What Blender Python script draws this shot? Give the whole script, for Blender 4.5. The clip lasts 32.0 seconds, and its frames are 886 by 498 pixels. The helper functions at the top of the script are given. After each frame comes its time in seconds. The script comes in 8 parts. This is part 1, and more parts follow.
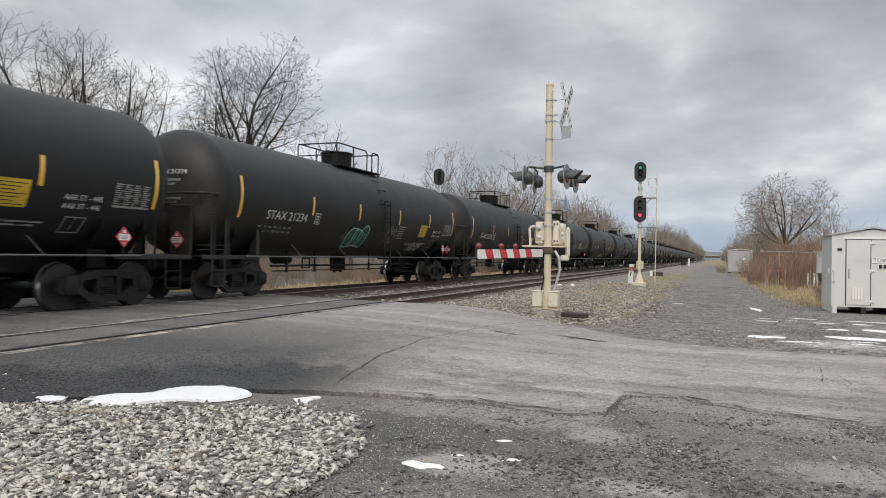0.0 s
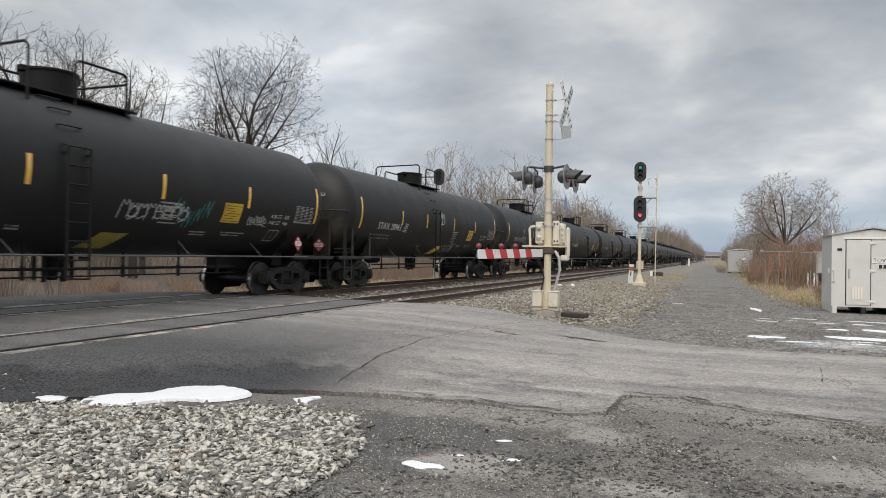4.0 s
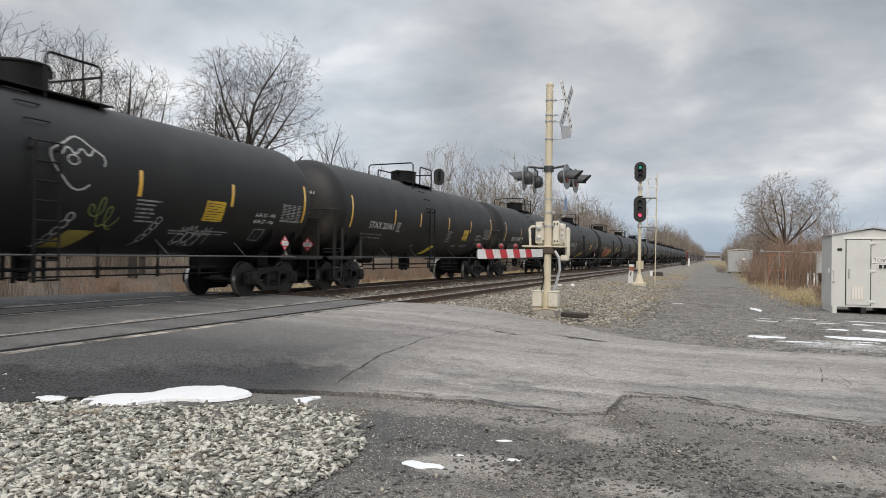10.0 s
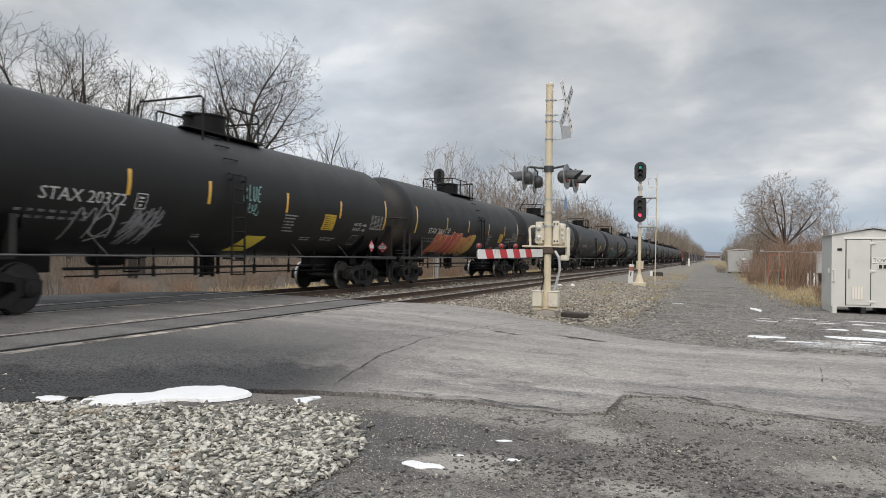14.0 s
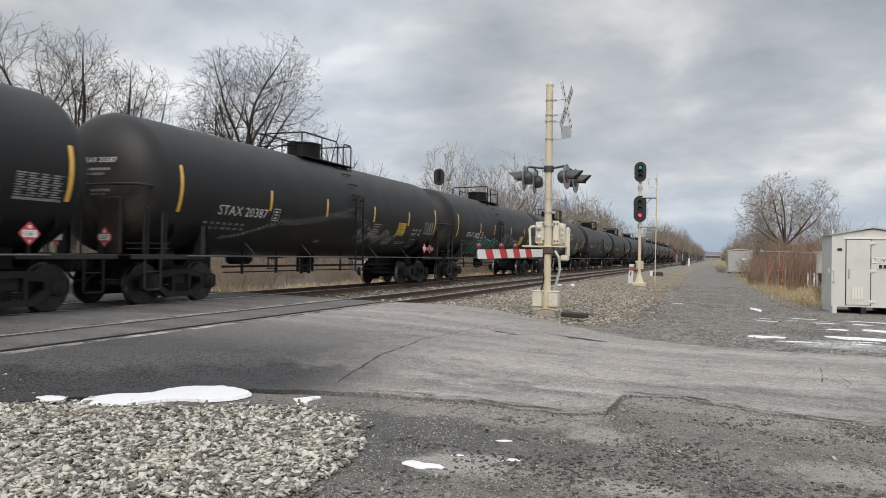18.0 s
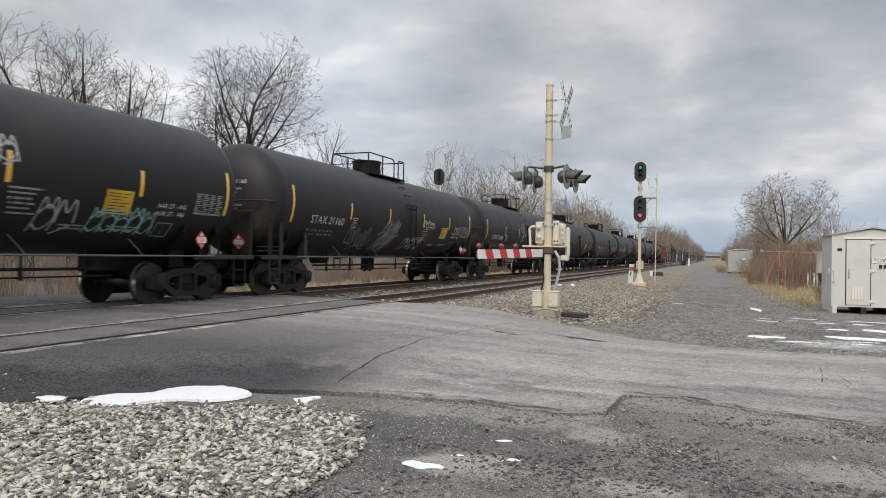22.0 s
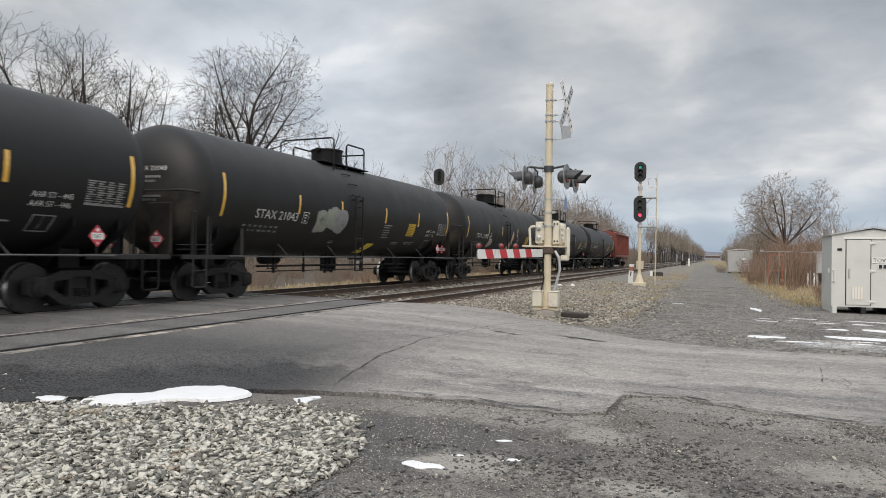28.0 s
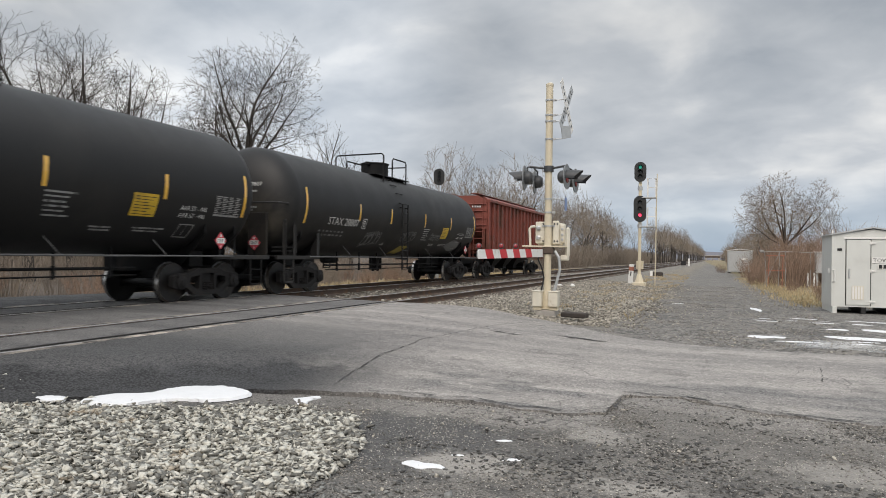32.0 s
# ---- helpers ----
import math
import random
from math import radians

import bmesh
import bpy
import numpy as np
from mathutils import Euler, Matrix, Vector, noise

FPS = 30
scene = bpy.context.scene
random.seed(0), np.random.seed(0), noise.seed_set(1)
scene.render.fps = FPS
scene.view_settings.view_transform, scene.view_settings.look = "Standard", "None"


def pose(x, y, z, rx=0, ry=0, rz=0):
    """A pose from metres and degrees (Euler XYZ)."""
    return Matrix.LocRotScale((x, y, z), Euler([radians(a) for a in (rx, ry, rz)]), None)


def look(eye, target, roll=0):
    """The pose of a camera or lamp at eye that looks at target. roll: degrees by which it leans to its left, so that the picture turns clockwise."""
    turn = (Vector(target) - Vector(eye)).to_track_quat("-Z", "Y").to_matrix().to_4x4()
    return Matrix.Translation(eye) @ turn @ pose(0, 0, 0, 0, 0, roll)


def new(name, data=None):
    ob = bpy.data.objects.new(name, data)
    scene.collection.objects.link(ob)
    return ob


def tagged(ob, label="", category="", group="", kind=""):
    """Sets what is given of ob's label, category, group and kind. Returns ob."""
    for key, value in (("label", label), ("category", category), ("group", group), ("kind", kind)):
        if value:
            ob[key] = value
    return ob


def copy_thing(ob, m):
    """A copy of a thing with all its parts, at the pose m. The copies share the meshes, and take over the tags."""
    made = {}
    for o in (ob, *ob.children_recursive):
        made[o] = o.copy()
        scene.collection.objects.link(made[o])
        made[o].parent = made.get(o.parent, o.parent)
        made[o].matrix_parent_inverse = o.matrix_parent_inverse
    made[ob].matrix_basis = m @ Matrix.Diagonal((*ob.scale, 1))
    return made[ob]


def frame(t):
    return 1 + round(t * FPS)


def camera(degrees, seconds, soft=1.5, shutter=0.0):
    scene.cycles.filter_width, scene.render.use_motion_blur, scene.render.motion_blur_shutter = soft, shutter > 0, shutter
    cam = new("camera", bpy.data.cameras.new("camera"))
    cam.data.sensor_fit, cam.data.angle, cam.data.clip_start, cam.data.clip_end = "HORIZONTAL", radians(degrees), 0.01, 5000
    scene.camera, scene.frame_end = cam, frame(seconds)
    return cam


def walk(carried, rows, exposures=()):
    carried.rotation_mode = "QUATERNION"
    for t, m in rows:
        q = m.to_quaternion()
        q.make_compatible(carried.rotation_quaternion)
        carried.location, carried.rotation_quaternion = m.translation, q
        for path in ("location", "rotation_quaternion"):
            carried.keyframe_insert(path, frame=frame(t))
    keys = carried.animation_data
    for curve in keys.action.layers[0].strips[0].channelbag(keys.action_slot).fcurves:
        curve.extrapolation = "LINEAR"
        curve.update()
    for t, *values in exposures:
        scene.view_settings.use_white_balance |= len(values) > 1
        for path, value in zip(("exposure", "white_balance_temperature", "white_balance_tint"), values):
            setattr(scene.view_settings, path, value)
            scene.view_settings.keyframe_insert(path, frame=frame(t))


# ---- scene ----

# ---------------------------------------------------------------- camera
EYE = (0.0, 0.0, 1.167)
PSI, PITCH, ROLL = radians(20.632), radians(0.516), 0.806
cam = camera(62.885, 32.0, soft=0.9, shutter=0.18)
AIM = (-math.sin(PSI) * math.cos(PITCH), math.cos(PSI) * math.cos(PITCH), EYE[2] + math.sin(PITCH))
walk(cam, [(0.0, look(EYE, AIM, ROLL)), (32.0, look(EYE, AIM, ROLL))], exposures=[(0.0, 0.0, 6850, 10), (32.0, 0.0, 6850, 10)])

# plan: tracks run along y, rail tops at z = 0
NEAR_TRACK, TRAIN_TRACK = -8.326, -12.573
GAUGE = 0.755
STRETCH = 1.01
CAR = 18.158 * STRETCH
LONG = Matrix.Diagonal((1.0, STRETCH, 1.0, 1.0))
TANK_R, TANK_Z = 1.568, 2.669


def travel(t):
    """Place of the first car's middle along the track at t seconds."""
    even = STRETCH * (4.493 - 11.961 * t - 0.016055 * t * t + 7.716e-5 * t ** 3)
    for (a, da), (b, db) in zip(SURGE, SURGE[1:]):
        if t <= b:
            return even + da + (db - da) * (t - a) / (b - a)
    return even + SURGE[-1][1]


# the train surges a little about its even run: seconds, metres
SURGE = ((0.0, -0.12), (1.0, -0.03), (2.0, -0.04), (3.0, -0.03), (6.0, -0.015), (7.0, 0.10), (8.0, 0.0), (9.0, 0.07), (10.0, -0.29), (11.0, -0.27), (12.0, -0.26), (13.0, -0.18), (14.0, -0.14), (17.0, -0.05), (18.0, -0.11), (19.0, 0.0), (20.0, 0.02), (21.0, -0.10), (22.0, -0.06), (23.0, -0.09), (24.0, -0.08), (25.0, -0.15), (28.0, 0.01), (29.0, 0.43), (30.0, 0.19), (31.0, 0.10), (32.0, 0.10))


# ---------------------------------------------------------------- world and sun
def sky():
    world = bpy.data.worlds.new("sky")
    scene.world = world
    world.use_nodes = True
    nt = world.node_tree
    nt.nodes.clear()
    out = nt.nodes.new("ShaderNodeOutputWorld")
    back = nt.nodes.new("ShaderNodeBackground")
    air = nt.nodes.new("ShaderNodeTexSky")
    air.sky_type, air.sun_disc = "NISHITA", False
    air.sun_elevation, air.sun_rotation = radians(55), radians(SUN_TURN)
    dim = nt.nodes.new("ShaderNodeVectorMath")
    dim.operation = "SCALE"
    dim.inputs["Scale"].default_value = 0.11
    tint = nt.nodes.new("ShaderNodeMix")
    tint.data_type = "RGBA"
    tint.inputs["Factor"].default_value = 0.75
    tint.inputs["B"].default_value = (2.7, 4.0, 6.0, 1)
    nt.links.new(air.outputs[0], tint.inputs["A"])
    nt.links.new(tint.outputs["Result"], dim.inputs[0])
    co = nt.nodes.new("ShaderNodeTexCoord")
    sep = nt.nodes.new("ShaderNodeSeparateXYZ")
    nt.links.new(co.outputs["Generated"], sep.inputs[0])

    def m(op, a, b=None):
        n = nt.nodes.new("ShaderNodeMath")
        n.operation = op
        for i, v in enumerate((a, b)):
            if v is None:
                continue
            if isinstance(v, (int, float)):
                n.inputs[i].default_value = v
            else:
                nt.links.new(v, n.inputs[i])
        return n.outputs[0]

    up = m("ADD", m("MAXIMUM", sep.outputs[2], 0.0), 0.34)
    comb = nt.nodes.new("ShaderNodeCombineXYZ")
    nt.links.new(m("DIVIDE", sep.outputs[0], up), comb.inputs[0])
    nt.links.new(m("DIVIDE", sep.outputs[1], up), comb.inputs[1])

    def noise_at(scale, detail, rough, shift):
        mp = nt.nodes.new("ShaderNodeMapping")
        mp.inputs["Location"].default_value = shift
        mp.inputs["Rotation"].default_value = (0, 0, 0.2)
        mp.inputs["Scale"].default_value = (0.9, 1.0, 1.0)
        nt.links.new(comb.outputs[0], mp.inputs[0])
        n = nt.nodes.new("ShaderNodeTexNoise")
        n.inputs["Scale"].default_value = scale
        n.inputs["Detail"].default_value = detail
        n.inputs["Roughness"].default_value = rough
        n.inputs["Distortion"].default_value = 0.25
        nt.links.new(mp.outputs[0], n.inputs["Vector"])
        return n.outputs[0]

    big = noise_at(1.5, 6, 0.46, (7.9, 3.6, 0.4))
    fine = noise_at(4.6, 5, 0.5, (0.3, 5.2, 2.0))
    mix = m("ADD", m("MULTIPLY", big, 0.62), m("MULTIPLY", fine, 0.38))
    ramp = nt.nodes.new("ShaderNodeValToRGB")
    ramp.color_ramp.elements[0].position, ramp.color_ramp.elements[0].color = 0.36, (0.368, 0.422, 0.497, 1)
    ramp.color_ramp.elements[1].position, ramp.color_ramp.elements[1].color = 0.63, (0.83, 0.86, 0.895, 1)
    mid = ramp.color_ramp.elements.new(0.5)
    mid.color = (0.54, 0.59, 0.66, 1)
    nt.links.new(mix, ramp.inputs[0])
    # an overcast sky is brightest overhead
    rise = nt.nodes.new("ShaderNodeVectorMath")
    rise.operation = "SCALE"
    nt.links.new(ramp.outputs[0], rise.inputs[0])
    lift = nt.nodes.new("ShaderNodeMapRange")
    lift.inputs["From Min"].default_value, lift.inputs["From Max"].default_value = 0.3, 1.0
    lift.inputs["To Min"].default_value, lift.inputs["To Max"].default_value = 1.0, 2.7
    nt.links.new(sep.outputs[2], lift.inputs[0])
    spot = nt.nodes.new("ShaderNodeVectorMath")
    spot.operation = "DOT_PRODUCT"
    nt.links.new(co.outputs["Generated"], spot.inputs[0])
    spot.inputs[1].default_value = (-0.535, 0.807, 0.25)
    thin = nt.nodes.new("ShaderNodeMapRange")
    thin.interpolation_type = "SMOOTHSTEP"
    thin.inputs["From Min"].default_value, thin.inputs["From Max"].default_value = 0.965, 1.0
    thin.inputs["To Min"].default_value, thin.inputs["To Max"].default_value = 0.95, 1.32
    nt.links.new(spot.outputs["Value"], thin.inputs[0])
    low = nt.nodes.new("ShaderNodeMapRange")
    low.inputs["From Min"].default_value, low.inputs["From Max"].default_value = 0.10, 0.34
    low.inputs["To Min"].default_value, low.inputs["To Max"].default_value = 1.10, 0.90
    nt.links.new(sep.outputs[2], low.inputs[0])
    nt.links.new(m("MULTIPLY", m("MULTIPLY", lift.outputs[0], thin.outputs[0]), low.outputs[0]), rise.inputs["Scale"])
    # cloud cover thins towards the horizon, where the clear air shows
    cover = nt.nodes.new("ShaderNodeMapRange")
    cover.inputs["From Min"].default_value, cover.inputs["From Max"].default_value = 0.0, 0.11
    cover.inputs["To Min"].default_value, cover.inputs["To Max"].default_value = 0.1, 1.0
    nt.links.new(sep.outputs[2], cover.inputs[0])
    both = nt.nodes.new("ShaderNodeMix")
    both.data_type = "RGBA"
    nt.links.new(cover.outputs[0], both.inputs["Factor"])
    nt.links.new(dim.outputs[0], both.inputs["A"])
    nt.links.new(rise.outputs[0], both.inputs["B"])
    nt.links.new(both.outputs["Result"], back.inputs[0])
    back.inputs[1].default_value = SKY_POWER
    nt.links.new(back.outputs[0], out.inputs[0])


SUN_TURN = 171.0
SKY_POWER = 1.0
sky()
sun = new("sun", bpy.data.lights.new("sun", "SUN"))
sun.data.energy, sun.data.angle, sun.data.color = 2.0, radians(45), (1.0, 0.92, 0.865)
sun.matrix_world = look((2, -13, 12.5), (0, 0, 0))


# ---------------------------------------------------------------- materials
def material(name, base, rough=0.7, metal=0.0, scale=6.0, vary=0.25, bump=0.25, fine=60.0, stain=None, stain_at=0.62, spec=0.5, per_piece=0.0, glow=None, glow_power=0.0, fine_bump=1.0):
    """A surface with coarse patches and fine grain, in object space."""
    mt = bpy.data.materials.new(name)
    mt.use_nodes = True
    nt = mt.node_tree
    bs = nt.nodes["Principled BSDF"]
    bs.inputs["Metallic"].default_value = metal
    bs.inputs["Specular IOR Level"].default_value = spec
    co = nt.nodes.new("ShaderNodeTexCoord")

    def tex(s, det, ro):
        n = nt.nodes.new("ShaderNodeTexNoise")
        n.inputs["Scale"].default_value, n.inputs["Detail"].default_value, n.inputs["Roughness"].default_value = s, det, ro
        nt.links.new(co.outputs["Object"], n.inputs["Vector"])
        return n.outputs[0]

    a, b = tex(scale, 5, 0.6), tex(fine, 3, 0.6)
    mixed = nt.nodes.new("ShaderNodeMath")
    mixed.operation = "MULTIPLY_ADD"
    mixed.inputs[1].default_value = 0.45
    nt.links.new(b, mixed.inputs[0])
    half = nt.nodes.new("ShaderNodeMath")
    half.operation = "MULTIPLY"
    half.inputs[1].default_value = 0.55
    nt.links.new(a, half.inputs[0])
    nt.links.new(half.outputs[0], mixed.inputs[2])
    value = mixed.outputs[0]
    if per_piece:
        info = nt.nodes.new("ShaderNodeObjectInfo")
        geo = nt.nodes.new("ShaderNodeNewGeometry")
        add = nt.nodes.new("ShaderNodeMath")
        add.operation = "ADD"
        nt.links.new(info.outputs["Random"], add.inputs[0])
        nt.links.new(geo.outputs["Random Per Island"], add.inputs[1])
        fr = nt.nodes.new("ShaderNodeMath")
        fr.operation = "FRACT"
        nt.links.new(add.outputs[0], fr.inputs[0])
        sh = nt.nodes.new("ShaderNodeMath")
        sh.operation = "MULTIPLY_ADD"
        sh.inputs[1].default_value = per_piece
        nt.links.new(fr.outputs[0], sh.inputs[0])
        off = nt.nodes.new("ShaderNodeMath")
        off.operation = "SUBTRACT"
        off.inputs[1].default_value = per_piece / 2
        nt.links.new(value, off.inputs[0])
        nt.links.new(off.outputs[0], sh.inputs[2])
        value = sh.outputs[0]
    ramp = nt.nodes.new("ShaderNodeValToRGB")
    lo = [max(0.0, c * (1 - vary)) for c in base]
    hi = [min(1.0, c * (1 + vary)) for c in base]
    ramp.color_ramp.elements[0].position, ramp.color_ramp.elements[0].color = 0.3, (*lo, 1)
    ramp.color_ramp.elements[1].position, ramp.color_ramp.elements[1].color = 0.7, (*hi, 1)
    nt.links.new(value, ramp.inputs[0])
    colour = ramp.outputs[0]
    if stain:
        st = tex(scale * 0.37, 6, 0.65)
        sr = nt.nodes.new("ShaderNodeMapRange")
        sr.inputs["From Min"].default_value, sr.inputs["From Max"].default_value = stain_at - 0.05, stain_at + 0.06
        nt.links.new(st, sr.inputs[0])
        mx = nt.nodes.new("ShaderNodeMix")
        mx.data_type = "RGBA"
        nt.links.new(sr.outputs[0], mx.inputs["Factor"])
        nt.links.new(colour, mx.inputs["A"])
        mx.inputs["B"].default_value = (*stain, 1)
        colour = mx.outputs["Result"]
    nt.links.new(colour, bs.inputs["Base Color"])
    rr = nt.nodes.new("ShaderNodeMapRange")
    rr.inputs["To Min"].default_value, rr.inputs["To Max"].default_value = max(0.05, rough - 0.1), min(1.0, rough + 0.12)
    nt.links.new(a, rr.inputs[0])
    nt.links.new(rr.outputs[0], bs.inputs["Roughness"])
    if bump:
        bp = nt.nodes.new("ShaderNodeBump")
        bp.inputs["Strength"].default_value = bump
        bp.inputs["Distance"].default_value = 0.02 * fine_bump
        nt.links.new(mixed.outputs[0], bp.inputs["Height"])
        nt.links.new(bp.outputs[0], bs.inputs["Normal"])
    if glow:
        bs.inputs["Emission Color"].default_value = (*glow, 1)
        bs.inputs["Emission Strength"].default_value = glow_power
    return mt


TANK = material("tank_black", (0.0088, 0.0089, 0.0092), 0.52, scale=1.3, vary=0.45, bump=0.08, fine=35, stain=(0.0135, 0.013, 0.0125), stain_at=0.58, spec=0.40)


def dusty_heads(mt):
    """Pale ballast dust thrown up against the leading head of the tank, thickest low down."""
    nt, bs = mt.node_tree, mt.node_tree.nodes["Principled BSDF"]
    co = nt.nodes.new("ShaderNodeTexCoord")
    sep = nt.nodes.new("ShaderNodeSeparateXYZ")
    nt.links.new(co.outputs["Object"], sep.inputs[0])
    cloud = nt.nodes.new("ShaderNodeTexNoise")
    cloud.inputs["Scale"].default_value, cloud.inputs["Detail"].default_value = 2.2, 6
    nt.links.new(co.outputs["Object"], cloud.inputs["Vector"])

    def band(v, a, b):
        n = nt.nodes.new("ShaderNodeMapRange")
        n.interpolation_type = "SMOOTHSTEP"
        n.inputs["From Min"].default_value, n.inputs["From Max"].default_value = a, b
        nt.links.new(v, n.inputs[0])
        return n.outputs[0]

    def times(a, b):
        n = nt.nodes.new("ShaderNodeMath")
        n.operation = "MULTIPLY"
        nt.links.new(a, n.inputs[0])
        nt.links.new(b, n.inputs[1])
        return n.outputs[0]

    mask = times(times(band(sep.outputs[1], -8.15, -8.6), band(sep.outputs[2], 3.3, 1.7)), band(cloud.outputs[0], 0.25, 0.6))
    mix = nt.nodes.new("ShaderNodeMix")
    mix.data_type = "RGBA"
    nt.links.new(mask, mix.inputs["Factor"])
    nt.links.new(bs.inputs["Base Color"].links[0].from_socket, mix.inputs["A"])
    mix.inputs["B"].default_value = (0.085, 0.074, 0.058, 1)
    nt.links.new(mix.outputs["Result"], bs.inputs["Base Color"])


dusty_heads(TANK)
BLACK = material("car_black", (0.006, 0.006, 0.0063), 0.6, scale=5, vary=0.35, bump=0.2, stain=(0.017, 0.0145, 0.013), stain_at=0.62, spec=0.25)
CABINET = material("dusty_plate", (0.017, 0.0145, 0.0128), 0.65, scale=3, vary=0.35, bump=0.1, stain=(0.030, 0.025, 0.020), stain_at=0.5, spec=0.3)
WORN = material("worn_pipe", (0.10, 0.10, 0.10), 0.45, metal=0.3, scale=8, vary=0.3, bump=0.05)
TRUCK = material("truck_grime", (0.017, 0.016, 0.016), 0.8, scale=7, vary=0.4, bump=0.5, stain=(0.036, 0.030, 0.026), stain_at=0.6, spec=0.3)
WHEEL = material("wheel_steel", (0.011, 0.010, 0.010), 0.5, scale=5, vary=0.4, bump=0.2, stain=(0.035, 0.027, 0.022))
TREAD = material("wheel_tread", (0.55, 0.53, 0.5), 0.28, metal=1.0, scale=9, vary=0.2, bump=0.05)
YELLOW = material("yellow_tape", (0.78, 0.42, 0.015), 0.4, scale=9, vary=0.14, bump=0.05)
YELLOW_SHADER = next(n for n in YELLOW.node_tree.nodes if n.type == "BSDF_PRINCIPLED")
YELLOW_SHADER.inputs["Coat Weight"].default_value, YELLOW_SHADER.inputs["Coat Roughness"].default_value, YELLOW_SHADER.inputs["Coat IOR"].default_value = 1.0, 0.2, 2.0
SIGN_YELLOW = material("yellow_panel", (0.62, 0.40, 0.03), 0.5, scale=5, vary=0.25, bump=0.05, stain=(0.3, 0.2, 0.05), stain_at=0.6)
DULL_YELLOW = material("dull_yellow_panel", (0.32, 0.25, 0.05), 0.6, scale=3, vary=0.35, bump=0.05, stain=(0.08, 0.07, 0.04), stain_at=0.55)
STENCIL = material("white_stencil", (0.62, 0.62, 0.6), 0.6, scale=14, vary=0.25, bump=0.0, stain=(0.18, 0.18, 0.18), stain_at=0.66)
FAINT = material("faded_stencil", (0.30, 0.30, 0.29), 0.7, scale=14, vary=0.3, bump=0.0, stain=(0.08, 0.08, 0.08), stain_at=0.55)
FADED = material("worn_stencil", (0.21, 0.21, 0.21), 0.7, scale=14, vary=0.3, bump=0.0, stain=(0.05, 0.05, 0.05), stain_at=0.55)
PIPE_GREY = material("grimy_pipe", (0.022, 0.021, 0.020), 0.55, scale=7, vary=0.4, bump=0.12, stain=(0.05, 0.042, 0.034), stain_at=0.62, spec=0.4)
RED = material("placard_red", (0.58, 0.06, 0.08), 0.45, scale=9, vary=0.12, bump=0.0)
WHITE = material("white_paint", (0.78, 0.77, 0.74), 0.5, scale=6, vary=0.08, bump=0.05, stain=(0.55, 0.52, 0.46), stain_at=0.62)
RAIL = material("rail_side", (0.075, 0.05, 0.036), 0.75, scale=9, vary=0.4, bump=0.3, stain=(0.12, 0.065, 0.035), stain_at=0.55)
RAIL_TOP = material("rail_head", (0.42, 0.40, 0.39), 0.3, metal=0.9, scale=3, vary=0.25, bump=0.05, stain=(0.15, 0.10, 0.07), stain_at=0.68)
TIE = material("tie_wood", (0.085, 0.068, 0.055), 0.85, scale=6, vary=0.45, bump=0.6, per_piece=0.3)
HOPPER = material("hopper_red", (0.20, 0.052, 0.036), 0.6, scale=1.6, vary=0.3, bump=0.12, stain=(0.11, 0.045, 0.03), stain_at=0.57)
BUFF = material("mast_buff", (0.62, 0.55, 0.41), 0.5, scale=5, vary=0.12, bump=0.06, stain=(0.45, 0.36, 0.24), stain_at=0.66)
IVORY = material("case_ivory", (0.66, 0.62, 0.52), 0.5, scale=5, vary=0.1, bump=0.06, stain=(0.45, 0.38, 0.28), stain_at=0.64)
SILVER = material("galvanised", (0.50, 0.51, 0.51), 0.42, metal=0.55, scale=8, vary=0.15, bump=0.08)
SIGNAL_BLACK = material("signal_black", (0.016, 0.017, 0.018), 0.5, scale=8, vary=0.3, bump=0.08)
SHED = material("shed_paint", (0.64, 0.65, 0.615), 0.45, metal=0.1, scale=1.2, vary=0.08, bump=0.03, stain=(0.55, 0.55, 0.52), stain_at=0.6)
DARK = material("dark_gap", (0.02, 0.02, 0.02), 0.8, bump=0.0)
BARK = material("bark", (0.052, 0.044, 0.037), 0.9, scale=4, vary=0.4, bump=0.5, per_piece=0.3)
# pale tone carries the distance haze of the far wood
TWIG = material("twig", (0.21, 0.175, 0.14), 0.9, scale=1.5, vary=0.4, bump=0.0, per_piece=0.4)
LANE_TWIG = material("lane_twig", (0.19, 0.145, 0.105), 0.9, scale=1.5, vary=0.4, bump=0.0, per_piece=0.4)
# near-black: the backlight of the bright sky is put into this twig colour
BACKLIT_TWIG = material("backlit_twig", (0.045, 0.038, 0.032), 0.9, scale=1.5, vary=0.4, bump=0.0, per_piece=0.4)
RED_TWIG = material("red_brush", (0.25, 0.172, 0.125), 0.9, scale=1.0, vary=0.4, bump=0.0, per_piece=0.5)
DRY = material("dry_grass", (0.41, 0.325, 0.19), 0.85, scale=1.0, vary=0.35, bump=0.0, per_piece=0.5)
SNOW = material("old_snow", (0.74, 0.75, 0.76), 0.5, scale=7, vary=0.06, bump=0.5, fine=45, stain=(0.62, 0.62, 0.6), stain_at=0.68)
STONE = material("crushed_stone", (0.36, 0.35, 0.31), 0.8, scale=5, vary=0.6, bump=0.4, fine=70, per_piece=0.75, stain=(0.36, 0.28, 0.19), stain_at=0.64)
CONCRETE = material("concrete", (0.36, 0.34, 0.31), 0.85, scale=5, vary=0.2, bump=0.4)


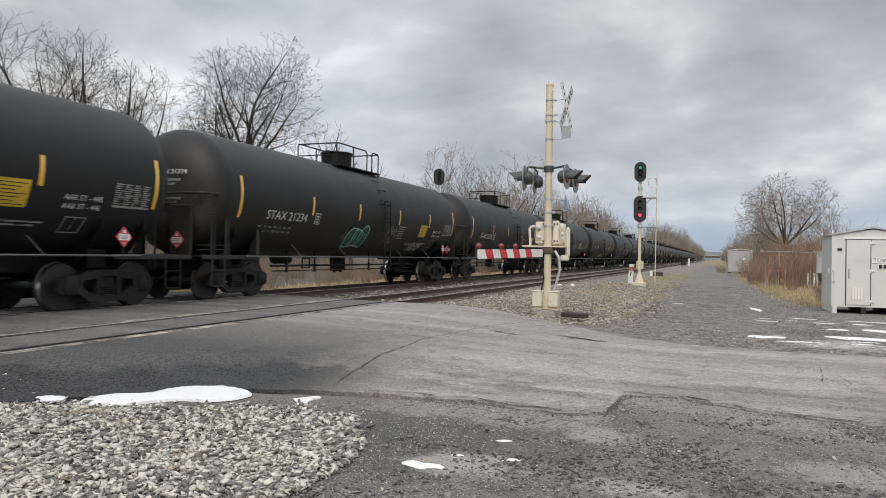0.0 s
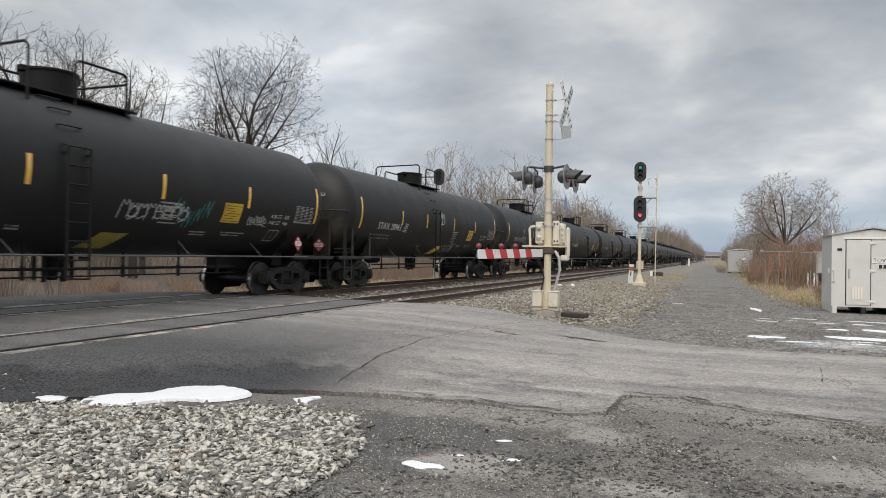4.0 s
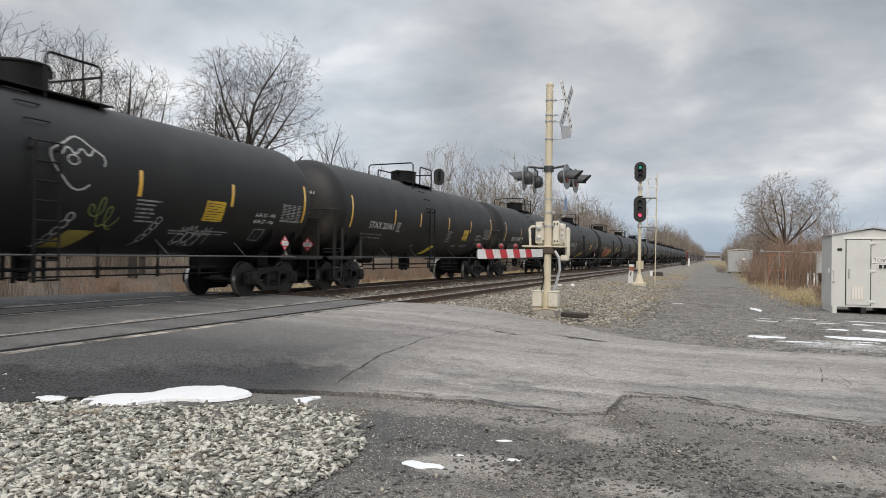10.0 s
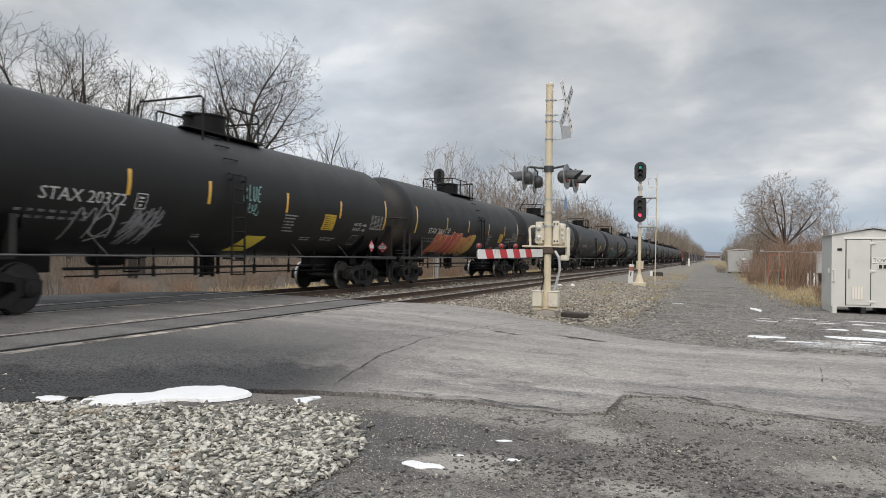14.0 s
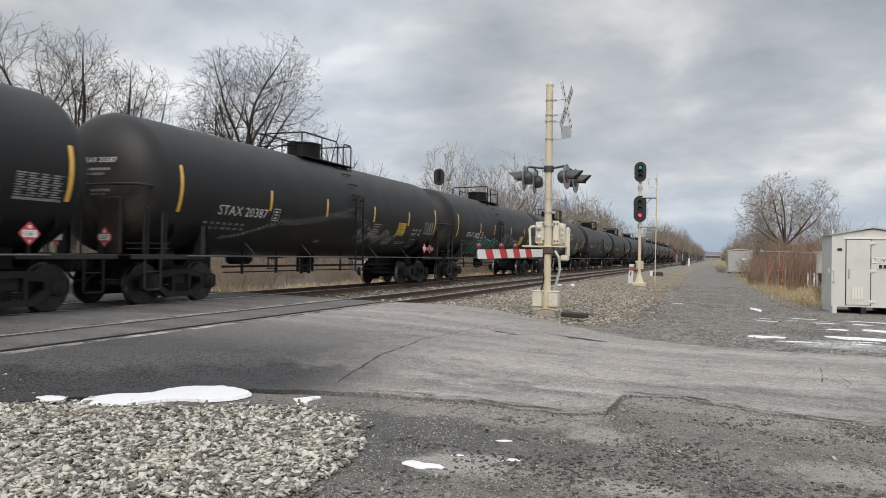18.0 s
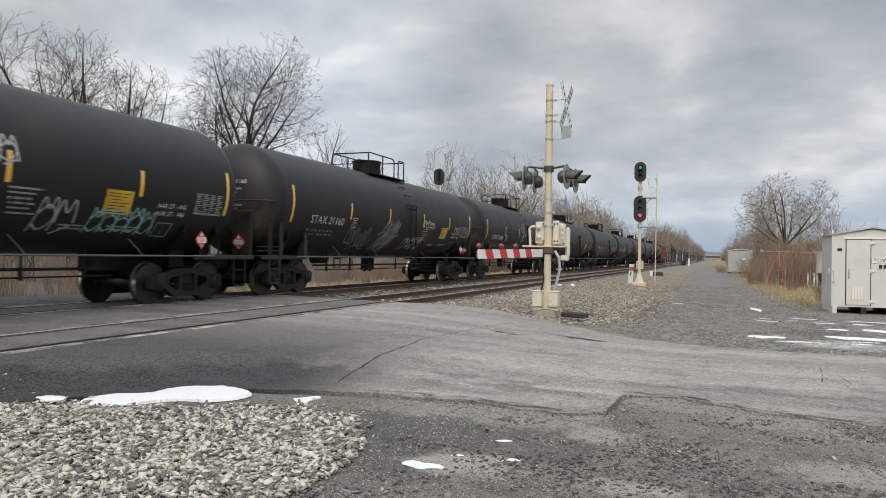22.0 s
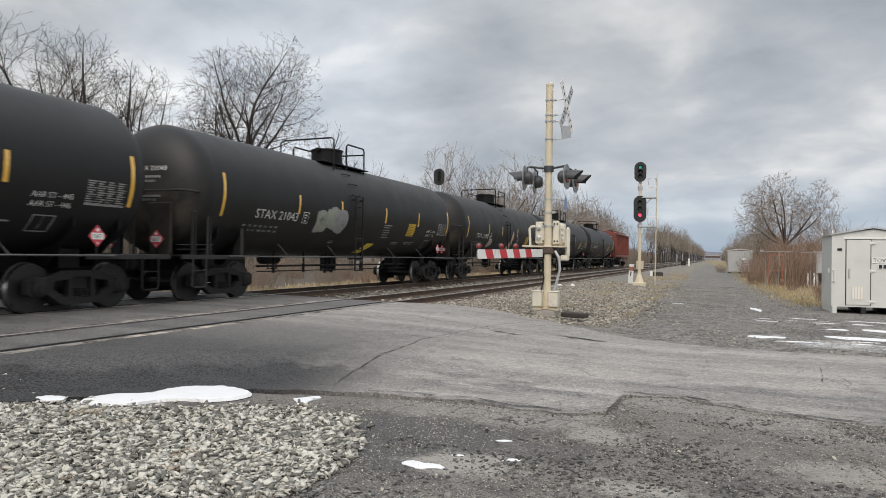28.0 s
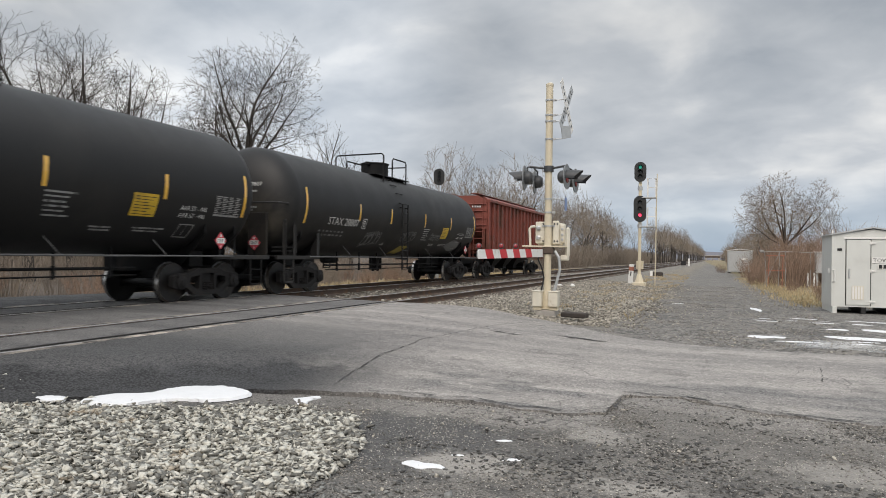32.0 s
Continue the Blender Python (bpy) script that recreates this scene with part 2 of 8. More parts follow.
# ---------------------------------------------------------------- mesh tools
class Shape:
    """Collects pieces of one mesh."""

    def __init__(self):
        self.v, self.f, self.m = [], [], []
        self.mat = 0

    def add(self, verts, faces):
        n = len(self.v)
        self.v += [tuple(p) for p in verts]
        for f in faces:
            self.f.append(tuple(i + n for i in f))
            self.m.append(self.mat)
        return self

    def box(self, x0, x1, y0, y1, z0, z1, c=0.0, m=None):
        """A block with chamfered edges, turned by m when given."""
        lo, hi = Vector((x0, y0, z0)), Vector((x1, y1, z1))
        if c <= 0:
            vs = [Vector((x, y, z)) for x in (x0, x1) for y in (y0, y1) for z in (z0, z1)]
            fs = [(0, 1, 3, 2), (4, 6, 7, 5), (0, 4, 5, 1), (2, 3, 7, 6), (0, 2, 6, 4), (1, 5, 7, 3)]
        else:
            c = min(c, (hi - lo).x * 0.45, (hi - lo).y * 0.45, (hi - lo).z * 0.45)
            vs, ids = [], {}
            for sx in (0, 1):
                for sy in (0, 1):
                    for sz in (0, 1):
                        s = (sx, sy, sz)
                        for ax in range(3):
                            p = [(hi if s[i] else lo)[i] if i == ax else ((hi[i] - c) if s[i] else (lo[i] + c)) for i in range(3)]
                            ids[(s, ax)] = len(vs)
                            vs.append(Vector(p))
            fs = []
            for ax in range(3):
                o = [i for i in range(3) if i != ax]
                for side in (0, 1):
                    ring = []
                    for a, b in ((0, 0), (1, 0), (1, 1), (0, 1)):
                        s = [0, 0, 0]
                        s[ax], s[o[0]], s[o[1]] = side, a, b
                        ring.append(ids[(tuple(s), ax)])
                    fs.append(tuple(ring))
                for a in (0, 1):
                    for b in (0, 1):
                        s0, s1 = [0, 0, 0], [0, 0, 0]
                        s0[ax], s1[ax] = 0, 1
                        for s in (s0, s1):
                            s[o[0]], s[o[1]] = a, b
                        s0, s1 = tuple(s0), tuple(s1)
                        fs.append((ids[(s0, o[0])], ids[(s1, o[0])], ids[(s1, o[1])], ids[(s0, o[1])]))
            for sx in (0, 1):
                for sy in (0, 1):
                    for sz in (0, 1):
                        fs.append(tuple(ids[((sx, sy, sz), a)] for a in range(3)))
        if m is not None:
            vs = [m @ p for p in vs]
        return self.add(vs, fs)

    def tube(self, pts, r, n=6, r2=None, cap=True):
        """A round bar along a line of points; r2: radius at its far end."""
        pts = [Vector(p) for p in pts]
        vs, k = [], len(pts)
        ref = None
        for i, p in enumerate(pts):
            d = (pts[min(i + 1, k - 1)] - pts[max(i - 1, 0)]).normalized()
            if ref is None:
                ref = Vector((0, 0, 1)) if abs(d.z) < 0.9 else Vector((1, 0, 0))
            a = d.cross(ref).normalized()
            b = d.cross(a)
            ref = a.cross(d)
            rr = r if r2 is None else r + (r2 - r) * i / (k - 1)
            for j in range(n):
                w = 2 * math.pi * j / n
                vs.append(p + a * (rr * math.cos(w)) + b * (rr * math.sin(w)))
        fs = [(i * n + j, i * n + (j + 1) % n, (i + 1) * n + (j + 1) % n, (i + 1) * n + j) for i in range(k - 1) for j in range(n)]
        if cap:
            fs += [tuple(range(n - 1, -1, -1)), tuple(range((k - 1) * n, k * n))]
        return self.add(vs, fs)

    def lathe(self, profile, n=24, m=None):
        """(radius, height) pairs turned about z, then moved by m."""
        vs, fs = [], []
        for r, z in profile:
            for j in range(n):
                w = 2 * math.pi * j / n
                vs.append(Vector((r * math.cos(w), r * math.sin(w), z)))
        k = len(profile)
        for i in range(k - 1):
            for j in range(n):
                fs.append((i * n + j, i * n + (j + 1) % n, (i + 1) * n + (j + 1) % n, (i + 1) * n + j))
        if profile[0][0] > 1e-6:
            fs.append(tuple(range(n - 1, -1, -1)))
        if profile[-1][0] > 1e-6:
            fs.append(tuple(range((k - 1) * n, k * n)))
        if m is not None:
            vs = [m @ p for p in vs]
        return self.add(vs, fs)

    def prism(self, outline, lo, hi, axis="x"):
        """An outline of (a, b) pairs drawn out along an axis."""
        def at(a, b, c):
            return {"x": (c, a, b), "y": (a, c, b), "z": (a, b, c)}[axis]
        n = len(outline)
        vs = [at(a, b, lo) for a, b in outline] + [at(a, b, hi) for a, b in outline]
        fs = [tuple(range(n - 1, -1, -1)), tuple(range(n, 2 * n))] + [(i, (i + 1) % n, n + (i + 1) % n, n + i) for i in range(n)]
        return self.add(vs, fs)

    def mesh(self, name, mats, smooth=False, fix=True, angle=35):
        me = bpy.data.meshes.new(name)
        me.from_pydata(self.v, [], self.f)
        for mt in mats if isinstance(mats, (list, tuple)) else [mats]:
            me.materials.append(mt)
        if any(self.m):
            me.polygons.foreach_set("material_index", self.m)
        if fix:
            bm = bmesh.new()
            bm.from_mesh(me)
            bmesh.ops.remove_doubles(bm, verts=bm.verts, dist=1e-5)
            bmesh.ops.recalc_face_normals(bm, faces=bm.faces)
            if smooth:
                lim = radians(angle)
                for e in bm.edges:
                    e.smooth = len(e.link_faces) == 2 and e.calc_face_angle(0.0) < lim
                for f in bm.faces:
                    f.smooth = True
            bm.to_mesh(me)
            bm.free()
        elif smooth:
            me.polygons.foreach_set("use_smooth", [True] * len(me.polygons))
        return me


def part(name, shape, mats, parent, label="", smooth=False, at=None, fix=True):
    """One mesh object under a thing or a part, drawn in its parent's space."""
    me = shape if isinstance(shape, bpy.types.Mesh) else shape.mesh(name, mats, smooth, fix)
    ob = new(name, me)
    ob.parent = parent
    if at is not None:
        ob.matrix_basis = at if isinstance(at, Matrix) else Matrix.Translation(at)
    return tagged(ob, label)


def thing(name, label, category, group="", kind="", at=(0, 0, 0), turn=0.0):
    ob = new(name)
    ob.empty_display_size = 0.2
    ob.matrix_basis = pose(*at, 0, 0, turn)
    return tagged(ob, label, category, group, kind)


def solid(name, shape, mats, label, category="", group="", kind="", at=None, smooth=False, fix=True):
    ob = new(name, shape.mesh(name, mats, smooth, fix))
    if at is not None:
        ob.matrix_basis = at if isinstance(at, Matrix) else Matrix.Translation(at)
    return tagged(ob, label, category, group, kind)


def lerp(a, b, t):
    return a + (b - a) * t


def step(a, b, x):
    t = min(1.0, max(0.0, (x - a) / (b - a)))
    return t * t * (3 - 2 * t)


def wobble(x, y, s, seed=0.0):
    return noise.noise(Vector((x * s + seed, y * s - seed * 0.7, seed * 1.3)))


# ---------------------------------------------------------------- ground
def road_z(x):
    """Height of the road's surface across the plan."""
    if x < -14.2:
        return -0.30 * step(-14.2, -22.0, x)
    return -0.285 * step(-7.2, -0.2, x)


def far_edge(x):
    """The road's edge on the side of the gate."""
    if x < -13.4:
        return 18.2 - (-13.4 - x) * 0.62
    if x < -7.5:
        return 16.4 + (-7.5 - x) * 0.3
    pts = ((-7.5, 16.4), (-5.1, 16.4), (-3.42, 15.1), (-2.47, 14.3), (-1.5, 13.45), (-0.6, 13.1), (0.5, 12.8), (1.55, 12.72), (2.5, 12.68), (12.0, 12.2), (60.0, 9.0))
    for (a, ya), (b, yb) in zip(pts, pts[1:]):
        if x <= b:
            return lerp(ya, yb, (x - a) / (b - a))
    return 9.0


def near_edge(x):
    """Where the paving breaks off towards the camera."""
    pts = ((-70.0, -9.0), (-9.0, -2.0), (-6.9, 4.5), (-6.3, 5.0), (-5.8, 5.55), (-5.4, 5.95), (-4.9, 6.4), (-4.2, 6.72), (-3.4, 6.85), (-2.48, 6.96), (-2.1, 6.92), (-1.8, 6.8), (-1.25, 6.75), (-0.96, 7.0), (-0.94, 7.95), (-0.4, 8.0), (0.01, 7.8), (0.45, 7.55), (1.0, 7.4), (4.0, 7.2), (60.0, 4.0))
    for (a, ya), (b, yb) in zip(pts, pts[1:]):
        if x <= b:
            return lerp(ya, yb, (x - a) / (b - a))
    return 4.0


def road_top(x, y):
    """The road's surface, which dips towards its broken near edge."""
    z = road_z(x)
    if x > -7.4:
        n = near_edge(x)
        z = lerp(z, min(z, -0.285), step(n + 1.9, n + 0.1, y) * step(-7.4, -6.2, x))
    return z


def ground_z(x, y):
    """Height of the soil and ballast under everything."""
    bed = -0.19
    if x < -10.5:
        z = lerp(bed, -0.62, step(-14.6, -17.5, x))
        if x < -30:
            z += 0.6 * step(-30, -60, x)
    else:
        z = lerp(bed, -0.31, step(-6.6, -2.6, x))
    # under and beside the road the soil lies just below the paving
    e = far_edge(x)
    inside = step(e + 1.4, e - 0.3, y)
    low = road_top(x, y) - 0.05
    z = lerp(z, low, inside)
    if x > -14 and y < e:
        n = near_edge(x)
        if y < n and x > -9:
            z = lerp(z, lerp(-0.315, -0.294, step(-4.2, -3.0, x)), step(n + 0.05, n - 0.15, y))
    d = math.hypot(x, y)
    z += 0.025 * wobble(x, y, 0.35, 2.0) * step(3, 8, d) + 0.008 * wobble(x, y, 1.6, 5.0)
    if d > 120:
        z += 0.8 * wobble(x, y, 0.004, 9.0) * step(120, 500, d) * step(12, 60, abs(x + 10))
    return z


def axis_steps(lo, hi, near_lo, near_hi, fine):
    out, p, w = [], near_lo, fine
    while p < near_hi:
        out.append(p)
        p += fine
    out.append(near_hi)
    p, w = near_hi, fine
    while p < hi:
        w *= 1.22
        p = min(hi, p + w)
        out.append(p)
    p, w, left = near_lo, fine, []
    while p > lo:
        w *= 1.22
        p = max(lo, p - w)
        left.append(p)
    return left[::-1] + out


def tree_nodes(mt):
    return mt.node_tree, mt.node_tree.nodes["Principled BSDF"]


def ground_material():
    """Soil: trodden gravel, dry grass beside the lane and far fields, mixed by place in the plan."""
    mt = bpy.data.materials.new("soil")
    mt.use_nodes = True
    nt, bs = tree_nodes(mt)
    co = nt.nodes.new("ShaderNodeTexCoord")
    sep = nt.nodes.new("ShaderNodeSeparateXYZ")
    nt.links.new(co.outputs["Object"], sep.inputs[0])

    def tex(s, det=5, ro=0.6, kind="ShaderNodeTexNoise"):
        n = nt.nodes.new(kind)
        n.inputs["Scale"].default_value = s
        if kind == "ShaderNodeTexNoise":
            n.inputs["Detail"].default_value, n.inputs["Roughness"].default_value = det, ro
        nt.links.new(co.outputs["Object"], n.inputs["Vector"])
        return n.outputs[0]

    def m(op, a, b=None, clamp=False):
        n = nt.nodes.new("ShaderNodeMath")
        n.operation, n.use_clamp = op, clamp
        for i, v in enumerate((a, b)):
            if v is None:
                continue
            if isinstance(v, (int, float)):
                n.inputs[i].default_value = v
            else:
                nt.links.new(v, n.inputs[i])
        return n.outputs[0]

    def rng(v, a, b):
        n = nt.nodes.new("ShaderNodeMapRange")
        n.inputs["From Min"].default_value, n.inputs["From Max"].default_value = a, b
        nt.links.new(v, n.inputs[0])
        return n.outputs[0]

    def blend(f, a, b):
        n = nt.nodes.new("ShaderNodeMix")
        n.data_type = "RGBA"
        nt.links.new(f, n.inputs["Factor"])
        for k, v in (("A", a), ("B", b)):
            if isinstance(v, tuple):
                n.inputs[k].default_value = (*v, 1)
            else:
                nt.links.new(v, n.inputs[k])
        return n.outputs["Result"]

    big, mid, fine = tex(0.35), tex(2.2), tex(28, 4, 0.7)
    cell = tex(26.0, kind="ShaderNodeTexVoronoi")
    grit = nt.nodes.new("ShaderNodeTexVoronoi")
    grit.inputs["Scale"].default_value = 34.0
    nt.links.new(co.outputs["Object"], grit.inputs["Vector"])
    gsep = nt.nodes.new("ShaderNodeSeparateColor")
    nt.links.new(grit.outputs["Color"], gsep.inputs[0])
    gravel = blend(gsep.outputs[0], (0.055, 0.053, 0.049), (0.29, 0.274, 0.25))
    dust = blend(fine, (0.12, 0.112, 0.10), (0.30, 0.278, 0.245))
    gravel = blend(rng(mid, 0.46, 0.64), gravel, dust)
    gravel = blend(rng(tex(5.0, 4, 0.7), 0.5, 0.62), gravel, (0.06, 0.059, 0.058))
    gravel = blend(rng(tex(9.0, 3, 0.7), 0.6, 0.68), gravel, (0.33, 0.325, 0.31))
    gravel = blend(rng(big, 0.55, 0.7), gravel, (0.10, 0.098, 0.095))
    # the verge before the road: fine dark crumbs with dusty patches
    crumb = nt.nodes.new("ShaderNodeTexVoronoi")
    crumb.inputs["Scale"].default_value = 85.0
    nt.links.new(co.outputs["Object"], crumb.inputs["Vector"])
    csep = nt.nodes.new("ShaderNodeSeparateColor")
    nt.links.new(crumb.outputs["Color"], csep.inputs[0])
    verge = blend(csep.outputs[0], (0.048, 0.046, 0.043), (0.245, 0.229, 0.207))
    dusty = blend(fine, (0.11, 0.104, 0.095), (0.235, 0.222, 0.20))
    dx, dy = m("ADD", sep.outputs[0], 1.15), m("SUBTRACT", sep.outputs[1], 4.85)
    spot = m("SQRT", m("ADD", m("MULTIPLY", m("MULTIPLY", dx, dx), 1.2), m("MULTIPLY", m("MULTIPLY", dy, dy), 3.0)))
    spot = m("ADD", spot, m("MULTIPLY", m("SUBTRACT", mid, 0.5), 1.6))
    far_side = rng(m("ADD", sep.outputs[0], m("MULTIPLY", m("SUBTRACT", tex(1.1), 0.5), 6.0)), -2.0, 1.6)
    dustiness = m("MAXIMUM", m("MULTIPLY", rng(spot, 0.85, 0.35), 0.85), m("MULTIPLY", far_side, 0.85))
    dustiness = m("MULTIPLY", dustiness, rng(tex(7.0, 4, 0.7), 0.3, 0.55))
    verge = blend(m("MULTIPLY", rng(tex(1.5, 4, 0.6), 0.5, 0.62), 0.6), verge, (0.035, 0.035, 0.036))
    verge = blend(dustiness, verge, dusty)
    fx, fy = m("DIVIDE", m("ADD", sep.outputs[0], 2.25), 1.0), m("DIVIDE", m("SUBTRACT", sep.outputs[1], 5.35), 1.25)
    foot = m("ADD", m("SQRT", m("ADD", m("MULTIPLY", fx, fx), m("MULTIPLY", fy, fy))), m("MULTIPLY", m("SUBTRACT", tex(2.4, 5, 0.65), 0.5), 1.0))
    verge = blend(m("MULTIPLY", rng(foot, 1.1, 0.6), 0.85), verge, blend(csep.outputs[2], (0.028, 0.028, 0.029), (0.125, 0.124, 0.122)))
    for px, py, rx, ry, amount in ((-1.62, 4.83, 0.42, 0.30, 0.9), (-0.48, 4.72, 0.36, 0.16, 0.8), (-0.86, 6.02, 0.30, 0.34, 0.7), (0.9, 5.6, 0.5, 0.3, 0.6), (1.7, 4.7, 0.5, 0.25, 0.6)):
        ex, ey = m("DIVIDE", m("SUBTRACT", sep.outputs[0], px), rx), m("DIVIDE", m("SUBTRACT", sep.outputs[1], py), ry)
        ring = m("ADD", m("SQRT", m("ADD", m("MULTIPLY", ex, ex), m("MULTIPLY", ey, ey))), m("MULTIPLY", m("SUBTRACT", tex(6.0, 5, 0.7), 0.5), 2.2))
        verge = blend(m("MULTIPLY", rng(ring, 1.15, 0.55), amount), verge, blend(fine, (0.22, 0.208, 0.188), (0.42, 0.40, 0.365)))
    shore = nt.nodes.new("ShaderNodeAttribute")
    shore.attribute_name = "shore"
    ledge = m("ADD", shore.outputs["Fac"], m("MULTIPLY", m("SUBTRACT", tex(2.6, 5, 0.65), 0.5), 1.1))
    net = nt.nodes.new("ShaderNodeTexVoronoi")
    net.feature = "DISTANCE_TO_EDGE"
    net.inputs["Scale"].default_value = 5.0
    warp = nt.nodes.new("ShaderNodeMix")
    warp.data_type = "RGBA"
    warp.inputs["Factor"].default_value = 0.16
    wn = nt.nodes.new("ShaderNodeTexNoise")
    wn.inputs["Scale"].default_value = 4.0
    nt.links.new(co.outputs["Object"], wn.inputs["Vector"])
    nt.links.new(co.outputs["Object"], warp.inputs["A"])
    nt.links.new(wn.outputs["Color"], warp.inputs["B"])
    nt.links.new(warp.outputs["Result"], net.inputs["Vector"])
    old = blend(csep.outputs[1], (0.15, 0.141, 0.13), (0.33, 0.311, 0.285))
    old = blend(m("MULTIPLY", rng(net.outputs["Distance"], 0.045, 0.0), rng(tex(1.7, 3, 0.6), 0.42, 0.55)), old, (0.035, 0.034, 0.033))
    verge = blend(m("MULTIPLY", m("MULTIPLY", rng(ledge, 0.95, 0.6), rng(sep.outputs[0], -3.4, -2.6)), 0.9), verge, old)
    gravel = blend(rng(sep.outputs[1], 10.5, 9.5), gravel, verge)
    # ballast colour beside the near track
    ballast = blend(gsep.outputs[1], (0.085, 0.08, 0.069), (0.26, 0.24, 0.205))
    x = m("ADD", sep.outputs[0], m("ADD", m("MULTIPLY", m("SUBTRACT", mid, 0.5), 1.8), m("MULTIPLY", m("SUBTRACT", big, 0.5), 2.2)))
    y = m("ADD", sep.outputs[1], m("MULTIPLY", m("SUBTRACT", mid, 0.5), 2.0))
    on_bed = m("MULTIPLY", rng(x, -1.6, -3.0), rng(y, 14.0, 15.5))
    straw = blend(fine, (0.20, 0.15, 0.085), (0.40, 0.32, 0.19))
    tuft = m("MULTIPLY", rng(mid, 0.5, 0.62), rng(x, -5.4, -4.2))
    ballast = blend(m("MULTIPLY", tuft, 0.55), ballast, straw)
    col = blend(on_bed, gravel, ballast)
    # dry grass: by the huts, and beyond the train's track
    slope = m("SUBTRACT", x, m("ADD", m("MULTIPLY", sep.outputs[1], -0.02), 2.95))
    right = m("MULTIPLY", rng(slope, 0.0, 0.5), rng(y, 25.5, 28.0))
    left = rng(x, -15.6, -16.6)
    grass = blend(rng(tex(0.8), 0.35, 0.65), straw, (0.13, 0.105, 0.06))
    grass = blend(m("MULTIPLY", rng(big, 0.5, 0.62), 0.5), grass, (0.16, 0.17, 0.07))
    litter = blend(fine, (0.055, 0.043, 0.034), (0.12, 0.095, 0.072))
    grass = blend(rng(x, -20.0, -22.5), grass, litter)
    col = blend(m("MAXIMUM", right, left), col, grass)
    nt.links.new(col, bs.inputs["Base Color"])
    bs.inputs["Roughness"].default_value = 0.9
    bp = nt.nodes.new("ShaderNodeBump")
    bp.inputs["Strength"].default_value, bp.inputs["Distance"].default_value = 0.8, 0.02
    nt.links.new(m("ADD", m("MULTIPLY", cell, -0.8), fine), bp.inputs["Height"])
    nt.links.new(bp.outputs[0], bs.inputs["Normal"])
    return mt


def asphalt_material(name, dark, light, wear=1.0, overlay=False):
    mt = bpy.data.materials.new(name)
    mt.use_nodes = True
    nt, bs = tree_nodes(mt)
    co = nt.nodes.new("ShaderNodeTexCoord")

    def tex(s, det=5, ro=0.6, stretch=None):
        n = nt.nodes.new("ShaderNodeTexNoise")
        n.inputs["Scale"].default_value, n.inputs["Detail"].default_value, n.inputs["Roughness"].default_value = s, det, ro
        src = co.outputs["Object"]
        if stretch:
            mp = nt.nodes.new("ShaderNodeMapping")
            mp.inputs["Scale"].default_value = stretch
            mp.inputs["Rotation"].default_value = (0, 0, radians(14))
            nt.links.new(src, mp.inputs[0])
            src = mp.outputs[0]
        nt.links.new(src, n.inputs["Vector"])
        return n.outputs[0]

    def rng(v, a, b, c=0.0, d=1.0):
        n = nt.nodes.new("ShaderNodeMapRange")
        for k, w in (("From Min", a), ("From Max", b), ("To Min", c), ("To Max", d)):
            n.inputs[k].default_value = w
        nt.links.new(v, n.inputs[0])
        return n.outputs[0]

    def blend(f, a, b):
        n = nt.nodes.new("ShaderNodeMix")
        n.data_type = "RGBA"
        nt.links.new(f, n.inputs["Factor"])
        for k, v in (("A", a), ("B", b)):
            if isinstance(v, tuple):
                n.inputs[k].default_value = (*v, 1)
            else:
                nt.links.new(v, n.inputs[k])
        return n.outputs["Result"]

    track = tex(1.0, 5, 0.6, (0.16, 1.5, 1.0))
    mid, fine = tex(1.7), tex(60, 3, 0.7)
    col = blend(rng(track, 0.36, 0.66), dark, light)
    col = blend(rng(mid, 0.56, 0.66, 0.0, 0.55 * wear), col, tuple(c * 0.6 for c in dark))
    streak = tex(1.0, 6, 0.7, (0.5, 4.2, 1.0))
    col = blend(rng(streak, 0.6, 0.7, 0.0, 0.4 * wear), col, tuple(c * 0.5 for c in dark))
    net = nt.nodes.new("ShaderNodeTexVoronoi")
    net.feature = "DISTANCE_TO_EDGE"
    net.inputs["Scale"].default_value = 2.3
    warp = nt.nodes.new("ShaderNodeMix")
    warp.data_type = "RGBA"
    warp.inputs["Factor"].default_value = 0.12
    wn = nt.nodes.new("ShaderNodeTexNoise")
    wn.inputs["Scale"].default_value = 3.0
    nt.links.new(co.outputs["Object"], wn.inputs["Vector"])
    nt.links.new(co.outputs["Object"], warp.inputs["A"])
    nt.links.new(wn.outputs["Color"], warp.inputs["B"])
    nt.links.new(warp.outputs["Result"], net.inputs["Vector"])
    crack = nt.nodes.new("ShaderNodeMath")
    crack.operation = "MULTIPLY"
    nt.links.new(rng(net.outputs["Distance"], 0.0, 0.022, 0.8, 0.0), crack.inputs[0])
    nt.links.new(rng(tex(0.55, 3, 0.5), 0.5, 0.6), crack.inputs[1])
    col = blend(crack.outputs[0], col, tuple(c * 0.3 for c in dark))
    blot = tex(6.0, 4, 0.7)
    col = blend(rng(blot, 0.55, 0.68, 0.0, 0.45), col, tuple(min(1, c * 1.35) for c in light))
    grain = nt.nodes.new("ShaderNodeTexVoronoi")
    grain.inputs["Scale"].default_value = 60.0
    nt.links.new(co.outputs["Object"], grain.inputs["Vector"])
    gs = nt.nodes.new("ShaderNodeSeparateColor")
    nt.links.new(grain.outputs["Color"], gs.inputs[0])
    col = blend(rng(gs.outputs[0], 0.62, 1.0, 0.0, 0.5), col, tuple(min(1, c * 1.7) for c in light))
    col = blend(rng(gs.outputs[1], 0.7, 1.0, 0.0, 0.6), col, tuple(c * 0.4 for c in dark))
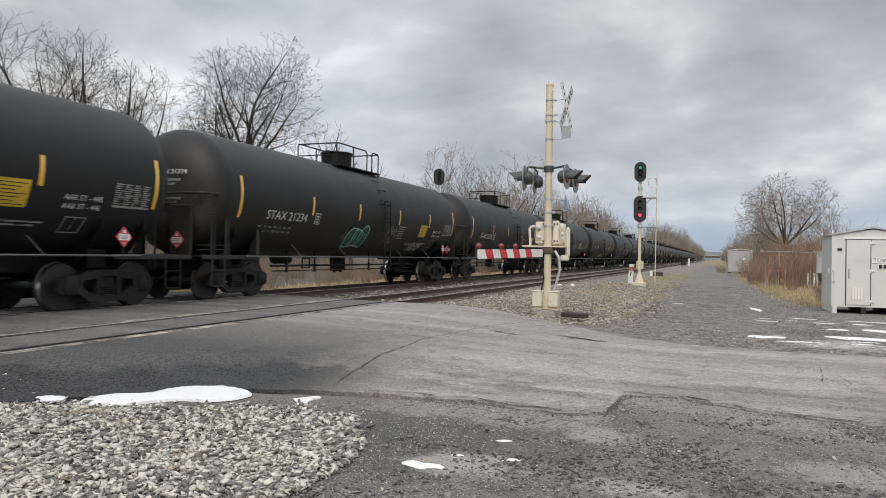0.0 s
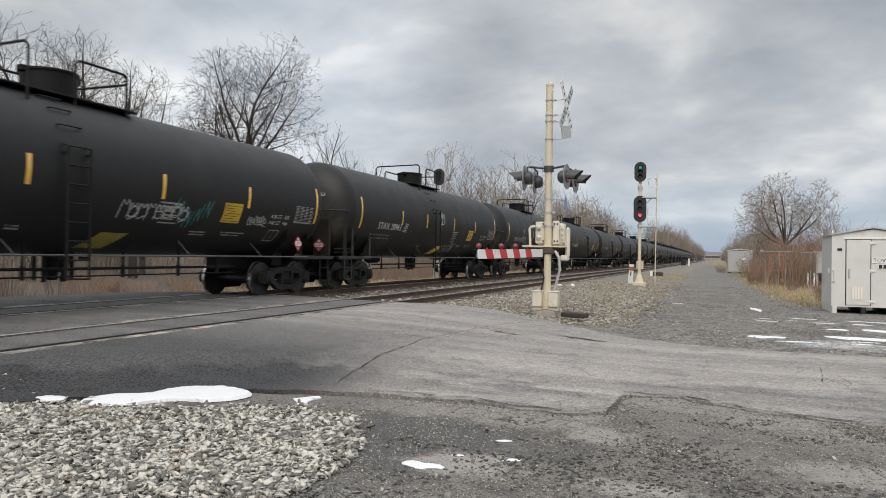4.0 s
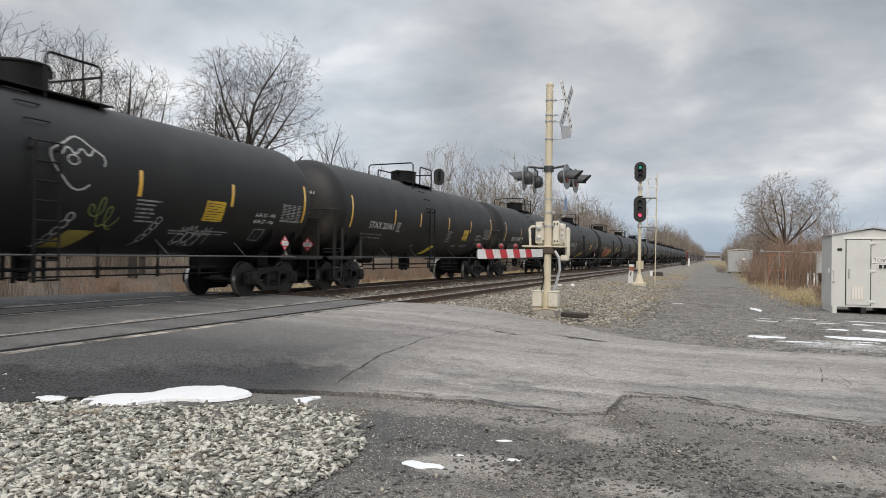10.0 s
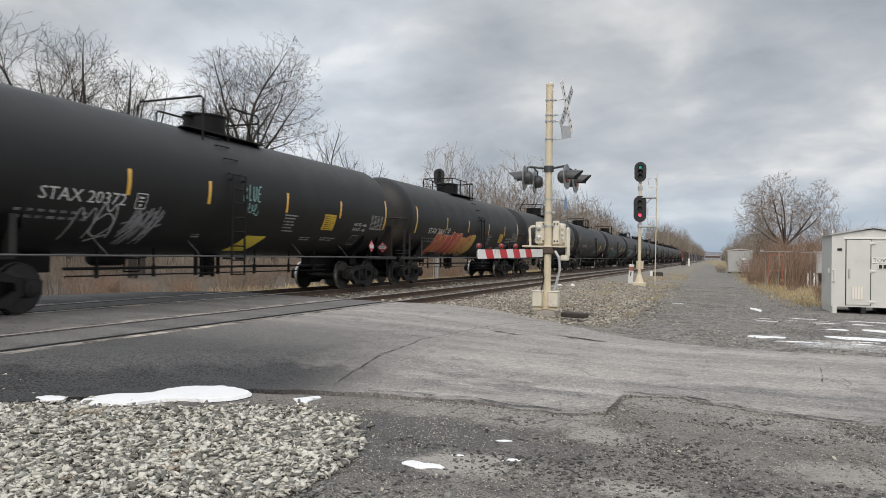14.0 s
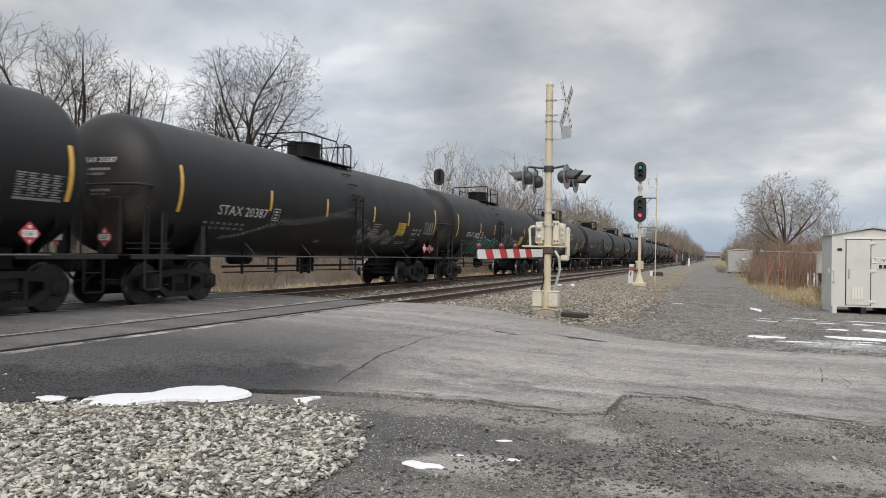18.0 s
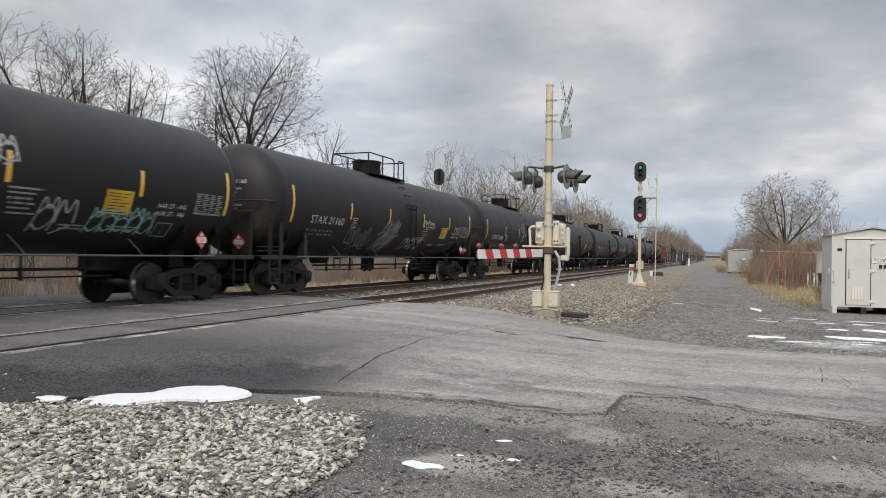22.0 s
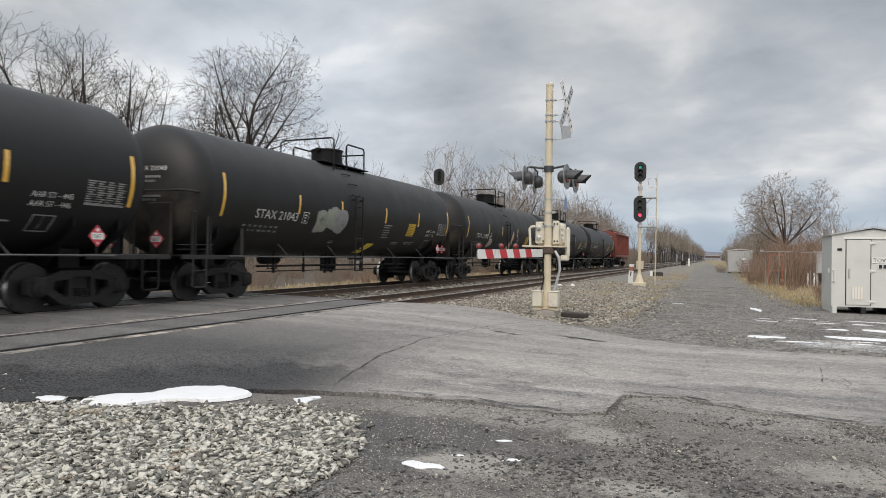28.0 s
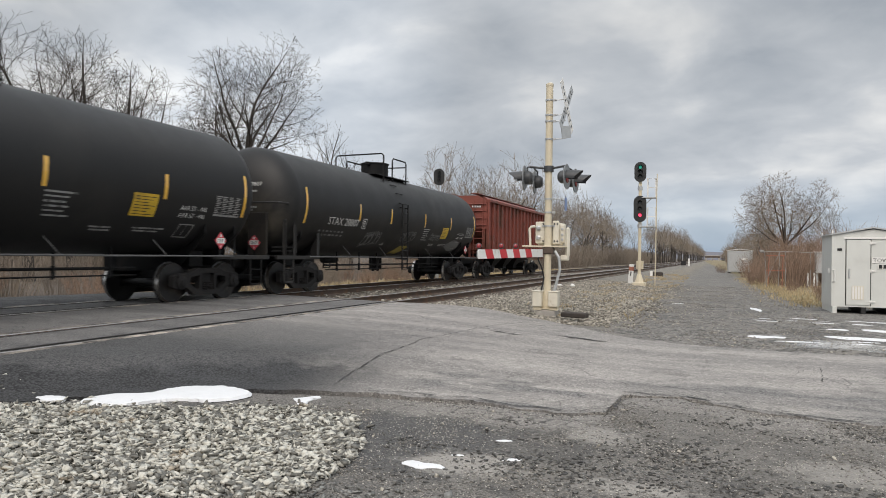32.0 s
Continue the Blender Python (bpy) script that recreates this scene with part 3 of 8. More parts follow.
    if overlay:
        # a newer, darker layer laid up to an old seam
        sep = nt.nodes.new("ShaderNodeSeparateXYZ")
        nt.links.new(co.outputs["Object"], sep.inputs[0])
        jig = rng(mid, 0.3, 0.7, -0.35, 0.35)
        ax = nt.nodes.new("ShaderNodeMath")
        nt.links.new(sep.outputs[0], ax.inputs[0])
        nt.links.new(jig, ax.inputs[1])
        ay = nt.nodes.new("ShaderNodeMath")
        nt.links.new(sep.outputs[1], ay.inputs[0])
        nt.links.new(jig, ay.inputs[1])
        both = nt.nodes.new("ShaderNodeMath")
        both.operation = "MULTIPLY"
        left = rng(ax.outputs[0], -2.9, -4.9)
        nt.links.new(left, both.inputs[0])
        nt.links.new(rng(ay.outputs[0], 12.5, 7.6), both.inputs[1])
        col = blend(both.outputs[0], col, blend(gs.outputs[2], (0.018, 0.018, 0.019), (0.095, 0.093, 0.091)))
        edge = nt.nodes.new("ShaderNodeAttribute")
        edge.attribute_name = "lip"
        warped = nt.nodes.new("ShaderNodeMath")
        nt.links.new(edge.outputs["Fac"], warped.inputs[0])
        nt.links.new(rng(tex(3.0, 4, 0.6), 0.3, 0.7, -0.22, 0.22), warped.inputs[1])
        # a strip of coarse new asphalt beside the snow
        strip = nt.nodes.new("ShaderNodeMath")
        strip.operation = "MULTIPLY"
        nt.links.new(rng(sep.outputs[0], -3.5, -4.6), strip.inputs[0])
        nt.links.new(rng(warped.outputs[0], 1.15, 0.95), strip.inputs[1])
        pebble = nt.nodes.new("ShaderNodeTexVoronoi")
        pebble.inputs["Scale"].default_value = 38.0
        nt.links.new(co.outputs["Object"], pebble.inputs["Vector"])
        col = blend(strip.outputs[0], col, blend(rng(pebble.outputs["Distance"], 0.2, 0.75), (0.052, 0.052, 0.054), (0.006, 0.006, 0.006)))
        # grit washed on to the broken margin
        grit = nt.nodes.new("ShaderNodeMath")
        grit.operation = "MULTIPLY"
        nt.links.new(rng(warped.outputs[0], 0.75, 0.05), grit.inputs[0])
        nt.links.new(rng(ax.outputs[0], -2.6, -1.2), grit.inputs[1])
        speck = blend(rng(gs.outputs[2], 0.25, 0.8), (0.07, 0.067, 0.063), (0.34, 0.32, 0.29))
        gritty = nt.nodes.new("ShaderNodeMath")
        gritty.operation = "MULTIPLY"
        nt.links.new(grit.outputs[0], gritty.inputs[0])
        nt.links.new(rng(tex(9.0, 4, 0.7), 0.40, 0.56), gritty.inputs[1])
        col = blend(gritty.outputs[0], col, speck)
        worn = nt.nodes.new("ShaderNodeMath")
        worn.operation = "MULTIPLY"
        right_side = nt.nodes.new("ShaderNodeMath")
        right_side.operation = "MULTIPLY"
        nt.links.new(rng(warped.outputs[0], 2.6, 1.4), right_side.inputs[0])
        nt.links.new(rng(ax.outputs[0], -3.6, -2.8), right_side.inputs[1])
        nt.links.new(right_side.outputs[0], worn.inputs[0])
        nt.links.new(rng(tex(1.3, 5, 0.7, (0.6, 1.6, 1.0)), 0.50, 0.60, 0.0, 0.8), worn.inputs[1])
        col = blend(worn.outputs[0], col, blend(rng(gs.outputs[1], 0.3, 0.8), (0.055, 0.054, 0.053), (0.24, 0.232, 0.222)))
    nt.links.new(col, bs.inputs["Base Color"])
    nt.links.new(rng(track, 0.3, 0.7, 0.62, 0.86), bs.inputs["Roughness"])
    bp = nt.nodes.new("ShaderNodeBump")
    bp.inputs["Strength"].default_value, bp.inputs["Distance"].default_value = 0.55, 0.012
    ad = nt.nodes.new("ShaderNodeMath")
    ad.operation = "ADD"
    nt.links.new(fine, ad.inputs[0])
    nt.links.new(grain.outputs[0], ad.inputs[1])
    nt.links.new(ad.outputs[0], bp.inputs["Height"])
    nt.links.new(bp.outputs[0], bs.inputs["Normal"])
    return mt


SOIL = ground_material()
ASPHALT = asphalt_material("worn_asphalt", (0.172, 0.161, 0.150), (0.343, 0.322, 0.298), overlay=True)
DARK_ASPHALT = asphalt_material("dark_asphalt", (0.045, 0.045, 0.047), (0.09, 0.09, 0.092), 0.5)
CROSSING = asphalt_material("crossing_panel", (0.07, 0.068, 0.066), (0.17, 0.163, 0.155))
TIMBER = material("crossing_timber", (0.30, 0.265, 0.225), 0.8, scale=5, vary=0.65, bump=0.5, per_piece=0.3, stain=(0.065, 0.058, 0.052), stain_at=0.50)
# colours the road's cracks, and stands for the shade in the rail grooves
SEAM_AND_SHADE = material("seam_tar_and_shade", (0.045, 0.043, 0.042), 0.8, scale=20, vary=0.4)


def build_ground():
    xs = axis_steps(-1800, 1800, -16, 8, 0.3)
    ys = axis_steps(-700, 2600, 1, 34, 0.3)
    s = Shape()
    s.v = [(x, y, ground_z(x, y)) for y in ys for x in xs]
    n = len(xs)
    s.f = [(j * n + i, j * n + i + 1, (j + 1) * n + i + 1, (j + 1) * n + i) for j in range(len(ys) - 1) for i in range(n - 1)]
    s.m = [0] * len(s.f)
    shore = [near_edge(x) - y for x, y, z in s.v]
    made = solid("ground", s, SOIL, "grey gravel and dry winter grass beside the railway", "ground", kind="structure", smooth=True, fix=False)
    made.data.attributes.new("shore", "FLOAT", "POINT").data.foreach_set("value", shore)
    return made


def slab(x0, x1, mat, near=None, top=None, thick=0.055, dx=0.22, rows=14, jag=0.05, far=None):
    """A sheet of paving between two edges, with its own thickness."""
    near, top, far = near or near_edge, top or road_top, far or far_edge
    k = max(1, int((x1 - x0) / dx))
    s = Shape()
    cols = []
    for i in range(k + 1):
        x = lerp(x0, x1, i / k)
        a, b = near(x), far(x)
        a += jag * (wobble(x, 0, 2.1, 4.0) + 0.7 * wobble(x, 0, 7.0, 7.0) + 0.5 * wobble(x, 0, 21.0, 2.0))
        b += jag * 1.6 * (wobble(x, 9, 2.3, 3.0) + 0.6 * wobble(x, 9, 7.0, 8.0))
        cols.append([(x, lerp(a, b, j / rows), top(x, lerp(a, b, j / rows)) + 0.006 * wobble(x, lerp(a, b, j / rows), 0.9, 1.0)) for j in range(rows + 1)])
    w = rows + 1
    s.v = [p for c in cols for p in c] + [(x, y, z - thick) for c in cols for x, y, z in c]
    n = len(cols) * w
    for i in range(k):
        for j in range(rows):
            q = (i * w + j, (i + 1) * w + j, (i + 1) * w + j + 1, i * w + j + 1)
            s.f.append(q)
            s.f.append(tuple(v + n for v in q[::-1]))
    for i in range(k):
        for j in (0, rows):
            a, b = i * w + j, (i + 1) * w + j
            s.f.append((a, b, b + n, a + n) if j else (b, a, a + n, b + n))
    for i in (0, k):
        for j in range(rows):
            a, b = i * w + j, i * w + j + 1
            s.f.append((a, b, b + n, a + n))
    s.m = [0] * len(s.f)
    return s


def ribbon(pts, width, lift, top, seed):
    """A thin uneven strip along points on the paving."""
    s = Shape()
    fine = []
    for (xa, ya), (xb, yb) in zip(pts, pts[1:]):
        d = math.hypot(xb - xa, yb - ya)
        k = max(2, int(d / 0.06))
        for i in range(k):
            fine.append((lerp(xa, xb, i / k), lerp(ya, yb, i / k)))
    fine.append(pts[-1])
    n = len(fine)
    for i, (x, y) in enumerate(fine):
        xn, yn = fine[min(n - 1, i + 1)]
        xp, yp = fine[max(0, i - 1)]
        dx, dy = xn - xp, yn - yp
        d = math.hypot(dx, dy) or 1
        x += 0.05 * wobble(i * 0.21, seed, 1.0, seed) + 0.018 * wobble(i * 0.9, seed, 1.0, seed + 3)
        y += 0.06 * wobble(i * 0.31, seed, 1.0, seed + 5) + 0.035 * wobble(i * 1.1, seed, 1.0, seed + 9)
        w = width * max(0.12, 0.5 + 1.3 * wobble(i * 0.33, 1, 1.0, seed + 8)) * min(1, i / 4 + 0.15, (n - 1 - i) / 4 + 0.15)
        for sgn in (-1, 1):
            px, py = x - sgn * dy / d * w, y + sgn * dx / d * w
            s.v.append((px, py, top(px, py) + lift))
    s.f = [(2 * i, 2 * i + 1, 2 * i + 3, 2 * i + 2) for i in range(n - 1)]
    s.m = [0] * len(s.f)
    return s


def build_road():
    road = tagged(new("road"), "cracked grey asphalt road over the railway crossing", "road", kind="structure")
    edge_a, edge_b = NEAR_TRACK + GAUGE + 0.04, NEAR_TRACK - GAUGE - 0.04
    edge_c, edge_d = TRAIN_TRACK + GAUGE + 0.04, TRAIN_TRACK - GAUGE - 0.04
    gap, board = 0.13, 0.17
    near_paving = part("paving", slab(edge_a + board, 60, ASPHALT, dx=0.04, rows=30, jag=0.09), ASPHALT, road, fix=False)
    lip = [v.co.y - near_edge(v.co.x) for v in near_paving.data.vertices]
    near_paving.data.attributes.new("lip", "FLOAT", "POINT").data.foreach_set("value", lip)
    flat = lambda x, y: -0.006
    left_near = lambda x: -6.0
    for name, a, b in (("crossing_panel", edge_b + 0.08 + gap, edge_a - 0.08 - gap), ("paving", edge_c + board, edge_b - board), ("crossing_panel", edge_d + 0.08 + gap, edge_c - 0.08 - gap)):
        part(name, slab(a, b, CROSSING, near=left_near, top=flat, thick=0.16, dx=0.3, jag=0.02), CROSSING, road, "dark asphalt between the rails", fix=False)
    part("paving", slab(-38, edge_d - board, CROSSING, near=lambda x: -6 - (-14 - x) * 0.55, dx=0.5), ASPHALT, road, fix=False)
    # weathered timbers along the rails
    for x in (NEAR_TRACK + GAUGE, NEAR_TRACK - GAUGE, TRAIN_TRACK + GAUGE, TRAIN_TRACK - GAUGE):
        for a, b in ((x + 0.045, x + 0.20), (x - 0.20, x - 0.045)):
            inner = abs((a + b) / 2 - NEAR_TRACK) < GAUGE or abs((a + b) / 2 - TRAIN_TRACK) < GAUGE
            if inner:
                continue
            y = -5.0
            end = far_edge(x) - 0.1
            while y < end:
                top = min(y + 2.4, end)
                part("timber", Shape().box(a, b, y, top - 0.02, -0.2, 0.002 + 0.010 * wobble(y, x, 1.0, 3.0), 0.012), TIMBER, road, "weathered brown crossing timber")
                y = top
        mid_x = NEAR_TRACK if x > -10.5 else TRAIN_TRACK
        side = 1 if x > mid_x else -1
        # near-black floor and wall strips paint in the groove's shade
        part("flangeway", Shape().box(min(x - side * 0.04, x - side * 0.165), max(x - side * 0.04, x - side * 0.165), -5.0, far_edge(x) - 0.1, -0.2, -0.05).box(min(x - side * 0.165, x - side * 0.205), max(x - side * 0.165, x - side * 0.205), -5.0, far_edge(x) - 0.1, -0.2, -0.001), SEAM_AND_SHADE, road, "dark strip for the shade in the groove beside the rail")
    lines = (([(-3.98, 7.1), (-4.0, 8.14), (-4.15, 10.2), (-4.0, 11.9), (-3.86, 13.2), (-3.46, 14.5)], 0.012),
             ([(-3.5, 6.98), (-2.48, 7.04), (-2.18, 7.01), (-1.81, 6.88), (-1.46, 6.87), (-1.22, 6.85), (-1.02, 7.03), (-0.9, 7.2), (-0.89, 7.95)], 0.016),
             ([(-0.94, 8.04), (-0.73, 8.03), (-0.27, 8.05), (0.01, 7.87), (0.26, 7.72), (0.56, 7.58), (1.0, 7.5), (1.7, 7.42)], 0.018),
             ([(0.08, 8.62), (0.11, 8.09)], 0.006),
             ([(1.33, 11.06), (1.27, 10.3), (1.2, 9.51)], 0.006),
             ([(-1.16, 8.66), (-0.94, 8.51), (-0.63, 8.6), (-0.32, 8.5), (0.04, 8.27), (0.31, 8.09), (0.9, 7.95)], 0.006),
             ([(-2.6, 12.6), (-2.1, 12.5), (-1.7, 12.4)], 0.07),
             ([(-3.7, 12.2), (-3.3, 12.1), (-3.0, 12.15)], 0.08))
    for i, (pts, w) in enumerate(lines):
        part("crack", ribbon(pts, w, 0.008, road_top, 2.0 + i), SEAM_AND_SHADE, road, "dark crack in the asphalt", fix=False)
    return road


# ---------------------------------------------------------------- tracks
RAIL_OUT = [(-0.07, -0.172), (0.07, -0.172), (0.07, -0.158), (0.012, -0.14), (0.010, -0.045), (0.037, -0.032), (0.037, -0.006), (0.03, 0.0), (-0.03, 0.0), (-0.037, -0.006), (-0.037, -0.032), (-0.010, -0.045), (-0.012, -0.14), (-0.07, -0.158)]


def build_track(x, name, label):
    track = tagged(new(name), label, "railway track", kind="structure")
    for side in (-1, 1):
        s = Shape()
        s.prism([(x + side * GAUGE + a, b) for a, b in RAIL_OUT], -430, 1100, "y")
        me = s.mesh("rail", [RAIL, RAIL_TOP])
        for p in me.polygons:
            if p.normal.z > 0.6 and p.center.z > -0.01:
                p.material_index = 1
        part("rail", me, None, track, "steel rail with a worn shiny head")
    tie = Shape().box(-1.3, 1.3, -0.115, 0.115, -0.18, 0.0, 0.012).mesh("tie", TIE)
    rng = random.Random(int(-x * 10))
    y, n = 16.9 + (3.0 if x < -10 else 0.3), 0
    rest = Shape()
    while y < 420:
        if n < 130:
            part("tie", tie, None, track, at=pose(x + rng.uniform(-0.04, 0.04), y, -0.163 + rng.uniform(-0.008, 0.008), 0, 0, rng.uniform(-0.8, 0.8)))
        else:
            rest.box(x - 1.3, x + 1.3, y - 0.115, y + 0.115, -0.33, -0.163)
        y += 0.53
        n += 1
    y = -7.0
    while y > -200:
        rest.box(x - 1.3, x + 1.3, y - 0.115, y + 0.115, -0.33, -0.163)
        y -= 0.53
    tagged(part("far_ties", rest, TIE, track, "weathered wooden ties", fix=False), kind="stuff")
    return track


build_ground()
build_road()
build_track(NEAR_TRACK, "track_1", "empty railway track with rusty steel rails on ballast")
build_track(TRAIN_TRACK, "track_2", "railway track on ballast under the tank train")


# ---------------------------------------------------------------- tank cars
def on_tank(y, z, lift=0.006):
    """A point of the tank's side that faces the road."""
    a = math.asin(max(-1.0, min(1.0, (z - TANK_Z) / TANK_R)))
    return ((TANK_R + lift) * math.cos(a), y, TANK_Z + (TANK_R + lift) * math.sin(a))


def decal(y0, y1, z0, z1, lift=0.006, slant=0.0, n=5):
    s = Shape()
    for i in range(n + 1):
        z = lerp(z0, z1, i / n)
        d = slant * i / n
        s.v += [on_tank(y0 + d, z, lift), on_tank(y1 + d, z, lift)]
    s.f = [(2 * i, 2 * i + 1, 2 * i + 3, 2 * i + 2) for i in range(n)]
    s.m = [0] * n
    return s


def lettering(text, size):
    """Letters as a flat mesh: x along the line, y up."""
    cu = bpy.data.curves.new("letters", "FONT")
    cu.body, cu.size, cu.fill_mode = text, size, "FRONT"
    cu.resolution_u = 2
    tmp = bpy.data.objects.new("letters", cu)
    me = bpy.data.meshes.new_from_object(tmp)
    bpy.data.objects.remove(tmp)
    bpy.data.curves.remove(cu)
    return me


def letters_on_tank(text, y, z, height, width, lift=0.008):
    """Writing wrapped on the tank's side, from y onwards, standing on z."""
    me = lettering(text, 1.0)
    bm = bmesh.new()
    bm.from_mesh(me)
    bpy.data.meshes.remove(me)
    xs = [v.co.x for v in bm.verts]
    ys = [v.co.y for v in bm.verts]
    x0, x1, y0, y1 = min(xs), max(xs), min(ys), max(ys)
    for f in (0.25, 0.5, 0.75):
        h = lerp(y0, y1, f)
        bmesh.ops.bisect_plane(bm, geom=bm.verts[:] + bm.edges[:] + bm.faces[:], plane_co=(0, h, 0), plane_no=(0, 1, 0))
    for v in bm.verts:
        u, w = (v.co.x - x0) / (x1 - x0), (v.co.y - y0) / (y1 - y0)
        v.co = Vector(on_tank(y + u * width, z + w * height, lift))
    out = bpy.data.meshes.new("writing")
    bm.to_mesh(out)
    bm.free()
    out.materials.append(STENCIL)
    return out


def stroke(pts, w, s=None, lift=0.009):
    """A brushed line of (y, z) points on the tank."""
    s = s or Shape()
    n0, n = len(s.v), len(pts)
    for i, (y, z) in enumerate(pts):
        ya, za = pts[max(0, i - 1)]
        yb, zb = pts[min(n - 1, i + 1)]
        dy, dz = yb - ya, zb - za
        d = math.hypot(dy, dz) or 1.0
        for sg in (-1, 1):
            s.v.append(on_tank(y - sg * dz / d * w / 2, z + sg * dy / d * w / 2, lift))
    for i in range(n - 1):
        s.f.append((n0 + 2 * i, n0 + 2 * i + 1, n0 + 2 * i + 3, n0 + 2 * i + 2))
        s.m.append(0)
    return s


def on_head(x, z, lift=0.012):
    """A point of the leading head."""
    q = min(0.999, math.hypot(x, z - TANK_Z) / TANK_R)
    w = math.asin(q ** (1 / 0.9))
    return (x, -8.0 - 0.75 * math.cos(w) - lift, z)


def head_marks():
    s = Shape()
    for x0, x1, z in ((-0.05, 0.62, 2.87), (-0.05, 0.5, 2.77), (0.12, 0.62, 2.42), (0.12, 0.5, 2.34)):
        k = 8
        for i in range(k):
            a, b = lerp(x0, x1, i / k), lerp(x0, x1, (i + 0.72) / k)
            n = len(s.v)
            s.v += [on_head(a, z), on_head(b, z), on_head(b, z + 0.055), on_head(a, z + 0.055)]
            s.f.append((n, n + 1, n + 2, n + 3))
            s.m.append(0)
    return s


def letters_on_head(text, x, z, height, width):
    me = lettering(text, 1.0)
    xs, ys = [v.co.x for v in me.vertices], [v.co.y for v in me.vertices]
    x0, x1, y0, y1 = min(xs), max(xs), min(ys), max(ys)
    for v in me.vertices:
        v.co = Vector(on_head(x + (v.co.x - x0) / (x1 - x0) * width, z + (v.co.y - y0) / (y1 - y0) * height, 0.016))
    me.materials.append(STENCIL)
    return me


AXLE = 0.94


def build_truck():
    """One four-wheel truck: bolster with side frames, springs and two wheelsets."""
    s = Shape()
    s.box(-1.0, 1.0, -0.2, 0.2, 0.42, 0.72, 0.03)
    s.lathe([(0.36, 0.70), (0.36, 0.80)], 20)
    truck = new("truck", s.mesh("truck", TRUCK))
    tagged(truck, "grimy cast steel truck bolster")
    frame_out = [(-1.12, 0.60), (-1.12, 0.36), (-1.02, 0.31), (-0.72, 0.34), (-0.44, 0.15), (0.44, 0.15), (0.72, 0.34), (1.02, 0.31), (1.12, 0.36), (1.12, 0.60), (0.98, 0.66), (0.62, 0.68), (0.34, 0.78), (-0.34, 0.78), (-0.62, 0.68), (-0.98, 0.66)]
    frame_out = [(a * 1.06, b) for a, b in frame_out]
    holes = ([(-0.62, 0.58), (-0.66, 0.44), (-0.36, 0.26), (-0.30, 0.30), (-0.30, 0.62)], [(0.62, 0.58), (0.30, 0.62), (0.30, 0.30), (0.36, 0.26), (0.66, 0.44)], [(-0.22, 0.66), (-0.22, 0.26), (0.22, 0.26), (0.22, 0.66)])
    for side in (-1, 1):
        bm = bmesh.new()
        outer = [bm.verts.new((0, a, b)) for a, b in frame_out]
        edges = [bm.edges.new((outer[i], outer[(i + 1) % len(outer)])) for i in range(len(outer))]
        for h in holes:
            vs = [bm.verts.new((0, a, b)) for a, b in h]
            edges += [bm.edges.new((vs[i], vs[(i + 1) % len(vs)])) for i in range(len(vs))]
        bmesh.ops.triangle_fill(bm, use_beauty=True, use_dissolve=False, edges=edges)
        ext = bmesh.ops.extrude_face_region(bm, geom=bm.faces[:])
        for v in (e for e in ext["geom"] if isinstance(e, bmesh.types.BMVert)):
            v.co.x += 0.15
        bmesh.ops.translate(bm, verts=bm.verts, vec=(side * 0.99 - 0.075, 0, 0))
        bmesh.ops.recalc_face_normals(bm, faces=bm.faces)
        me = bpy.data.meshes.new("side_frame")
        bm.to_mesh(me)
        bm.free()
        me.materials.append(TRUCK)
        part("side_frame", me, None, truck)
        for k in (-1, 1):
            b = Shape()
            turn = Matrix.Translation((side * 1.0, k * AXLE, 0.457)) @ Matrix.Rotation(side * math.pi / 2, 4, "Y")
            b.lathe([(0.16, -0.07), (0.16, 0.10), (0.12, 0.13), (0.085, 0.135), (0.085, 0.16), (0.05, 0.165)], 14, turn)
            b.box(side * 1.0 - 0.1, side * 1.0 + 0.1, k * AXLE - 0.14, k * AXLE + 0.14, 0.56, 0.66, 0.02)
            part("bearing", b, TRUCK, truck, smooth=True)
        sp = Shape()
        for dy in (-0.14, 0.0, 0.14):
            pts = []
            for i in range(49):
                w = i / 8 * 2 * math.pi
                pts.append((side * 1.0 + 0.055 * math.cos(w), dy + 0.055 * math.sin(w), 0.19 + 0.25 * i / 48))
            sp.tube(pts, 0.014, 4)
        part("spring", sp, TRUCK, truck)
    beam = Shape()
    for k in (-1, 1):
        beam.box(-0.82, 0.82, k * 0.36 - 0.04, k * 0.36 + 0.04, 0.28, 0.38, 0.01)
        for side in (-1, 1):
            beam.box(side * 0.755 - 0.06, side * 0.755 + 0.06, k * 0.38 - 0.03, k * 0.38 + 0.05, 0.26, 0.55, 0.01)
    part("brake_beam", beam, TRUCK, truck)
    for k in (-1, 1):
        s = Shape()
        s.lathe([(0.075, -1.02), (0.08, -0.7), (0.085, 0.0), (0.08, 0.7), (0.075, 1.02)], 12, Matrix.Rotation(math.pi / 2, 4, "Y"))
        for side in (-1, 1):
            turn = Matrix.Rotation(side * math.pi / 2, 4, "Y")
            s.mat = 0
            s.lathe([(0.12, 0.63), (0.15, 0.665), (0.36, 0.69), (0.405, 0.672), (0.425, 0.672), (0.485, 0.678), (0.487, 0.70), (0.461, 0.718)], 40, turn)
            s.lathe([(0.452, 0.812), (0.448, 0.82), (0.41, 0.82), (0.39, 0.77), (0.19, 0.735), (0.14, 0.80), (0.09, 0.81)], 40, turn)
            s.mat = 1
            n = len(s.f)
            s.lathe([(0.461, 0.718), (0.4575, 0.73), (0.4525, 0.81), (0.452, 0.812)], 40, turn)
            s.f[-2:], s.m[-2:] = [], []
            s.mat = 0
        me = s.mesh("wheelset", [WHEEL, TREAD], smooth=True, angle=30)
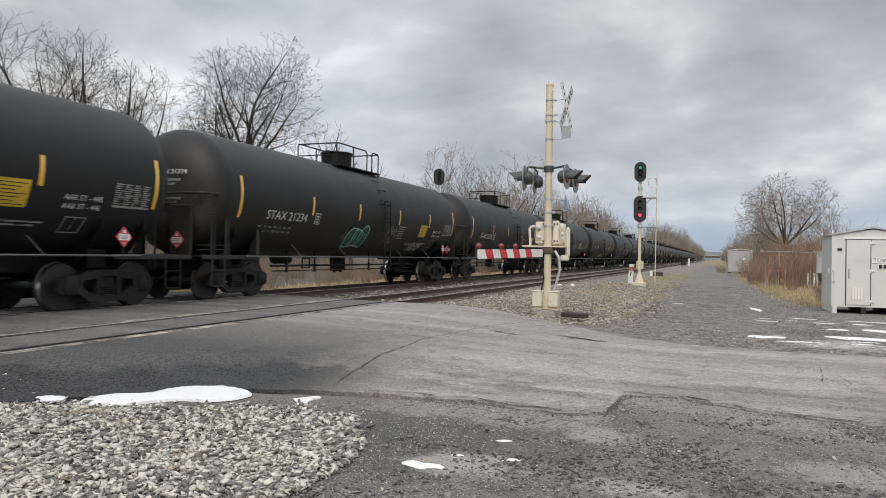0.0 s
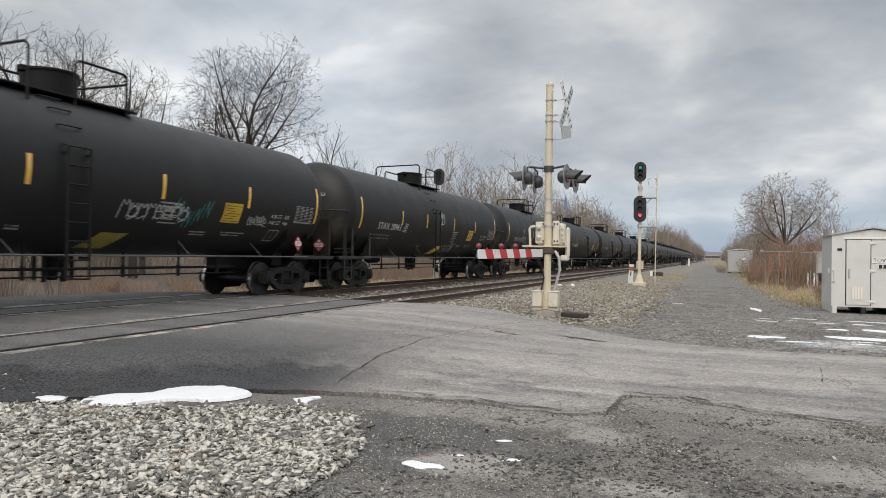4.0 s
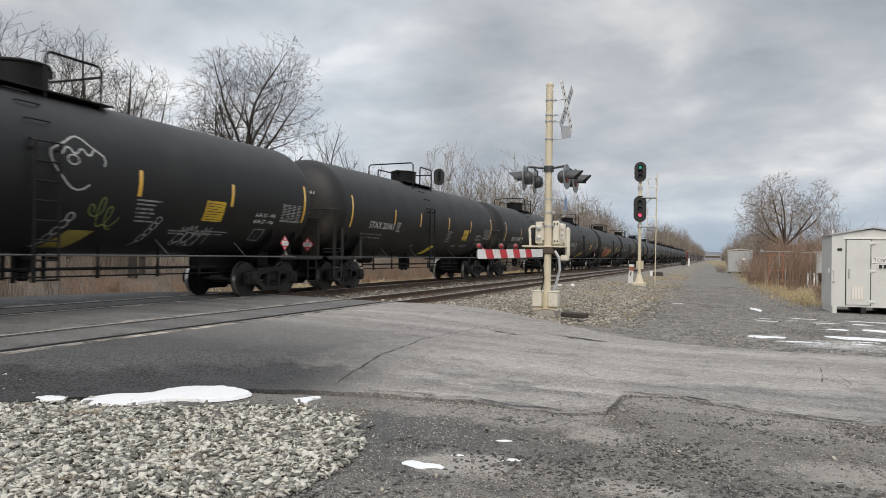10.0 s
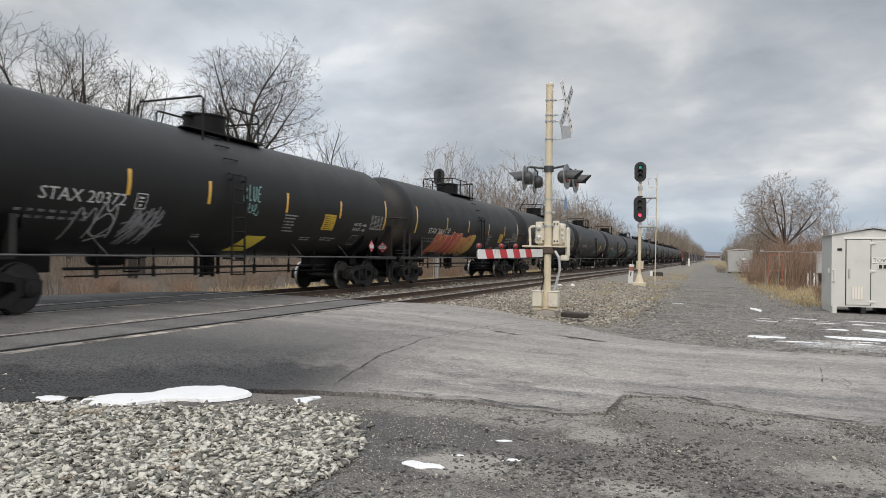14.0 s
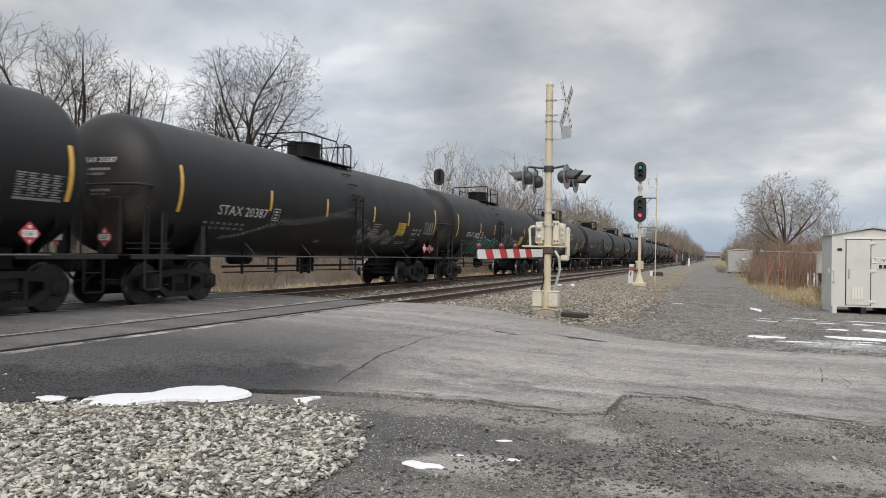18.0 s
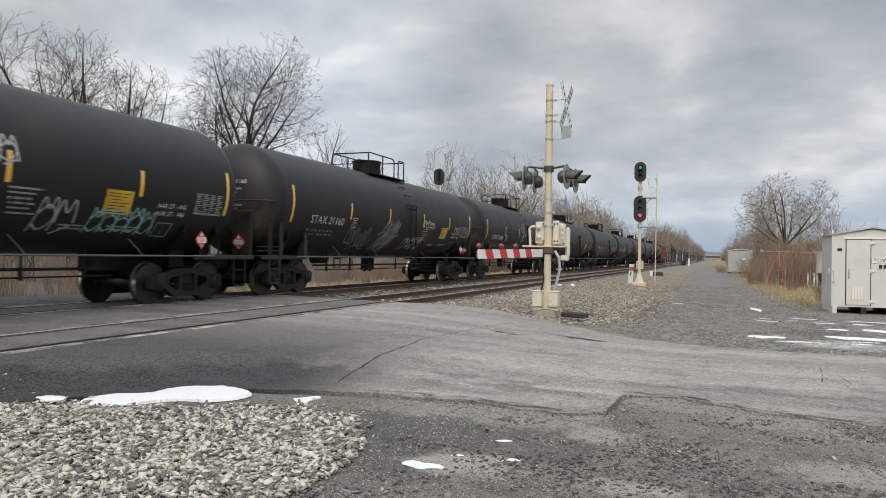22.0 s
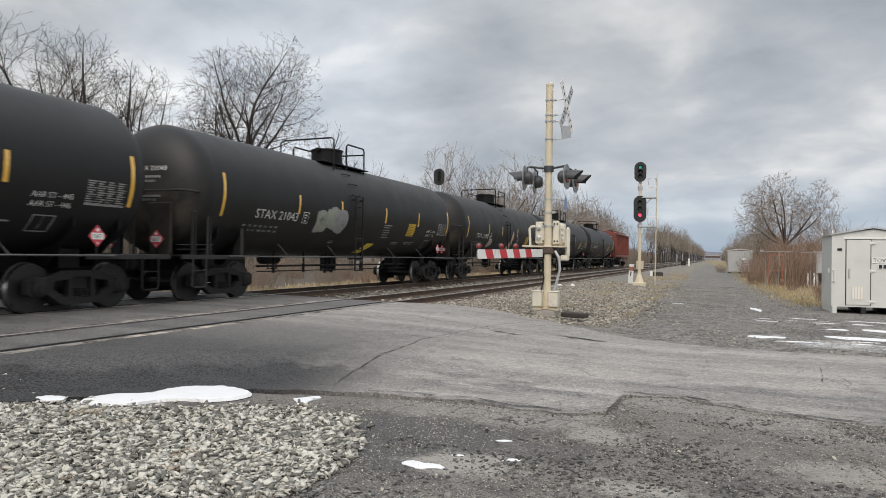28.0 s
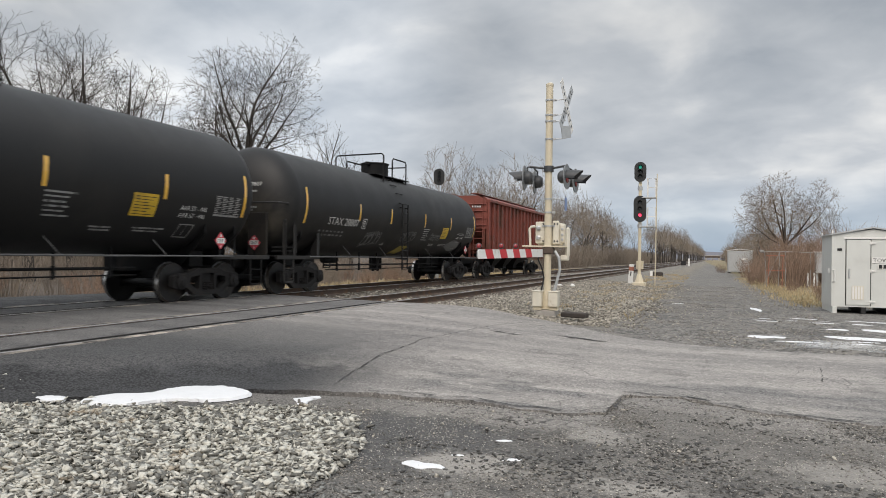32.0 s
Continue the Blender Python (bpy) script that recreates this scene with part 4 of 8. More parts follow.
        part("wheelset", me, None, truck, "steel wheels with bright worn treads on an axle", at=(0, k * AXLE, 0.457))
    return truck


def railing(s, pts, r=0.024):
    s.tube(pts, r, 6)


PLACARD_X = 0.66


def build_tank_car():
    car = thing("tank_car", "black tank car with yellow reflector stripes, moving along the track", "tank car", "tank cars of the train")
    s = Shape()
    head = [math.pi / 2 * i / 12 for i in range(1, 12)]
    prof = [(0.0, -8.75)] + [(TANK_R * math.sin(w) ** 0.9, -8.0 - 0.75 * math.cos(w)) for w in head]
    prof += [(TANK_R, -8.0), (TANK_R, -7.98), (TANK_R, 0.0), (TANK_R, 7.76), (TANK_R, 7.78)]
    prof += [(TANK_R * math.sin(w) ** 0.9, 7.78 + 0.72 * math.cos(w)) for w in head[::-1]] + [(0.0, 8.5)]
    s.lathe(prof, 72, Matrix.Translation((0, 0, TANK_Z)) @ Matrix.Rotation(-math.pi / 2, 4, "X"))
    tank = part("tank", s, TANK, car, smooth=True)
    # manway housing on top, with its lid
    h = Shape()
    h.lathe([(0.53, 4.08), (0.53, 4.68), (0.565, 4.68), (0.565, 4.715), (0.50, 4.74), (0.0, 4.76)], 32, Matrix.Translation((0, -0.17, 0)))
    housing = part("housing", h, BLACK, car, "round protective housing on top of the tank", smooth=True)
    part("hinge", Shape().box(-0.1, 0.1, 0.36, 0.54, 4.60, 4.75, 0.015), BLACK, housing)
    part("latch", Shape().box(-0.08, 0.08, -0.84, -0.70, 4.62, 4.74, 0.015), BLACK, housing)
    # platform and railings
    for x0, x1, y0, y1 in ((0.56, 0.84, -1.5, 1.66), (-0.84, -0.56, -1.5, 1.66), (-0.56, 0.56, 0.45, 1.66)):
        pl = Shape().box(x0, x1, y0, y1, 4.13, 4.165, 0.006)
        for i in range(int((y1 - y0) / 0.3)):
            pl.box(x0 + 0.01, x1 - 0.01, y0 + 0.15 + i * 0.3, y0 + 0.18 + i * 0.3, 4.166, 4.18)
        part("platform", pl, BLACK, car, "grated walkway on top of the tank")
    for sx in (-1, 1):
        r = Shape()
        x = sx * 0.74
        railing(r, [(x, -1.48, 4.05), (x, -1.48, 4.82), (x, -1.40, 4.89), (x, 0.62, 4.89), (x, 0.73, 4.80), (x, 0.73, 4.05)])
        railing(r, [(x, -0.30, 4.05), (x, -0.30, 4.89)])
        part("railing", r, BLACK, car, "bent pipe handrail")
        r = Shape()
        railing(r, [(x, 1.12, 4.05), (x, 1.12, 4.82), (x, 1.18, 4.89), (x, 1.58, 4.89), (x, 1.65, 4.82), (x, 1.65, 4.0)])
        part("railing", r, BLACK, car, "bent pipe handrail")
    r = Shape()
    railing(r, [(-0.74, -1.48, 4.87), (0.74, -1.48, 4.87)])
    railing(r, [(-0.74, -1.48, 4.48), (0.74, -1.48, 4.48)], 0.018)
    part("railing", r, BLACK, car)
    r = Shape()
    railing(r, [(-0.74, 1.63, 4.87), (0.74, 1.63, 4.87)])
    part("railing", r, BLACK, car)
    # ladders up the sides
    for sx in (-1, 1):
        lad = Shape()
        for y in (0.36, 0.86):
            lad.tube([(sx * 1.66, y, 0.62), (sx * 1.66, y, 3.05), (sx * 1.52, y, 3.1)], 0.026, 6)
            lad.box(min(sx * 1.4, sx * 1.66), max(sx * 1.4, sx * 1.66), y - 0.02, y + 0.02, 1.0, 1.05)
            lad.box(min(sx * 1.5, sx * 1.66), max(sx * 1.5, sx * 1.66), y - 0.02, y + 0.02, 2.9, 2.95)
        for i in range(8):
            z = 0.64 + i * 0.345
            lad.tube([(sx * 1.66, 0.36, z), (sx * 1.66, 0.86, z)], 0.018, 5)
        for z, x in ((3.45, 1.44), (3.78, 1.17), (4.02, 0.88)):
            lad.tube([(sx * (x - 0.08), 0.36, z), (sx * x, 0.39, z), (sx * x, 0.83, z), (sx * (x - 0.08), 0.86, z)], 0.016, 5)
        part("ladder", lad, BLACK, car)
        rail = Shape()
        rail.tube([(sx * 1.47, -7.3, 1.075), (sx * 1.47, 7.3, 1.075)], 0.022, 6)
        part("side_handrail", rail, WORN, car, "worn grey pipe handrail")
        for y in (-4.85, -2.15, 2.2, 4.9):
            br = Shape()
            br.tube([(sx * 1.47, y + 0.14, 1.075), (sx * 1.24, y - 0.04, 1.42)], 0.011, 5)
            part("bracket", br, WORN, car, "thin grey handrail bracket")
    # stub sills, saddles and couplers
    for e in (-1, 1):
        sill = Shape()
        sill.box(-0.19, 0.19, min(e * 4.9, e * 8.55), max(e * 4.9, e * 8.55), 0.72, 1.12, 0.02)
        sill.box(-0.62, 0.62, min(e * 6.75, e * 7.25), max(e * 6.75, e * 7.25), 0.80, 1.22, 0.02)
        part("stub_sill", sill, BLACK, car)
        for y in (6.45, 7.55):
            sad = Shape()
            out = [(-1.32, 1.9)] + [(1.30 * math.sin(w), TANK_Z - (TANK_R + 0.004) * math.cos(math.asin(1.30 * math.sin(w) / TANK_R))) for w in [math.pi / 2 * k / 6 for k in range(-6, 7)]] + [(1.32, 1.9), (1.32, 1.6), (0.62, 0.85), (-0.62, 0.85), (-1.32, 1.6)]
            sad.prism(out, e * y - 0.02, e * y + 0.02, "y")
            part("saddle_plate", sad, BLACK, car)
        plat = Shape()
        plat.box(-1.35, 1.35, min(e * 7.95, e * 8.9), max(e * 7.95, e * 8.9), 1.06, 1.10, 0.01)
        part("end_platform", plat, BLACK, car)
        cp = Shape()
        cp.box(-0.10, 0.10, min(e * 8.5, e * 8.98), max(e * 8.5, e * 8.98), 0.78, 0.98, 0.03)
        cp.box(-0.15, 0.13, min(e * 8.9, e * 9.05), max(e * 8.9, e * 9.05), 0.72, 1.03, 0.04)
        part("coupler", cp, TRUCK, car)
        hose = Shape()
        hose.tube([(0.28, e * 8.6, 0.86), (0.30, e * 8.78, 0.66), (0.24, e * 8.95, 0.52), (0.12, e * 9.06, 0.55)], 0.025, 6)
        part("air_hose", hose, BLACK, car)
        for sx in (-1, 1):
            fr = Shape()
            top = 2.50 if e < 0 else 1.62
            fr.tube([(0.0, e * 8.86, 1.08), (0.0, e * 8.86, top + 0.06), (sx * 1.30, e * 8.86, top + 0.06), (sx * 1.38, e * 8.82, top + 0.06), (sx * 1.40, e * 8.72, top + 0.06), (sx * 1.40, e * 8.14, top + 0.06), (sx * 1.40, e * 8.06, top + 0.03), (sx * 1.40, e * 8.03, top - 0.05), (sx * 1.40, e * 8.03, 1.06)], 0.03, 7)
            if e < 0:
                fr.tube([(sx * 1.38, e * 7.90, 1.06), (sx * 1.38, e * 7.90, 2.08), (sx * 1.30, e * 7.90, 2.14)], 0.022, 6)
            if e < 0:
                part("end_railing", fr, PIPE_GREY, car, "bent grey pipe railing at the car's end")
            if e < 0:
                gr = Shape()
                for y0, y1 in ((-8.475, -8.45), (-8.57, -8.545)):
                    gr.box(sx * 1.40 - 0.03, sx * 1.40 + 0.03, y0, y1, 1.06, 2.08, 0.006)
                gr.box(sx * 1.40 - 0.03, sx * 1.40 + 0.03, -8.57, -8.45, 2.08, 2.11, 0.006)
                part("grab_post", gr, PIPE_GREY, car, "narrow grey flat-bar post")
            stp = Shape()
            stp.tube([(sx * 1.42, e * 8.08, 1.02), (sx * 1.42, e * 8.08, 0.40), (sx * 1.42, e * 8.12, 0.36), (sx * 1.42, e * 8.50, 0.36), (sx * 1.42, e * 8.54, 0.40), (sx * 1.42, e * 8.54, 1.02)], 0.022, 6)
            stp.tube([(sx * 1.42, e * 8.08, 0.74), (sx * 1.42, e * 8.54, 0.74)], 0.014, 5)
            part("step", stp, PIPE_GREY if e < 0 else BLACK, car, "hanging stirrup step")
            ang = Shape().box(min(sx * 1.36, sx * 1.43), max(sx * 1.36, sx * 1.43), min(e * 6.66, e * 8.9), max(e * 6.66, e * 8.9), 1.0, 1.105, 0.01)
            part("side_angle", ang, PIPE_GREY, car, "grey steel angle along the end platform")
            gus = Shape()
            gus.prism([(min(sx * 1.12, sx * 1.36), 1.06), (max(sx * 1.12, sx * 1.36), 1.06), (max(sx * 1.12, sx * 1.36), 1.76 if sx > 0 else 1.3), (min(sx * 1.12, sx * 1.36), 1.3 if sx > 0 else 1.76)], e * 6.66 - 0.02, e * 6.66 + 0.02, "y")
            gus.box(min(sx * 1.345, sx * 1.375), max(sx * 1.345, sx * 1.375), e * 6.66 - 0.08, e * 6.66 + 0.06, 1.08, 1.78, 0.006)
            if e < 0:
                part("saddle_gusset", gus, PIPE_GREY, car, "grey edged gusset plate below the tank")
            # hazard placard on its holder: on the tank's side behind, on the end plate in front
            place = Matrix.Translation((sx * 1.34, 6.98, 1.45)) if e > 0 else Matrix.Translation((sx * PLACARD_X, -8.87, 1.45)) @ Matrix.Rotation(-math.pi / 2, 4, "Z")
            f = sx if e > 0 else 1
            pla = part("placard", Shape().box(-0.008, 0.008, -0.15, 0.15, -0.15, 0.15, 0.003, place @ Matrix.Rotation(math.pi / 4, 4, "X")), RED, car, "red diamond hazard placard")
            part("placard_holder", Shape().box(-f * 0.02 - 0.006, -f * 0.02 + 0.006, -0.03, 0.03, -0.38, 0.02, 0.0, place), BLACK, pla, "black placard holder")
            lo, hi = min(f * 0.009, f * 0.012), max(f * 0.009, f * 0.012)
            panel = Shape().box(lo, hi, -0.145, 0.145, -0.065, 0.065, 0.0, place)
            panel.box(lo, hi, -0.03, 0.03, 0.09, 0.15, 0.0, place)
            panel.box(lo, hi, -0.012, 0.012, -0.16, -0.11, 0.0, place)
            part("number_panel", panel, WHITE, pla, "white number panel")
            if sx > 0:
                me = lettering("1267", 0.105)
                me.materials.append(SIGNAL_BLACK)
                ob = new("digits", me)
                ob.parent = pla
                ob.matrix_basis = place @ Matrix.Translation((0.016, -0.125, -0.035)) @ Matrix(((0, 0, 1), (1, 0, 0), (0, 1, 0))).to_4x4()
    for z in (1.22, 1.33):
        part("brake_rod", Shape().tube([(1.18, -8.8, z), (1.18, -7.55, z + 0.02)], 0.016, 6), PIPE_GREY, car)
    # hand brake at the leading end
    br = Shape()
    br.lathe([(0.26, -0.015), (0.28, 0.0), (0.26, 0.015)], 18, Matrix.Translation((-0.5, -8.90, 1.95)) @ Matrix.Rotation(math.pi / 2, 4, "X"))
    br.box(-0.62, -0.38, -8.88, -8.76, 1.10, 2.15, 0.02)
    part("hand_brake", br, BLACK, car)
    # number and capacity on the leading head
    tagged(part("capacity_mark", head_marks(), FAINT, car, "small white capacity stencil", fix=False), kind="stuff")
    cab = Shape()
    cab.box(0.42, 1.02, -8.84, -8.74, 1.10, 2.30, 0.02)
    part("brake_cabinet", cab, CABINET, car, "dusty dark brown end plate")
    # brake gear hung under the tank
    for x, z, r in ((0.62, 0.80, 0.034), (0.66, 0.65, 0.018)):
        p = Shape()
        p.tube([(x, -5.0, z), (x, 5.0, z)], r, 6)
        part("brake_pipe", p, BLACK, car)
    for y in (-4.2, -2.6, -1.2, 1.2, 2.9, 4.3):
        hg = Shape()
        hg.box(0.61, 0.67, y - 0.03, y + 0.03, 0.60, 0.86)
        hg.box(0.62, 0.66, y - 0.015, y + 0.015, 0.84, 1.3)
        part("pipe_hanger", hg, BLACK, car)
    val = Shape()
    val.lathe([(0.30, 1.14), (0.22, 1.05), (0.16, 0.98), (0.14, 0.80)], 16)
    val.lathe([(0.09, 0.56), (0.11, 0.60), (0.11, 0.72), (0.17, 0.74), (0.17, 0.80)], 14)
    part("outlet_valve", val, BLACK, car, smooth=True)
    for y in (-0.42, -0.2, 0.24, 0.46):
        part("skid_leg", Shape().box(-0.05, 0.05, y - 0.02, y + 0.02, 0.52 + 0.06 * (abs(y) > 0.3), 1.12), BLACK, car)
    part("skid_bar", Shape().box(-0.06, 0.06, -0.44, 0.48, 0.74, 0.79, 0.01), BLACK, car)
    res = Shape()
    res.lathe([(0.0, -0.5), (0.12, -0.47), (0.16, -0.4), (0.16, 0.4), (0.12, 0.47), (0.0, 0.5)], 18, Matrix.Translation((-0.35, -3.0, 0.99)) @ Matrix.Rotation(math.pi / 2, 4, "X"))
    part("air_reservoir", res, BLACK, car, smooth=True)
    # reflector stripes
    for y in (-7.63, -4.22, -1.29, 1.92, 4.88, 7.63):
        tall = abs(y) > 7
        a, b = (2.05, 3.08) if tall else (2.29, 2.82)
        part("reflector", decal(y - 0.05, y + 0.05, a, b, 0.005, n=8 if tall else 4), YELLOW, car, "yellow reflective stripe", fix=False)
    # stencilled data blocks
    part("warning_panel", decal(4.01, 4.70, 1.90, 2.37, 0.006), SIGN_YELLOW, car, "yellow warning panel", fix=False)
    s = Shape()
    for i in range(7):
        z = 2.31 - i * 0.06
        d = decal(4.07, 4.64 - 0.1 * (i % 3), z - 0.014, z, 0.010, n=1)
        s.add(d.v, d.f)
    tagged(part("small_print", s, SIGNAL_BLACK, car, "rows of small black print", fix=False), kind="stuff")
    s = Shape()
    for i, (w, t) in enumerate(((0.72, 0.035), (0.55, 0.03), (0.5, 0.04), (0.58, 0.035), (0.52, 0.03), (0.66, 0.03))):
        z = 2.24 - i * 0.085
        d = decal(1.95 + 0.02 * i, 1.95 + w, z - t, z, 0.007, n=1)
        s.add(d.v, d.f)
    for y, z, w in ((3.2, 1.66, 0.55), (3.25, 1.60, 0.5), (4.3, 1.68, 0.9), (4.35, 1.62, 0.7), (-1.35, 1.60, 0.25), (-1.33, 1.55, 0.27)):
        d = decal(y, y + w, z - 0.03, z, 0.007, n=1)
        s.add(d.v, d.f)
    tagged(part("stencilling", s, FAINT, car, "rows of small white stencilling", fix=False), kind="stuff")
    s = Shape()
    for i in range(2):
        z = 1.90 - i * 0.115
        for j in range(7):
            y = -6.66 + j * 0.235
            d = decal(y, y + 0.13 + 0.07 * ((j * 3 + i) % 3) / 2, z - 0.05, z, 0.007, n=1)
            s.add(d.v, d.f)
    tagged(part("stencilling", s, FADED, car, "faded rows of small stencilling", fix=False), kind="stuff")
    s = Shape()
    d = decal(6.55, 7.5, 2.03, 2.07, 0.007, n=1)
    s.add(d.v, d.f)
    for i in range(11):
        z = 2.50 - i * 0.042
        for j in range(4):
            d = decal(6.55 + j * 0.24, 6.55 + j * 0.24 + 0.21 - 0.04 * ((i + j) % 3), z - 0.024, z, 0.007, n=1)
            s.add(d.v, d.f)
    tagged(part("data_table", s, FAINT, car, "table of faded white stencilling", fix=False), kind="stuff")
    s = Shape()
    for y0, y1, z0, z1 in ((5.6, 6.07, 1.78, 1.80), (5.6, 6.07, 1.50, 1.52), (5.6, 5.625, 1.5, 1.8), (6.045, 6.07, 1.5, 1.8), (5.82, 5.84, 1.55, 1.78)):
        d = decal(y0, y1, z0, z1, 0.007, n=3)
        s.add(d.v, d.f)
    part("inspection_box", s, FAINT, car, fix=False)
    s = Shape()
    for y0, y1, z0, z1 in ((-4.05, -3.75, 2.34, 2.36), (-4.05, -3.75, 2.04, 2.06), (-4.05, -4.03, 2.04, 2.36), (-3.77, -3.75, 2.04, 2.36), (-3.98, -3.84, 2.25, 2.29), (-3.98, -3.84, 2.18, 2.21), (-3.95, -3.87, 2.09, 2.14)):
        d = decal(y0, y1, z0, z1, 0.007, n=2)
        s.add(d.v, d.f)
    part("inspection_box", s, STENCIL, car, fix=False)
    for k, txt in enumerate(("AAR ST - 445", "AAR ST - 446")):
        tagged(part("writing", letters_on_tank(txt, 5.42, 2.10 - 0.16 * k, 0.10, 0.86), None, car, "white stencilled letters"), kind="stuff")
    return car


TRUCK_PROTO = build_truck()
PROTO = build_tank_car()
for e in (-1, 1):
    made = copy_thing(TRUCK_PROTO, pose(0, 6.9 if e > 0 else -7.0, 0))
    made.parent = PROTO
for o in (*TRUCK_PROTO.children_recursive, TRUCK_PROTO):
    bpy.data.objects.remove(o)

NUMBERS = ("", "21234", "21201", "21116", "20963", "20670", "21066", "21104", "20961", "20950", "20372", "20691", "20967", "20387", "20820", "21085", "21160", "21045", "20902", "21044", "21043", "21098", "20953", "20807")
CARS = [PROTO] + [copy_thing(PROTO, Matrix()) for k in range(1, 24)]
for k, car in enumerate(CARS):
    car.matrix_basis = pose(TRAIN_TRACK, travel(0) + CAR * k, 0) @ LONG
    if NUMBERS[k]:
        part("head_number", letters_on_head("STAX " + NUMBERS[k], -0.12, 3.04, 0.11, 0.86), None, car, "white car number on the tank's head")
        part("car_number", letters_on_tank("STAX " + NUMBERS[k], {1: -6.46, 15: -6.42, 16: -6.6, 17: -6.61}.get(k, -6.28), 2.08, 0.23, 1.97), None, car, "white car number in stencilled letters")
    else:
        bars = Shape()
        for j in range(10):
            if j != 4:
                d = decal(-6.6 + j * 0.195, -6.6 + j * 0.195 + 0.14, 2.11, 2.34, 0.008, n=2)
                bars.add(d.v, d.f)
        part("car_number", bars, FAINT, car, "faded white car number", fix=False)


# some cars of the train carry their ladder, railings and marks further forward
FORWARD = (3, 4, 5, 7, 8, 9, 10, 12, 14, 20, 21, 23)
SHIFTED = {"ladder": -1.5, "platform": -0.33, "warning_panel": -0.55, "small_print": -0.55}
TAPES = (0.0, -0.08, -0.56, -0.54, -0.51, 0.0)
HOOPS = []
for line in ([(-1.0, -1.45, 3.8), (-1.0, -1.45, 4.82), (-0.92, -1.45, 4.90), (0.92, -1.45, 4.93), (1.0, -1.45, 4.85), (1.0, -1.45, 3.8)],
             [(0.80, -0.25, 4.0), (0.80, -0.25, 4.82), (0.80, -0.16, 4.90), (0.80, 0.98, 4.90), (0.80, 1.05, 4.82), (0.80, 1.05, 3.95)],
             [(-0.74, -1.1, 4.0), (-0.74, -1.1, 4.68), (-0.74, -1.02, 4.74), (-0.74, 0.3, 4.74)],
             [(0.80, 1.05, 4.70), (-0.74, 1.05, 4.70), (-0.74, 1.05, 4.0)]):
    hoop = Shape()
    railing(hoop, line, 0.028)
    HOOPS.append(hoop.mesh("railing", BLACK))
for k in FORWARD:
    tape = block = 0
    for o in [o for o in CARS[k].children if o.name.split(".")[0] == "railing"]:
        bpy.data.objects.remove(o)
    for hoop in HOOPS:
        part("railing", hoop, None, CARS[k], "bent pipe handrail")
    for o in CARS[k].children:
        kind = o.name.split(".")[0]
        if kind in SHIFTED:
            o.location.y += SHIFTED[kind]
        elif kind == "reflector":
            o.location.y += TAPES[tape]
            tape += 1
        elif kind == "stencilling":
            o.location.y -= 0.6 if block == 0 else 0.0
            block += 1


